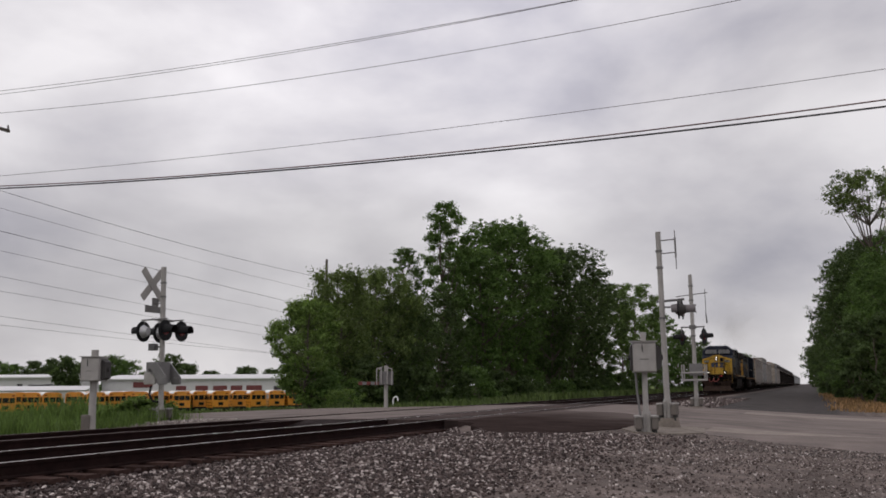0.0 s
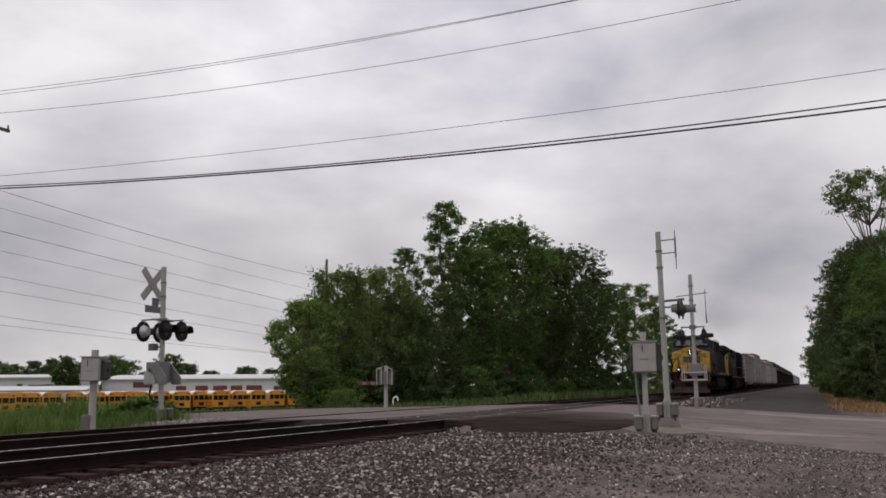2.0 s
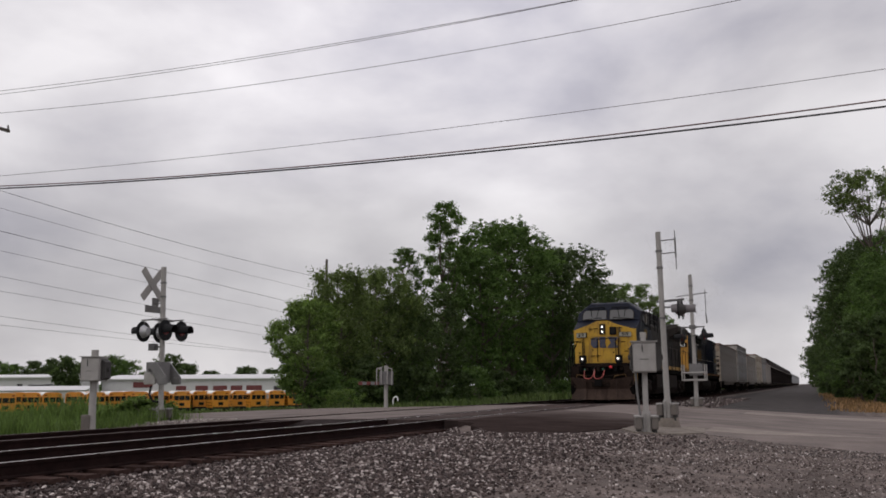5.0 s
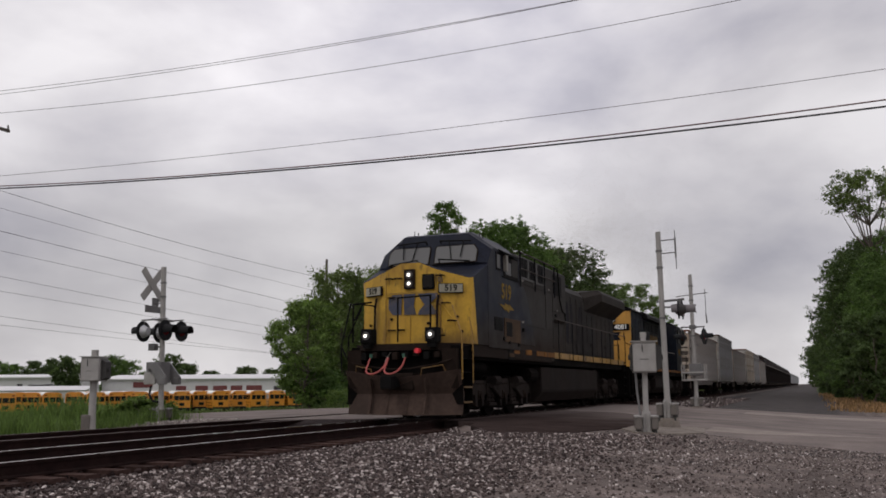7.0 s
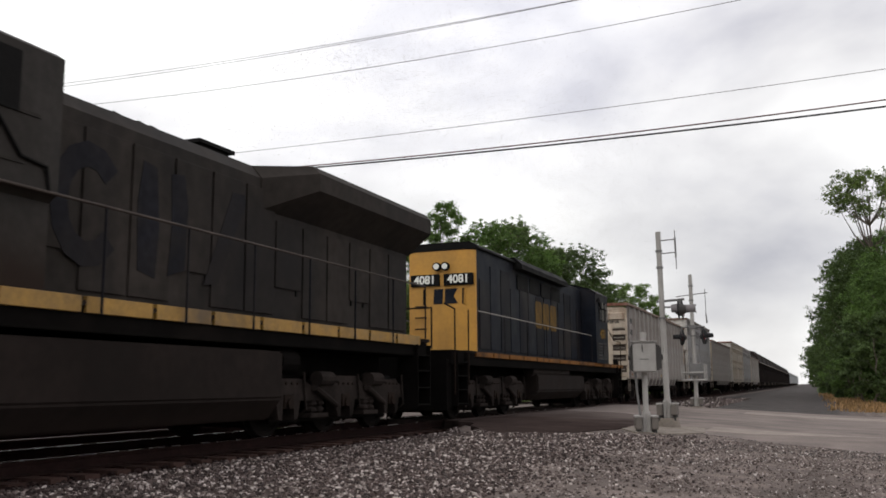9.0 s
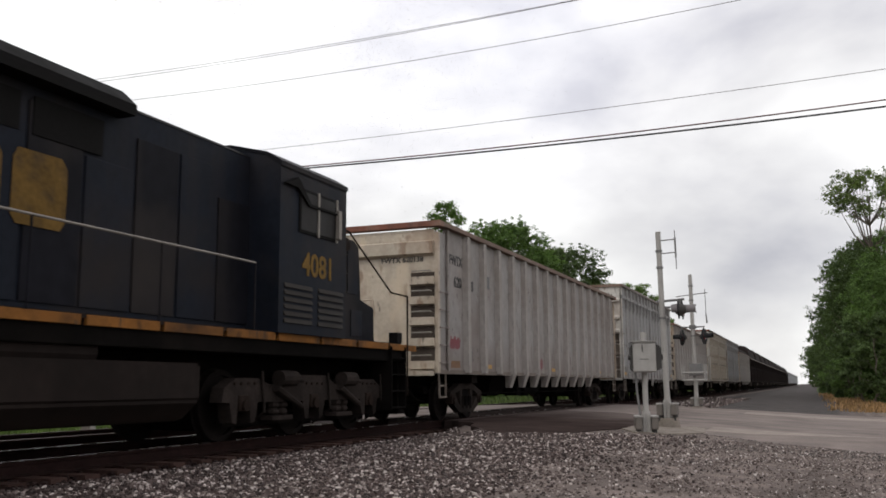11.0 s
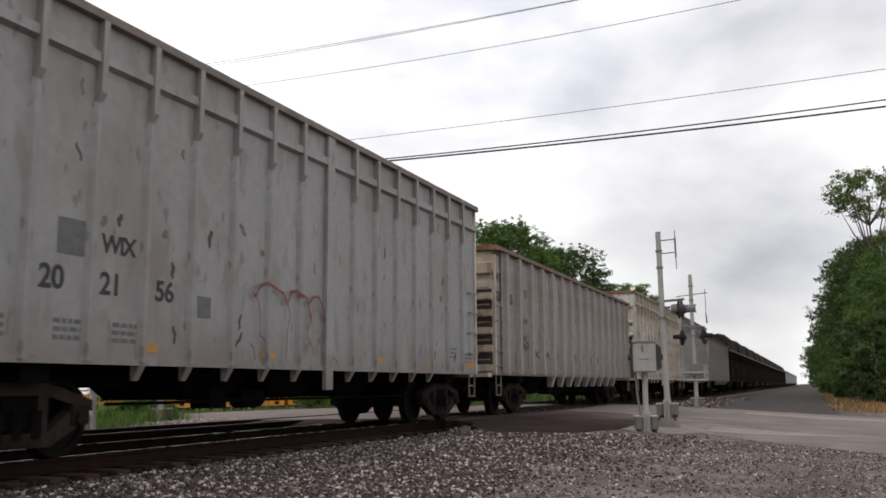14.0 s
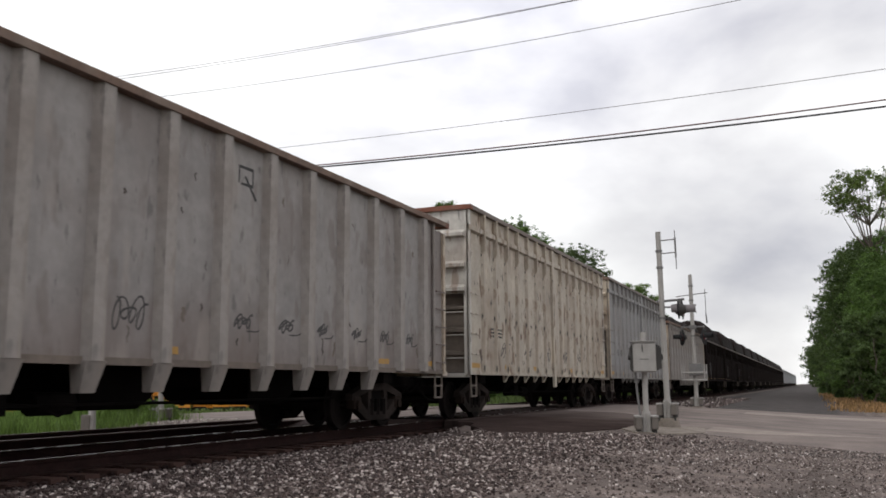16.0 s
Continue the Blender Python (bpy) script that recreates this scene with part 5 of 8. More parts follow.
TRUCK_DUST = paint("dusty_cast_truck_steel", (0.027, 0.0215, 0.0195), 0.85, 0, 0.35, 3.0, streak=0.4, dirt=0.7, dirt_color=(0.0065, 0.0055, 0.005), gloss=0.03)
WHEEL = paint("worn_wheel_steel", (0.0095, 0.0075, 0.007), 0.8, 0.0, 0.3, 4.0, gloss=0.05)
PLOW = paint("rusty_brown_plow", (0.062, 0.042, 0.034), 0.75, 0, 0.35, 1.5, streak=0.5, dirt=0.6, dirt_color=(0.03, 0.023, 0.02), gloss=0.05)
WHITE = paint("white_sign_face", (0.7, 0.7, 0.66), 0.5, 0, 0.08, 4.0)
BOARD = paint("yellowed_number_board", (0.27, 0.25, 0.19), 0.5, 0, 0.08, 4.0)
EMBLEM = paint("worn_off_yellow_emblem", (0.12, 0.072, 0.022), 0.7, 0, 0.35, 2.5, streak=0.6, dirt=0.9, dirt_color=(0.02, 0.02, 0.024), gloss=0.05)
GHOST = paint("worn_off_blue_emblem", (0.0138, 0.0135, 0.0170), 0.7, 0, 0.4, 1.2, streak=0.6, dirt=0.75, dirt_color=(0.024, 0.0205, 0.019), gloss=0.05)
HOOD = paint("dusty_brown_grey_hood_paint", (0.0285, 0.0240, 0.0215), 0.65, 0, 0.4, 0.7, streak=0.7, dirt=0.85, dirt_color=(0.0125, 0.0118, 0.0130), gloss=0.05)
RAIL_GRIME = paint("grimy_brown_handrail", (0.062, 0.050, 0.045), 0.7, 0, 0.35, 3.0, dirt=0.5, dirt_color=(0.025, 0.019, 0.017), gloss=0.1)
LOGO_BLUE = paint("faded_logo_blue", (0.040, 0.045, 0.078), 0.6, 0, 0.3, 5.0, streak=0.35, dirt=0.5, dirt_color=(0.12, 0.085, 0.035))
RED_HOSE = paint("red_rubber_hose", (0.36, 0.07, 0.06), 0.6, 0, 0.2, 5.0)
PALE_STEEL = paint("pale_handrail_steel", (0.19, 0.17, 0.15), 0.6, 0, 0.3, 4.0)
VALVE_GREEN = paint("green_valve_paint", (0.02, 0.09, 0.055), 0.6, 0, 0.2, 6.0)
PANE_DIM = paint("dim_dusty_cab_glass", (0.011, 0.0095, 0.009), 0.5, 0, 0.3, 2.0, gloss=0.12)
PANE_SKY = glass("dusty_windscreen_glass", (0.062, 0.060, 0.062), 0.5, 0.0)
LAMP = glow("lit_headlight", (1.0, 0.92, 0.82), 3.0)
SILVER_RIM = paint("lamp_reflector", (0.10, 0.095, 0.09), 0.4, 0.3, 0.1, 6.0)
LAMP_RED = glow("red_marker_lamp", (0.5, 0.02, 0.03), 0.25)

SIDE = Matrix(((0, 0, 1, 0), (1, 0, 0, 0), (0, 1, 0, 0), (0, 0, 0, 1)))      # flat art turned to face +x
FRONT = Matrix(((1, 0, 0, 0), (0, 0, -1, 0), (0, 1, 0, 0), (0, 0, 0, 1)))    # flat art turned to face -y


def lettering(text, size, m, material, parent, name="lettering", label="", spread=1.0, thick=0.004):
    cu = bpy.data.curves.new(name, "FONT")
    cu.body, cu.size, cu.extrude, cu.space_character, cu.offset = text, size, thick, spread, size * 0.022
    cu.align_x, cu.align_y = "CENTER", "CENTER"
    tmp = bpy.data.objects.new(name, cu)
    me = bpy.data.meshes.new_from_object(tmp)
    bpy.data.objects.remove(tmp)
    me.materials.clear()
    me.materials.append(material)
    return share(name, me, parent, m, label)


def flat(outline, m, material, parent, name, label="", thick=0.006):
    """A thin plate of a flat outline."""
    bm = bmesh.new()
    prism(bm, outline, 2, 0, thick)
    ob = part(name, bm, material, parent, label)
    ob.matrix_basis = m
    return ob


def wheel_mesh(r):
    bm = bmesh.new()
    for s in (-1, 1):
        prof = [(0.10, 0.685), (0.10, 0.83), (r * 0.55, 0.79), (r - 0.09, 0.79), (r - 0.08, 0.83), (r, 0.82), (r + 0.002, 0.72), (r + 0.026, 0.71), (r + 0.026, 0.69), (r - 0.07, 0.685), (r - 0.09, 0.74), (r * 0.5, 0.73)]
        n = 20
        rings = [[(s * xx, rr * math.cos(k * math.tau / n), rr * math.sin(k * math.tau / n)) for k in range(n)] for rr, xx in prof]
        loft(bm, rings + [rings[0]], caps=False)
    tube(bm, (-0.98, 0, 0), (0.98, 0, 0), 0.085, n=10)
    return mesh_of("wheelset", bm, WHEEL)


def truck(parent, y, axles, r, rolls, wheel_me, kind, material=None):
    """A bogie: side frames, bolster, springs, wheelsets."""
    material = material or UNDER
    t = new("truck")
    t.parent = parent
    t.matrix_basis = pose(0, y, 0)
    a = axles[-1]
    for s in (-1, 1):
        bm = bmesh.new()
        x0, x1 = (0.98, 1.14) if kind == "car" else (1.02, 1.24)
        if kind == "car":
            out = [(-a - 0.24, r - 0.02), (-a - 0.22, r + 0.2), (-a + 0.1, r + 0.26), (-0.42, r + 0.38), (0.42, r + 0.38), (a - 0.1, r + 0.26), (a + 0.22, r + 0.2), (a + 0.24, r - 0.02),
                   (a - 0.2, r - 0.06), (0.5, r - 0.22), (0.42, r - 0.3), (-0.42, r - 0.3), (-0.5, r - 0.22), (-a + 0.2, r - 0.06)]
        else:
            out = [(-a - 0.55, r + 0.05), (-a - 0.50, r + 0.26), (-a - 0.2, r + 0.40), (-a + 0.35, r + 0.40), (-a + 0.7, r + 0.30), (-0.7, r + 0.32), (-0.4, r + 0.46), (0.4, r + 0.46), (0.7, r + 0.32), (a - 0.7, r + 0.30), (a - 0.35, r + 0.40), (a + 0.2, r + 0.40), (a + 0.50, r + 0.26), (a + 0.55, r + 0.05)]
            for ax in reversed(axles):
                out += [(ax + 0.36, r + 0.04), (ax + 0.29, r - 0.24), (ax + 0.18, r - 0.26), (ax + 0.15, r + 0.15), (ax - 0.15, r + 0.15), (ax - 0.18, r - 0.26), (ax - 0.29, r - 0.24), (ax - 0.36, r + 0.04)]
        if kind == "car":
            beams = [[(-a - 0.2, r + 0.08), (-a - 0.2, r + 0.2), (-0.4, r + 0.4), (0.4, r + 0.4), (a + 0.2, r + 0.2), (a + 0.2, r + 0.08), (0.36, r + 0.26), (-0.36, r + 0.26)],
                     [(-a - 0.1, r - 0.04), (-a + 0.12, r + 0.1), (-0.42, r - 0.14), (0.42, r - 0.14), (a - 0.12, r + 0.1), (a + 0.1, r - 0.04), (0.46, r - 0.3), (-0.46, r - 0.3)],
                     [(-0.42, r - 0.2), (-0.28, r - 0.2), (-0.28, r + 0.3), (-0.42, r + 0.3)], [(0.28, r - 0.2), (0.42, r - 0.2), (0.42, r + 0.3), (0.28, r + 0.3)]]
            for j, beam in enumerate(beams):
                prism(bm, beam, 0, min(s * (x0 + 0.003 * j), s * (x1 - 0.003 * j)), max(s * (x0 + 0.003 * j), s * (x1 - 0.003 * j)))
        else:
            prism(bm, out, 0, min(s * x0, s * x1), max(s * x0, s * x1))
        side_frame = part("side_frame", bm, TRUCK_DUST, t)
        for ax in axles:
            bm = bmesh.new()
            tube(bm, (s * 0.98, ax, r), (s * (x1 + 0.06), ax, r), 0.10, 0.085, n=12)
            soft_box(bm, min(s * x0, s * (x1 + 0.02)), max(s * x0, s * (x1 + 0.02)), ax - 0.14, ax + 0.14, r - 0.08, r + 0.15, 0.03)
            part("axle_box", bm, BROWN, t)
        if kind == "car":
            for k in (-0.26, 0, 0.26):
                bm = bmesh.new()
                tube(bm, (s * 1.07, k, r - 0.2), (s * 1.07, k, r + 0.1), 0.1, n=8)
                part("spring", bm, UNDER, t)
        else:
            for k in (-a * 0.5, a * 0.5):
                for q in (-0.13, 0.13):
                    bm = bmesh.new()
                    rings = []
                    for j in range(13):
                        w = 0.108 if j % 3 else 0.07
                        rings.append([(s * 1.15 + w * math.cos(g * math.tau / 8), k + q + w * math.sin(g * math.tau / 8), r - 0.17 + 0.036 * j) for g in range(8)])
                    loft(bm, rings)
                    part("spring", bm, TRUCK_DUST, t)
                bm = bmesh.new()
                box(bm, min(s * 1.05, s * 1.27), max(s * 1.05, s * 1.27), k - 0.3, k + 0.3, r - 0.24, r - 0.172)
                part("spring_seat", bm, TRUCK_DUST, t)
                bm = bmesh.new()
                tube(bm, (s * 1.33, k - 0.24, r + 0.40), (s * 1.33, k + 0.22, r + 0.40), 0.125, n=12)
                tube(bm, (s * 1.33, k + 0.22, r + 0.40), (s * 1.33, k + 0.5, r + 0.36), 0.03, n=8)
                box(bm, min(s * 1.2, s * 1.34), max(s * 1.2, s * 1.34), k - 0.1, k + 0.1, r + 0.22, r + 0.32)
                part("brake_cylinder", bm, TRUCK_DUST, t)
                bm = bmesh.new()
                tube(bm, (s * 1.28, k + 0.55, r - 0.05), (s * 1.30, k - 0.25, r + 0.26), 0.05, 0.065, n=8)
                part("damper", bm, TRUCK_DUST, t)
            for ax in axles:
                bm = bmesh.new()
                tube(bm, (s * 1.238, 0, 0), (s * 1.262, 0, 0), 0.024, n=6)
                bolt = mesh_of("bolt", bm, BROWN)
                for q in (-0.26, -0.09, 0.09, 0.26):
                    share("bolt", bolt, side_frame, pose(0, ax + q, r + 0.32))
                bm = bmesh.new()
                bar(bm, [(s * 1.27, ax + 0.42, r + 0.5), (s * 1.27, ax + 0.50, r - 0.1), (s * 0.85, ax + 0.62, r - 0.36)], 0.02)
                part("sand_pipe", bm, TRUCK_DUST, t)
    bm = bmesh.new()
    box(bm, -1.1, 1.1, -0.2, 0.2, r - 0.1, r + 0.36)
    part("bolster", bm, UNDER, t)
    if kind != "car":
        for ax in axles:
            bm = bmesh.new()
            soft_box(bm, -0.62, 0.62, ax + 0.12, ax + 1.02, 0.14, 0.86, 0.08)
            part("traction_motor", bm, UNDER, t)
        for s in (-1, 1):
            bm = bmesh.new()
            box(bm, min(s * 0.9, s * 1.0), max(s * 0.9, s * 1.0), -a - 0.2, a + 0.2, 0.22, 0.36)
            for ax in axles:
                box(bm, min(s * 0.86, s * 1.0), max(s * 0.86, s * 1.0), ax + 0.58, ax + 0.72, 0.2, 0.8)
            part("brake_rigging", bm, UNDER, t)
    for ax in axles:
        w = share("wheelset", wheel_me, t, pose(0, ax, r))
        if rolls:
            ROLLING.append((w, ax, r))
    return t


def coupler(parent, y, s, material):
    """The coupler that looks along s on y, and its air hose."""
    bm = bmesh.new()
    box(bm, -0.09, 0.09, min(y, y + s * 0.75), max(y, y + s * 0.75), 0.78, 0.98)
    soft_box(bm, -0.16, 0.13, min(y - s * 0.06, y + s * 0.22), max(y - s * 0.06, y + s * 0.22), 0.74, 1.03, 0.03)
    part("coupler", bm, material, parent)


def handrail(parent, x, ys, z0, z1, material=PALE_STEEL, r=0.022, start=None):
    bm = bmesh.new()
    tube(bm, (x, start or ys[0], z1), (x, ys[-1], z1), r)
    rail = part("handrail", bm, material, parent)
    for y in ys:
        bm = bmesh.new()
        tube(bm, (x, y, z0), (x, y, z1), r * 0.9)
        part("stanchion", bm, BLUE_SOOT, rail)
    return rail


W_LOCO, W_CAR = wheel_mesh(0.53), wheel_mesh(0.457)


def fuel_tank(parent, y0, y1, z0, z1):
    bm = bmesh.new()
    prism(bm, [(-1.45, z1), (-1.45, z0 + 0.32), (-1.2, z0), (1.2, z0), (1.45, z0 + 0.32), (1.45, z1)], 1, y0, y1)
    bmesh.ops.bevel(bm, geom=bm.edges[:], offset=0.03, segments=2, affect="EDGES")
    part("fuel_tank", bm, TANK, parent, "dusty black fuel tank")


def steps(parent, y, s, zs, out=1.5, mat=None):
    """Four treads at a corner with side plates."""
    bm = bmesh.new()
    box(bm, min(s * 1.05, s * out), max(s * 1.05, s * out), y - 0.03, y, zs[0] - 0.06, zs[-1] + 0.2)
    part("step_side", bm, UNDER, parent)
    bm = bmesh.new()
    box(bm, min(s * 1.05, s * out), max(s * 1.05, s * out), y + 0.62, y + 0.65, zs[0] - 0.06, zs[-1] + 0.2)
    st = part("step_side", bm, UNDER, parent)
    for j, z in enumerate(zs):
        bm = bmesh.new()
        box(bm, min(s * 1.08, s * out), max(s * 1.08, s * out), y, y + 0.62, z - 0.03, z)
        part("tread", bm, UNDER, st)
        if mat and j < 2:
            bm = bmesh.new()
            box(bm, min(s * (out + 0.002), s * (out + 0.014)), max(s * (out + 0.002), s * (out + 0.014)), y + 0.04, y + 0.58, z - 0.035, z + 0.008)
            part("step_edging", bm, mat, st, "yellow step edge")


def lead_engine(y0):
    e = base("locomotive", pose(0, y0, 0), "grimy dark blue and yellow diesel locomotive on the track", "locomotive", "engines of the freight train")
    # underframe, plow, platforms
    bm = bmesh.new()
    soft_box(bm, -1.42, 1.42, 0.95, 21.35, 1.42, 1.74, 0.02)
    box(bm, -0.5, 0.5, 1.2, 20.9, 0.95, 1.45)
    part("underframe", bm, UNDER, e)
    bm = bmesh.new()
    rows = []
    for k in range(11):
        x = -1.48 + 0.296 * k
        f = abs(x) / 1.48
        rows.append([(x, 0.40 + 0.36 * f ** 1.5, 0.98 + 0.2 * f), (x, 0.60 + 0.42 * f ** 1.5, 0.62), (x, 0.42 + 0.5 * f ** 1.5, 0.13), (x, 0.46 + 0.5 * f ** 1.5, 0.13), (x, 0.66 + 0.42 * f ** 1.5, 0.62), (x, 0.48 + 0.36 * f ** 1.5, 0.98 + 0.2 * f)])
    loft(bm, rows)
    part("snow_plow", bm, PLOW, e, "rusty brown curved snow plow")
    for x in (-0.7, -0.25, 0.25, 0.7):
        bm = bmesh.new()
        prism(bm, [(0.46, 0.98), (0.62, 0.98), (0.66, 0.6), (0.52, 0.16), (0.44, 0.16), (0.60, 0.6)], 0, x - 0.025, x + 0.025)
        part("plow_rib", bm, PLOW, e)
    bm = bmesh.new()
    prism(bm, [(-1.36, 1.1), (-0.95, 0.74), (0.95, 0.74), (1.36, 1.1), (1.36, 1.75), (-1.36, 1.75)], 2, 1.64, 1.80)
    part("front_platform", bm, BROWN, e)
    bm = bmesh.new()
    prism(bm, [(-1.2, 1.12), (-0.8, 0.92), (0.8, 0.92), (1.2, 1.12), (1.2, 1.75), (-1.2, 1.75)], 2, 0.55, 1.64)
    part("end_plate", bm, UNDER, e)
    bm = bmesh.new()
    soft_box(bm, -0.42, 0.42, 0.5, 0.98, 0.70, 1.10, 0.05)
    part("draft_gear", bm, BROWN, e)
    bm = bmesh.new()
    bar(bm, [(-1.3, 0.7, 1.35), (-0.9, 0.72, 1.28), (-0.3, 0.6, 1.2), (0.3, 0.6, 1.2), (0.9, 0.72, 1.3), (1.3, 0.7, 1.4)], 0.02)
    part("uncoupling_lever", bm, BROWN, e)
    for k in range(8):
        x = -0.95 + 0.27 * k
        bm = bmesh.new()
        soft_box(bm, x - 0.07, x + 0.07, 0.68, 0.9, 1.42 + 0.04 * (k % 3), 1.6, 0.02)
        part("hose_bracket", bm, BROWN if k % 2 else BLACK, e)
    for s in (-1, 1):
        bm = bmesh.new()
        prism(bm, [(0.72, 1.66), (0.95, 1.66), (0.95, 0.9), (0.86, 0.75), (0.78, 1.1)], 0, min(s * 1.05, s * 1.42), max(s * 1.05, s * 1.42))
        part("corner_gusset", bm, BROWN, e)
    for s in (-1, 1):
        bm = bmesh.new()
        bar(bm, [(s * 0.62, 0.5, 1.04), (s * 0.66, 0.46, 1.2), (s * 1.12, 0.62, 1.28), (s * 1.16, 0.68, 1.14)], 0.015)
        part("grab_bar", bm, YELLOW, e, "yellow grab bar on the plow")
    coupler(e, 0.0, 1, BLACK)
    for x0, x1, low in ((-0.76, -0.30, 1.08), (-0.28, 0.16, 1.08)):
        bm = bmesh.new()
        pts = [Vector((x0 + (x1 - x0) * f + -0.07 * math.sin(f * math.tau), 0.64 - 0.42 * math.sin(f * math.pi), 1.46 - (1.46 - low) * math.sin(f * math.pi) ** 0.75)) for f in [k / 14 for k in range(15)]]
        bar(bm, pts, 0.02)
        part("air_hose", bm, RED_HOSE, e, "hanging red air hose")
    bm = bmesh.new()
    tube(bm, (0.46, 0.74, 1.62), (0.46, 0.62, 1.62), 0.06, n=10)
    part("marker_lamp", bm, LAMP_RED, e, "red marker lamp")
    for s in (-1, 1):
        steps(e, 0.95, s, (0.43, 0.78, 1.13, 1.45), 1.5, YELLOW)
        steps(e, 20.7, s, (0.43, 0.78, 1.13, 1.45), 1.5)
        bm = bmesh.new()
        bar(bm, [(s * 1.49, 0.92, 0.95), (s * 1.49, 0.92, 2.0), (s * 1.2, 1.05, 2.7)], 0.018)
        bar(bm, [(s * 1.49, 1.65, 0.85), (s * 1.49, 1.65, 2.05), (s * 1.35, 1.62, 2.75)], 0.018)
        part("stair_rail", bm, YELLOW_DIRTY if s > 0 else BLACK, e)
    # nose, seven-sided in plan, yellow in front
    P = {"cl": (-0.66, 1.26), "cr": (0.66, 1.26), "ol": (-1.42, 1.62), "or": (1.42, 1.62), "bl": (-1.50, 2.75), "br": (1.50, 2.75)}
    bm = bmesh.new()
    low = [bm.verts.new((*P[k], 1.80)) for k in ("ol", "cl", "cr", "or")]
    top = [bm.verts.new((-1.42, 1.62, 3.40)), bm.verts.new((-0.66, 1.30, 3.62)), bm.verts.new((0.66, 1.30, 3.62)), bm.verts.new((1.42, 1.62, 3.40))]
    peak = bm.verts.new((-0.25, 1.31, 3.80))
    peak2 = bm.verts.new((0.25, 1.31, 3.80))
    for k in (0, 2):
        bm.faces.new((low[k], low[k + 1], top[k + 1], top[k]))
    bm.faces.new((low[1], low[2], top[2], peak2, peak, top[1]))
    bl, br = bm.verts.new((-1.5, 2.0, 1.80)), bm.verts.new((1.5, 2.0, 1.80))
    tl, tr = bm.verts.new((-1.5, 1.72, 3.42)), bm.verts.new((1.5, 1.72, 3.42))
    bm.faces.new((low[3], br, tr, top[3])), bm.faces.new((bl, low[0], top[0], tl))
    part("nose_front", bm, YELLOW, e, "worn yellow faceted nose")
    bm = bmesh.new()
    a = [bm.verts.new(p) for p in ((1.5, 2.0, 1.80), (1.53, 2.85, 1.80), (1.53, 2.85, 3.92), (1.5, 1.72, 3.42))]
    b = [bm.verts.new(p) for p in ((-1.5, 2.0, 1.80), (-1.53, 2.85, 1.80), (-1.53, 2.85, 3.92), (-1.5, 1.72, 3.42))]
    bm.faces.new(a), bm.faces.new(b[::-1])
    roofline = [bm.verts.new(p) for p in ((-1.42, 1.62, 3.405), (-0.66, 1.30, 3.625), (-0.25, 1.31, 3.805), (0.25, 1.31, 3.805), (0.66, 1.30, 3.625), (1.42, 1.62, 3.405))]
    bm.faces.new((b[3], roofline[0], roofline[1], roofline[2], roofline[3], roofline[4], roofline[5], a[3], a[2], b[2]))
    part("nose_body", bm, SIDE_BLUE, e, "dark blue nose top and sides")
    # cab
    bm = bmesh.new()
    ring0 = [(-1.53, 2.72, 1.76), (1.53, 2.72, 1.76), (1.53, 2.72, 3.90), (1.30, 2.66, 3.92), (-1.30, 2.66, 3.92), (-1.53, 2.72, 3.90)]
    ring1 = [(-1.53, 3.05, 1.76), (1.53, 3.05, 1.76), (1.53, 3.05, 4.30), (0.92, 2.98, 4.74), (-0.92, 2.98, 4.74), (-1.53, 3.05, 4.30)]
    ring2 = [(-1.53, 3.25, 1.76), (1.53, 3.25, 1.76), (1.53, 3.25, 4.36), (0.92, 3.25, 4.82), (-0.92, 3.25, 4.82), (-1.53, 3.25, 4.36)]
    ring3 = [(x, 5.42, z) for x, y, z in ring2]
    loft(bm, [ring0, ring1, ring2, ring3])
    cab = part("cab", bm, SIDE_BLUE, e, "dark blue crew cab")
    tilt = math.degrees(math.atan2(0.32, 0.82))
    for s in (-1, 1):
        m = pose(s * 0.66, 2.76, 4.16) @ pose(0, 0, 0, -tilt + 1, 0, 0) @ FRONT
        out = [(-0.57, -0.23), (0.57, -0.23), (0.57, 0.08), (0.36 * 1 if s > 0 else 0.57, 0.25 if s > 0 else 0.25), (-0.57 if s > 0 else -0.36, 0.25), (-0.57, 0.08)]
        if s > 0:
            out = [(-0.57, -0.23), (0.55, -0.23), (0.57, -0.18), (0.57, 0.10), (0.46, 0.25), (-0.54, 0.25), (-0.57, 0.2)]
        else:
            out = [(-0.57, -0.18), (-0.55, -0.23), (0.57, -0.23), (0.57, 0.2), (0.54, 0.25), (-0.46, 0.25), (-0.57, 0.10)]
        fr = flat([(1.05 * x, 1.10 * y) for x, y in out], m, BROWN, e, "windscreen_frame", thick=0.03)
        flat(out, m @ pose(0, 0, 0.031), PANE_SKY, e, "windscreen", "dusty pale windscreen pane", thick=0.008)
        bm = bmesh.new()
        bar(bm, [(s * 0.2, 2.86, 4.5), (s * 0.2, 2.78, 4.56), (s * 1.05, 2.82, 4.52)], 0.018)
        bar(bm, [(s * 0.45, 2.80, 4.53), (s * 0.55, 2.66, 4.05)], 0.014)
        bar(bm, [(s * 0.85, 2.80, 4.53), (s * 0.8, 2.66, 4.10)], 0.014)
        part("wiper", bm, BLACK, e)
    for s in (-1, 1):
        bm = bmesh.new()
        bar(bm, [(s * 0.3, 2.5, 3.93), (s * 0.3, 2.42, 4.02), (s * 1.1, 2.5, 3.95), (s * 1.1, 2.6, 3.9)], 0.016)
        part("nose_rail", bm, BLACK, e)
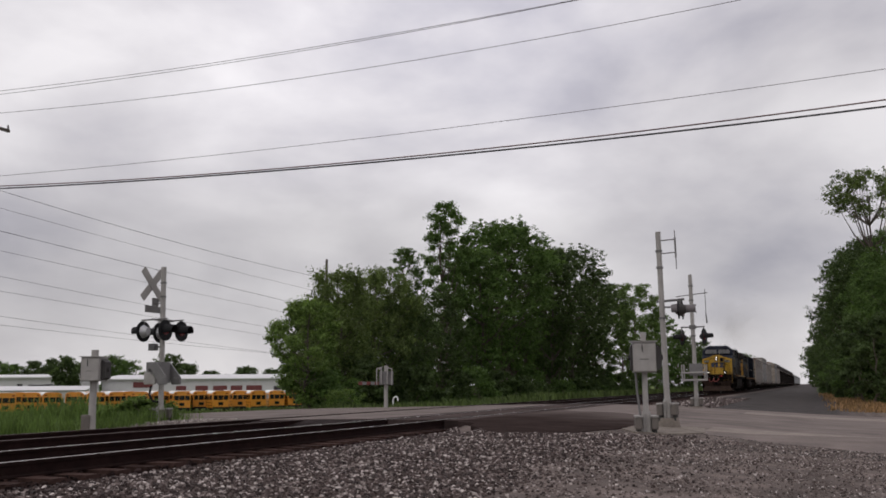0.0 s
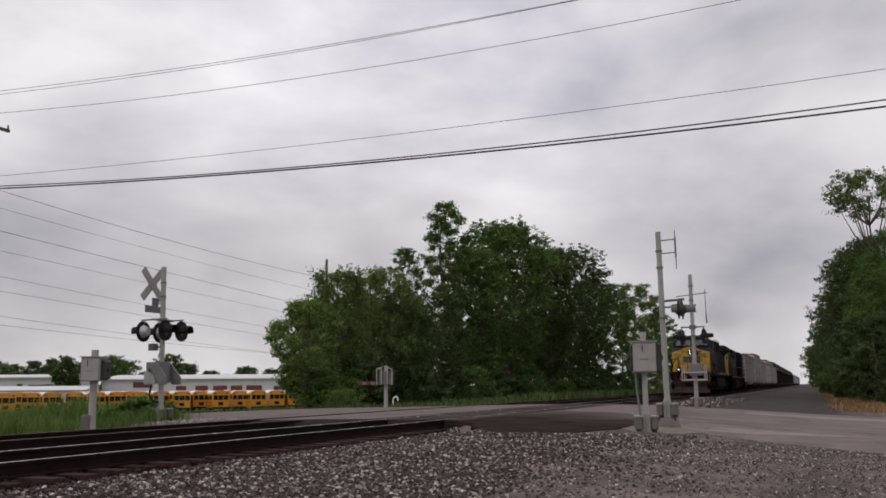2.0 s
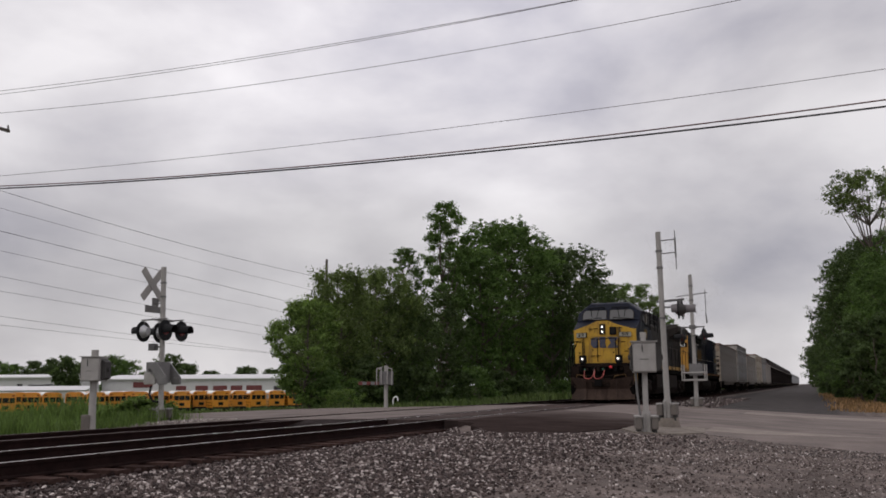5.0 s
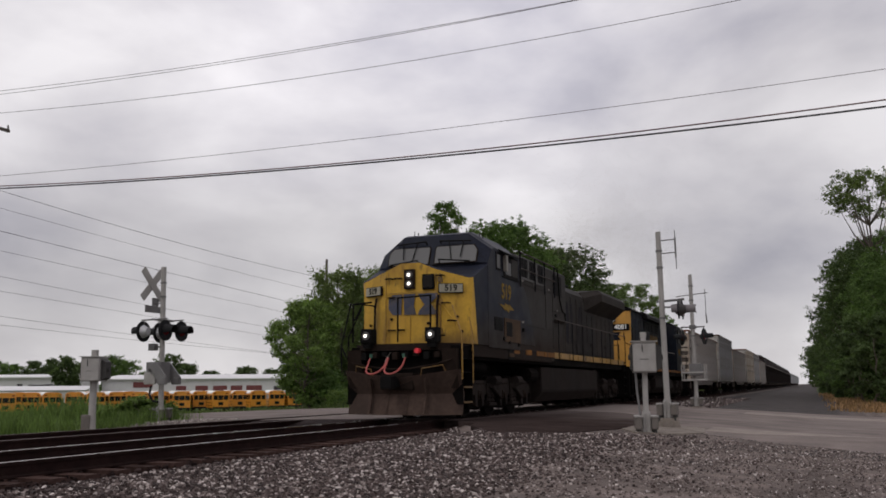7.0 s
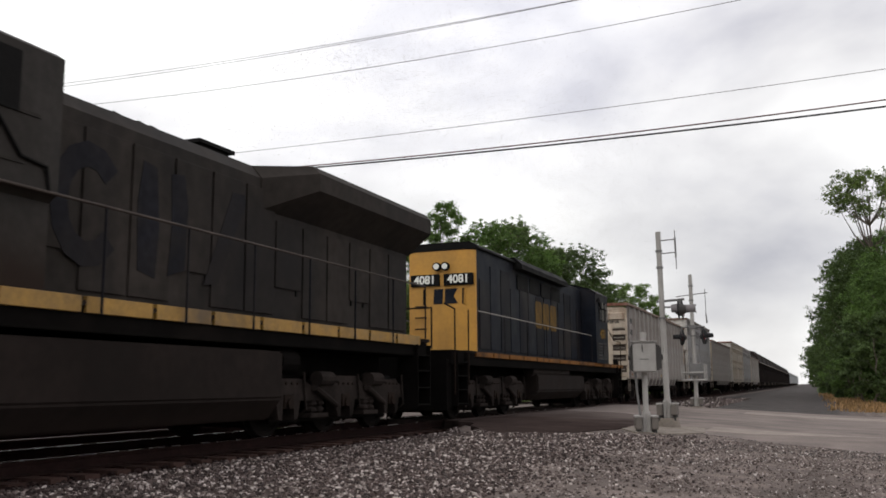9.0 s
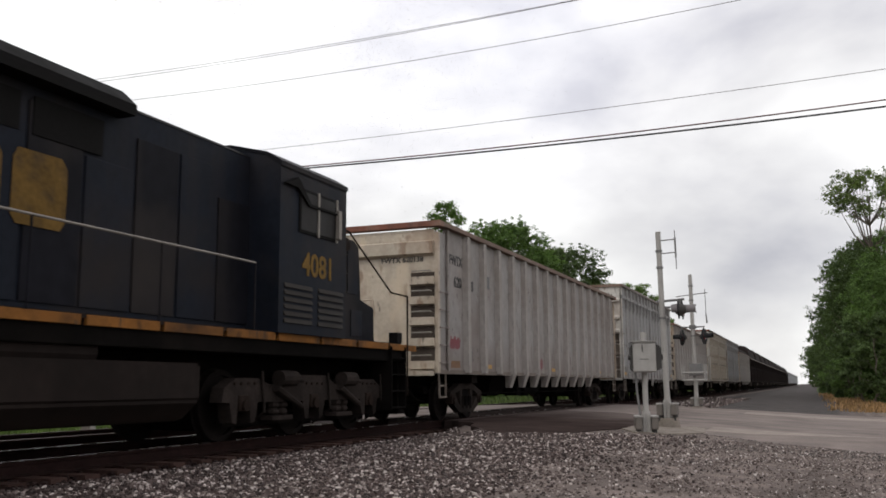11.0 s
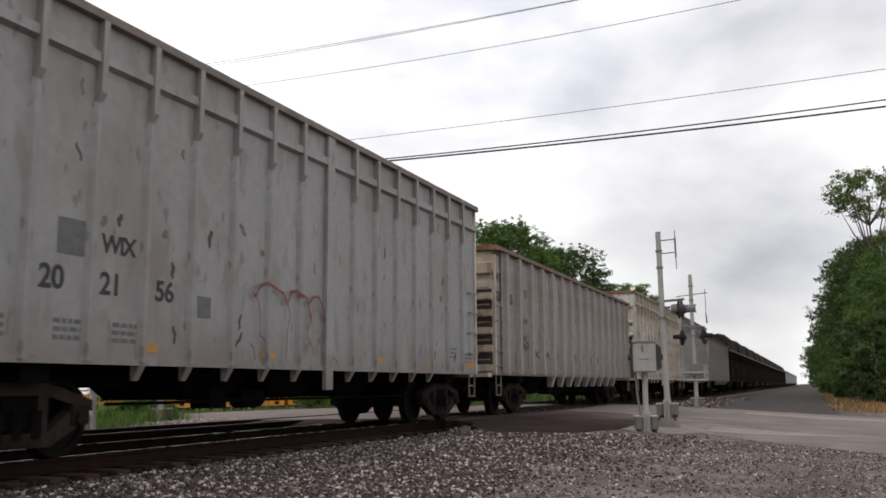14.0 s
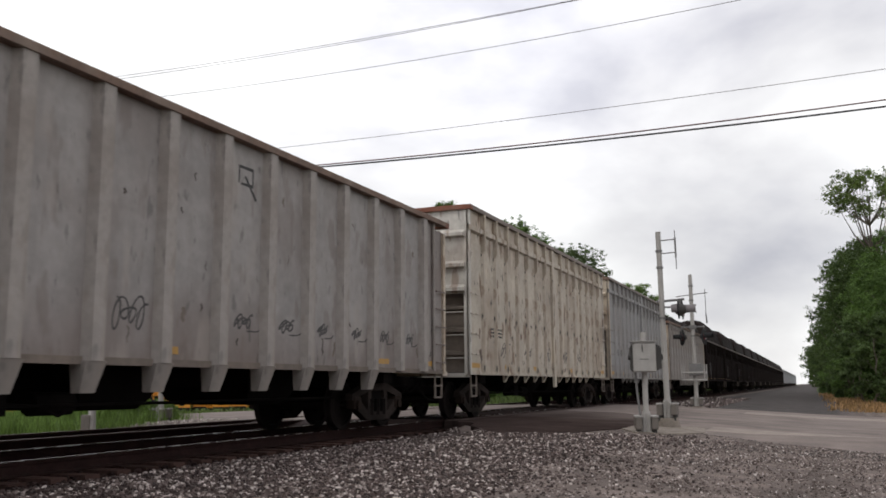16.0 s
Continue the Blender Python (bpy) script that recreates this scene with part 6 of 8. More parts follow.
    for s in (-1, 1):
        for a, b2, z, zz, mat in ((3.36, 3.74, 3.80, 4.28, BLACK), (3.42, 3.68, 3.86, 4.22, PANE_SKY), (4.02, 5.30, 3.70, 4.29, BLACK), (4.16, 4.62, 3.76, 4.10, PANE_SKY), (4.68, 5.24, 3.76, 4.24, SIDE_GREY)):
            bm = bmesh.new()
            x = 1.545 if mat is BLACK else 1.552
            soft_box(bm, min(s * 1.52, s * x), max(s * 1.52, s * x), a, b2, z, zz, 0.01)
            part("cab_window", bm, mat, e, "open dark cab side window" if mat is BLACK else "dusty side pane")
        bm = bmesh.new()
        soft_box(bm, min(s * 1.54, s * 1.64), max(s * 1.54, s * 1.64), 3.95, 4.10, 3.82, 4.25, 0.01)
        part("wind_deflector", bm, PALE_STEEL, e, "pale side wind deflector")
        bm = bmesh.new()
        box(bm, min(s * 1.53, s * 1.56), max(s * 1.53, s * 1.56), 3.9, 5.35, 3.66, 3.69)
        part("arm_rest", bm, BLACK, e)
        bm = bmesh.new()
        prism(bm, [(s * 1.53, 4.34), (s * 1.66, 4.27), (s * 1.66, 4.29), (s * 1.53, 4.38)], 1, 3.6, 5.1)
        part("sunshade", bm, BLACK, e)
        bm = bmesh.new()
        for y in (3.3, 3.55):
            tube(bm, (s * 0.75, y, 4.82), (s * 0.75, y, 4.95), 0.012)
        bar(bm, [(s * 1.1, 3.35, 4.68), (s * 1.1, 3.35, 4.78), (s * 1.1, 3.6, 4.78), (s * 1.1, 3.6, 4.68)], 0.012)
        part("roof_antenna", bm, BLACK, e)
        # nose furniture
        bm = bmesh.new()
        soft_box(bm, -0.305, 0.305, -0.03, 0.03, -0.12, 0.12, 0.02)
        ang = math.degrees(math.atan2(0.36, 0.76)) * s
        board = part("number_board", bm, BROWN, e, "framed white number board")
        board.matrix_basis = pose(s * 1.03, 1.40, 3.14, 0, 0, ang)
        bm = bmesh.new()
        soft_box(bm, -0.285, 0.285, -0.042, -0.028, -0.10, 0.10, 0.005)
        part("face", bm, BOARD, board)
        lettering("519", 0.21, Matrix.Translation((0, -0.046, 0)) @ FRONT, BLACK, board, "numeral")
        bm = bmesh.new()
        soft_box(bm, s * 0.84 - 0.15, s * 0.84 + 0.15, 0.56, 0.86, 1.82, 2.16, 0.03)
        box(bm, s * 0.84 - 0.1, s * 0.84 + 0.1, 0.6, 0.95, 1.7, 1.83)
        housing = part("ditch_light", bm, BLACK, e)
        bm = bmesh.new()
        tube(bm, (s * 0.84, 0.57, 1.99), (s * 0.84, 0.535, 1.99), 0.105, 0.095, n=16)
        part("lamp_rim", bm, SILVER_RIM, housing)
        bm = bmesh.new()
        tube(bm, (s * 0.84, 0.536, 1.99), (s * 0.84, 0.525, 1.99), 0.038, n=14)
        part("lens", bm, LAMP, housing, "lit white ditch light")
    bm = bmesh.new()
    soft_box(bm, -0.14, 0.14, 1.22, 1.30, 3.15, 3.64, 0.015)
    hl = part("headlight", bm, BROWN, e, "twin lit headlights in a dark housing")
    for z in (3.28, 3.50):
        bm = bmesh.new()
        tube(bm, (0.0, 1.225, z), (0.0, 1.20, z), 0.095, 0.09, n=16)
        part("lamp_rim", bm, SILVER_RIM, hl)
        bm = bmesh.new()
        tube(bm, (0.0, 1.205, z), (0.0, 1.19, z), 0.038, n=14)
        part("lens", bm, LAMP, hl)
    bm = bmesh.new()
    soft_box(bm, 0.34, 0.66, 1.235, 1.27, 3.12, 3.50, 0.03)
    nw = part("nose_window", bm, BLACK, e)
    bm = bmesh.new()
    soft_box(bm, 0.375, 0.625, 1.22, 1.24, 3.16, 3.46, 0.02)
    part("pane", bm, PANE_DIM, nw)
    bm = bmesh.new()
    bar(bm, [(-0.20, 1.0, 1.85), (-0.20, 1.0, 2.92), (0.66, 1.0, 2.95), (0.66, 1.0, 1.85)], 0.022)
    part("nose_handrail", bm, BLACK, e, "dark pipe handrail on the nose")
    bm = bmesh.new()
    bar(bm, [(-0.84, 1.05, 1.85), (-0.84, 1.05, 2.75), (-1.2, 1.1, 2.8), (-1.38, 1.0, 2.4)], 0.018)
    part("nose_handrail", bm, BLACK, e)
    bm = bmesh.new()
    bar(bm, [(-1.40, 0.98, 1.85), (-1.40, 0.98, 2.80), (-1.0, 1.2, 2.86)], 0.026)
    part("nose_handrail", bm, BLACK, e)
    bm = bmesh.new()
    bar(bm, [(-1.42, 0.9, 2.82), (-1.52, 0.6, 1.75), (-1.48, 0.55, 1.2)], 0.02)
    bar(bm, [(-1.52, 0.6, 1.75), (-1.3, 0.5, 1.45)], 0.02)
    part("stair_rail", bm, BLACK, e)
    bm = bmesh.new()
    for x, z in ((-0.55, 2.95), (-0.62, 3.42), (-0.38, 3.42), (-0.55, 2.15), (0.72, 2.0), (0.86, 2.78), (0.72, 3.45), (-0.3, 2.15), (1.0, 2.35)):
        bm = bmesh.new()
        bar(bm, [(x, 1.27 + 0.2 * max(abs(x) - 0.66, 0), z), (x, 1.2 + 0.2 * max(abs(x) - 0.66, 0), z), (x + 0.16, 1.2 + 0.2 * max(abs(x) - 0.5, 0), z), (x + 0.16, 1.3 + 0.3 * max(abs(x) - 0.5, 0), z)], 0.016)
        part("grab_iron", bm, BROWN, e)
    bm = bmesh.new()
    box(bm, 0.78, 0.81, 1.285, 1.32, 1.85, 3.5)
    for z in (2.05, 2.75, 3.3):
        box(bm, 0.74, 0.85, 1.265, 1.33, z, z + 0.12)
    part("nose_door_hinge", bm, YELLOW_DIRTY, e)
    bm = bmesh.new()
    bar(bm, [(0.86, 1.3, 2.72), (1.12, 1.36, 2.35), (1.2, 1.42, 2.15)], 0.014)
    part("cable", bm, YELLOW, e)
    # seams and straps of the nose door, rusty pipes beside the lamps
    for x0, x1, z0, z1 in ((-0.645, -0.63, 1.85, 3.50), (0.695, 0.71, 1.85, 3.52), (-0.63, 0.695, 3.055, 3.066), (0.02, 0.032, 1.85, 2.48)):
        bm = bmesh.new()
        box(bm, x0, x1, 1.246, 1.262, z0, z1)
        part("door_seam", bm, YELLOW_DIRTY, e, "grimy seam of the nose door")
    for x, y in ((-0.98, 1.34), (0.74, 1.22)):
        bm = bmesh.new()
        bar(bm, [(x, y, 1.82), (x, y, 2.7), (x + 0.03, y + 0.03, 2.98)], 0.03)
        part("conduit", bm, BROWN, e, "rusty brown pipe on the nose")
    bm = bmesh.new()
    bar(bm, [(-0.34, 0.98, 1.62), (-0.34, 0.84, 1.58), (-0.33, 0.62, 1.40), (-0.34, 0.60, 1.22)], 0.017)
    part("air_hose", bm, PALE_STEEL, e, "pale hanging air hose")
    for x in (-0.76, 0.10):
        bm = bmesh.new()
        tube(bm, (x, 0.70, 1.46), (x, 0.70, 1.56), 0.045, n=8)
        part("hose_valve", bm, VALVE_GREEN, e, "small green hose valve")
    bm = bmesh.new()
    for x, z in ((-1.16, 2.30), (1.16, 2.45), (1.26, 2.10), (-0.48, 2.42), (0.5, 2.30)):
        tube(bm, (x, 1.27 + 0.47 * max(abs(x) - 0.66, 0), z), (x, 1.22 + 0.47 * max(abs(x) - 0.66, 0), z), 0.035, n=8)
    part("door_latch", bm, BROWN, e)
    # emblem as plain shapes
    art = [[(-0.62, -0.10), (-0.62, 0.16), (-0.50, 0.26), (-0.26, 0.27), (-0.28, -0.24), (-0.50, -0.24)],
           [(-0.20, -0.24), (-0.22, 0.27), (0.10, 0.27), (0.06, -0.02), (0.12, -0.24)],
           [(0.16, 0.27), (0.68, 0.27), (0.68, 0.19), (0.50, 0.02), (0.64, -0.16), (0.66, -0.25), (0.17, -0.25), (0.19, -0.16), (0.34, 0.0), (0.22, 0.16)]]
    for shape in art:
        flat(shape, Matrix.Translation((0.06, 1.254, 2.76)) @ FRONT, LOGO_BLUE, e, "emblem_shape", "faded blue emblem on the nose")
    # machinery block behind the cab
    bm = bmesh.new()
    prism(bm, [(-1.50, 1.55), (1.50, 1.55), (1.50, 4.42), (1.38, 4.50), (-1.38, 4.50), (-1.50, 4.42)], 1, 5.15, 9.20)
    prism(bm, [(-1.38, 1.76), (1.38, 1.76), (1.38, 2.80), (1.498, 2.88), (1.498, 4.42), (1.378, 4.498), (-1.378, 4.498), (-1.498, 4.42), (-1.498, 2.88), (-1.38, 2.80)], 1, 9.20, 10.80)
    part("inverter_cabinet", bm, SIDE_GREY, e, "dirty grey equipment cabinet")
    for s in (-1, 1):
        def slab(a, b2, z, zz, x0, x1, mat, name, label="", r=0.008, parent=None):
            bm = bmesh.new()
            soft_box(bm, min(s * x0, s * x1), max(s * x0, s * x1), a, b2, z, zz, r)
            return part(name, bm, mat, parent or e, label)
        bm = bmesh.new()
        prism(bm, [(5.16, 1.95), (7.0, 1.95), (6.74, 2.52), (6.16, 3.42), (5.9, 3.58), (5.16, 3.62)], 0, min(s * 1.499, s * 1.508), max(s * 1.499, s * 1.508))
        part("blue_panel", bm, SIDE_BLUE, e)
        for y, y2 in ((5.60, 6.30), (6.48, 7.16), (7.36, 8.0)):
            fr = slab(y - 0.12, y2 + 0.10, 3.80, 4.45, 1.495, 1.522, INTAKE_FRAME, "intake_frame", "pale grey intake frame")
            slab(y, y2, 3.87, 4.41, 1.50, 1.526, BLACK, "air_intake", "dark air intake opening", parent=fr)
            for k in range(2):
                q = y + (y2 - y) * (k + 1) / 3
                slab(q - 0.015, q + 0.015, 3.87, 4.41, 1.524, 1.536, BLUE_SOOT, "slat", r=0.003, parent=fr)
        slab(9.2, 10.2, 3.66, 4.32, 1.49, 1.516, BLACK, "air_intake")
        for a, b2, z, zz in ((5.2, 10.5, 3.66, 3.70), (5.9, 9.1, 2.50, 2.53), (9.3, 10.3, 3.12, 3.15), (8.25, 8.28, 2.5, 3.66), (9.08, 9.11, 1.95, 3.66)):
            slab(a, b2, z, zz, 1.495, 1.512, GREY_BAND, "panel_seam", r=0.003)
        # crew door, tool doors and steps below the cab
        slab(4.0, 5.42, 1.95, 2.58, 1.525, 1.552, TAN, "access_door", "tan grimy access door")
        slab(4.13, 4.64, 2.10, 2.48, 1.54, 1.558, BLACK, "door_window")
        # Black plates on the side stand in for the shade inside recesses.
        slab(3.2, 3.85, 2.22, 2.56, 1.525, 1.545, BLACK, "dark_recess")
        slab(4.42, 4.94, 1.48, 1.82, 1.47, 1.512, BLACK, "step_recess")
        slab(4.46, 4.90, 1.56, 1.66, 1.50, 1.53, TAN, "tread")
        for y, z in ((3.9, 1.98), (4.35, 1.9), (5.2, 1.86), (5.7, 2.3), (9.3, 2.95)):
            slab(y, y + 0.12, z, z + 0.09, 1.50, 1.56, BLACK, "latch")
        for y, y2 in ((4.92, 5.40), (6.05, 6.60), (7.15, 7.98), (8.02, 8.56), (8.60, 9.18)):
            slab(y, y2, 1.66, 1.80, 1.495, 1.516, SILL_ORANGE, "sill_stripe", "grimy yellow sill stripe", 0.004)
        for y, z, w in ((5.75, 3.74, 0.16), (7.0, 3.74, 0.14), (8.6, 3.74, 0.14), (9.55, 3.15, 0.1), (5.7, 2.55, 0.2)):
            slab(y, y + w, z, z + 0.05, 1.50, 1.513, PALE_STEEL, "data_plate", r=0.002)
        handrail(e, s * 1.56, [5.45, 6.95, 8.0, 9.15], 3.55, 4.54, RAIL_GRIME, 0.024)
        bm = bmesh.new()
        bar(bm, [(s * 1.56, 9.15, 4.54), (s * 1.56, 9.55, 4.50), (s * 1.55, 9.7, 4.2), (s * 1.52, 9.9, 3.6), (s * 1.52, 10.25, 3.2), (s * 1.52, 10.6, 3.15), (s * 1.51, 10.66, 2.9)], 0.02)
        part("cable", bm, BLACK, e)
        bm = bmesh.new()
        tube(bm, (s * 1.57, 5.44, 4.08), (s * 1.57, 9.2, 4.08), 0.016)
        part("handrail", bm, RAIL_GRIME, e)
        if s > 0:
            lettering("519", 0.56, Matrix.Translation((1.535, 4.22, 3.26)) @ SIDE, NUM_WORN, e, "numeral", "faded yellow painted number")
            flat([(-0.62, 0.05), (-0.15, 0.02), (-0.17, 0.10), (0.22, 0.04), (0.2, 0.1), (0.66, -0.05), (0.2, -0.06), (0.22, -0.14), (-0.12, -0.06), (-0.1, -0.12)], Matrix.Translation((1.532, 4.24, 2.88)) @ SIDE, NUM_WORN, e, "arrow_mark", "faded yellow arrow mark")
    # engine hood
    bm = bmesh.new()
    prism(bm, [(-1.0, 1.76), (1.0, 1.76), (1.0, 4.12), (0.82, 4.34), (-0.82, 4.34), (-1.0, 4.12)], 1, 10.81, 21.2)
    part("engine_hood", bm, HOOD, e, "dusty brown-grey engine hood")
    for s in (-1, 1):
        k = 0
        y = 10.8
        while y < 20.6:
            w = 0.86
            bm = bmesh.new()
            soft_box(bm, min(s * 0.99, s * 1.03), max(s * 0.99, s * 1.03), y, y + w - 0.06, 1.95 if k % 3 else 2.4, 3.95 if y < 15.4 else 3.5, 0.012)
            part("hood_door", bm, HOOD, e)
            k += 1
            y += w
        if s > 0:
            ring = [(0.62 * math.cos(a), 0.78 * math.sin(a)) for a in (math.radians(40 + 28 * k) for k in range(11))]
            shapes = [ring + [(0.34 * math.cos(a), 0.46 * math.sin(a)) for a in (math.radians(320 - 28 * k) for k in range(11))],
                      [(0.9, -0.7), (1.25, -0.78), (1.3, -0.1), (1.22, 0.72), (0.95, 0.76), (0.86, 0.2)], [(1.5, -0.72), (1.86, -0.6), (1.9, 0.3), (1.8, 0.74), (1.52, 0.7), (1.56, 0.0)],
                      [(2.3, -0.75), (2.62, -0.72), (3.3, 0.6), (3.25, 0.74), (2.95, 0.72)]]
            for k, shape in enumerate(shapes):
                flat(shape, Matrix.Translation((1.0312 + 0.0004 * k, 11.75, 3.0)) @ SIDE, GHOST, e, "emblem_shape", "dark blue ghost of a worn-off emblem")
        y = 8.95
        while y < 20.6:
            bm = bmesh.new()
            soft_box(bm, min(s * 1.40, s * 1.47), max(s * 1.40, s * 1.47), y, y + 1.12, 1.64, 1.83, 0.01)
            part("sill_stripe", bm, YELLOW_DIRTY, e, "grimy yellow sill stripe")
            y += 1.2
        bm = bmesh.new()
        box(bm, min(s * 1.0, s * 1.46), max(s * 1.0, s * 1.46), 8.9, 21.4, 1.72, 1.78)
        box(bm, min(s * 1.44, s * 1.50), max(s * 1.44, s * 1.50), 1.7, 8.9, 1.5, 1.78)
        part("walkway", bm, BROWN, e)
        handrail(e, s * 1.53, [9.66, 11.52, 13.05, 14.6, 16.2, 17.8, 19.4, 21.0], 1.62, 2.88, RAIL_GRIME, 0.019, 9.2)
        # radiator wing
        bm = bmesh.new()
        rear = [(s * 1.0, 3.62), (s * 1.52, 4.06), (s * 1.52, 4.36), (s * 1.38, 4.50), (0.0, 4.50), (0.0, 3.62)]
        loft(bm, [[(s * 1.0, 15.5, 3.6), (s * 1.02, 15.5, 4.06), (s * 1.02, 15.5, 4.12), (s * 0.84, 15.5, 4.34), (0, 15.5, 4.34), (0, 15.5, 3.6)], [(x, 16.5, z) for x, z in rear], [(x, 21.35, z) for x, z in rear]])
        part("radiator_wing", bm, HOOD, e, "dusty overhanging radiator wing")
        bm = bmesh.new()
        for k in range(9):
            box(bm, min(s * 1.0, s * 1.02), max(s * 1.0, s * 1.02), 16.6 + 0.5 * k, 16.65 + 0.5 * k, 2.3, 3.5)
        part("grille", bm, BLACK, e)
    bm = bmesh.new()
    soft_box(bm, -0.36, 0.36, 14.75, 15.5, 4.3, 4.60, 0.03)
    box(bm, -0.42, 0.42, 14.66, 15.6, 4.58, 4.64)
    part("exhaust", bm, BLACK, e, "sooty exhaust stack on the roof")
    for y in (12.75, 13.25, 13.5):
        bm = bmesh.new()
        tube(bm, (0.5, y - 0.1, 4.38), (0.5, y + 0.1, 4.38), 0.11, 0.09, 12)
        part("roof_fitting", bm, GREY_BAND, e)
    fuel_tank(e, 7.75, 15.55, 0.30, 1.34)
    for a, b2, z, r in ((6.9, 7.7, 1.1, 0.22), (2.0, 3.2, 1.25, 0.14), (15.7, 16.2, 1.2, 0.2)):
        bm = bmesh.new()
        tube(bm, (1.18, a, z), (1.18, b2, z), r, n=12)
        part("air_reservoir", bm, UNDER, e)
    for y in (4.75, 18.0):
        truck(e, y, (-1.93, 0.0, 1.93), 0.53, True, W_LOCO, "engine")
    coupler(e, 22.06, -1, BLACK)
    MOVING.append((e, y0))


def second_engine(y0):
    e = base("locomotive", pose(0, y0, 0), "dark blue diesel locomotive running yellow hood end first", "locomotive", "engines of the freight train")
    bm = bmesh.new()
    soft_box(bm, -1.42, 1.42, 0.75, 20.45, 1.28, 1.62, 0.02)
    box(bm, -0.5, 0.5, 1.2, 20.0, 0.9, 1.3)
    box(bm, -1.35, 1.35, 0.6, 0.9, 0.25, 1.4)
    box(bm, -1.35, 1.35, 20.3, 20.6, 0.25, 1.4)
    part("underframe", bm, UNDER, e)
    for s in (-1, 1):
        steps(e, 0.95, s, (0.4, 0.72, 1.04, 1.36))
        steps(e, 19.75, s, (0.4, 0.72, 1.04, 1.36))
        for run, r in (([(s * 1.48, 0.8, 0.6), (s * 1.48, 0.8, 2.55), (s * 1.2, 0.85, 2.7)], 0.02),
                       ([(s * 1.48, 1.7, 0.8), (s * 1.48, 1.7, 2.6)], 0.02),
                       ([(s * 0.2, 0.8, 1.65), (s * 0.2, 0.8, 2.6), (s * 0.9, 0.8, 2.6), (s * 0.9, 0.8, 1.65)], 0.02),
                       ([(s * 1.48, 20.5, 0.6), (s * 1.48, 20.5, 2.6), (s * 1.3, 20.1, 2.65), (s * 0.98, 18.9, 3.72), (s * 0.98, 18.0, 3.80)], 0.017)):
            bm = bmesh.new()
            bar(bm, run, r)
            part("end_rail", bm, BROWN, e)
    # long hood
    bm = bmesh.new()
    prism(bm, [(-0.96, 1.62), (0.96, 1.62), (0.96, 4.40), (-0.96, 4.40)], 1, 3.79, 15.7)
    part("long_hood", bm, BLUE, e, "dark blue long hood")
    bm = bmesh.new()
    prism(bm, [(-1.04, 4.40), (1.04, 4.40), (1.04, 4.45), (0.8, 4.60), (-0.8, 4.60), (-1.04, 4.45)], 1, 3.70, 7.2)
    prism(bm, [(-1.24, 4.22), (1.24, 4.22), (1.24, 4.36), (1.0, 4.58), (-1.0, 4.58), (-1.24, 4.36)], 1, 7.0, 12.6)
    prism(bm, [(-0.97, 4.39), (0.97, 4.39), (0.8, 4.5), (-0.8, 4.5)], 1, 12.6, 15.9)
    part("hood_roof", bm, BLACK, e, "black overhanging hood roof")
    bm = bmesh.new()
    prism(bm, [(-0.955, 1.66), (-0.955, 4.36), (-0.7, 4.39), (0.7, 4.39), (0.955, 4.36), (0.955, 1.66)], 1, 3.72, 3.79)
    part("hood_end", bm, ORANGE, e, "yellow hood end")
    for x in (-0.48, 0.48):
        bm = bmesh.new()
        soft_box(bm, x - 0.42, x + 0.42, 3.66, 3.73, 3.44, 3.76, 0.03)
        nb = part("number_board", bm, BLACK, e, "black number board")
        lettering("4081", 0.31, Matrix.Translation((x, 3.655, 3.60)) @ FRONT, WHITE, nb, "numeral")
    for x in (-0.13, 0.11):
        bm = bmesh.new()
        tube(bm, (x, 3.72, 3.96), (x, 3.62, 3.96), 0.115, n=14)
        h = part("headlight", bm, BLACK, e)
        bm = bmesh.new()
        tube(bm, (x, 3.62, 3.96), (x, 3.605, 3.96), 0.08, n=14)
        part("lens", bm, WHITE, h, "unlit headlight lens")
    art = [[(-0.42, -0.2), (-0.40, 0.2), (-0.14, 0.2), (-0.16, -0.2)], [(-0.10, -0.2), (-0.08, 0.2), (0.28, 0.2), (0.16, 0.0), (0.28, -0.2)]]
    for shape in art:
        flat([(x + 0.12, y) for x, y in shape], Matrix.Translation((0.05, 3.712, 3.16)) @ FRONT, BLUE, e, "emblem_shape", "dark blue emblem on the hood end")
    for x in (-0.5, 0.62):
        bm = bmesh.new()
        bar(bm, [(x, 3.72, 3.34), (x, 3.64, 3.34), (x, 3.64, 2.95), (x, 3.72, 2.95)], 0.016)
        part("grab_iron", bm, BROWN, e)
    for z in (2.0, 2.3, 2.6, 2.9):
        bm = bmesh.new()
        bar(bm, [(-0.75, 3.72, z), (-0.75, 3.65, z), (-0.45, 3.65, z), (-0.45, 3.72, z)], 0.014)
        part("grab_iron", bm, BROWN, e)
    for s in (-1, 1):
        y, k = 3.95, 0
        while y < 15.4:
            bm = bmesh.new()
            soft_box(bm, min(s * 0.95, s * 0.985), max(s * 0.95, s * 0.985), y, y + 0.84, 1.75, 4.05 if k % 3 else 3.6, 0.01)
            part("hood_door", bm, BLUE if k % 2 else BLUE_SOOT, e)
            y, k = y + 0.9, k + 1
        for y in (7.3, 8.6, 9.9, 11.2):
            bm = bmesh.new()
            box(bm, min(s * 0.98, s * 1.0), max(s * 0.98, s * 1.0), y, y + 1.1, 3.65, 4.1)
            part("grille", bm, BLACK, e)
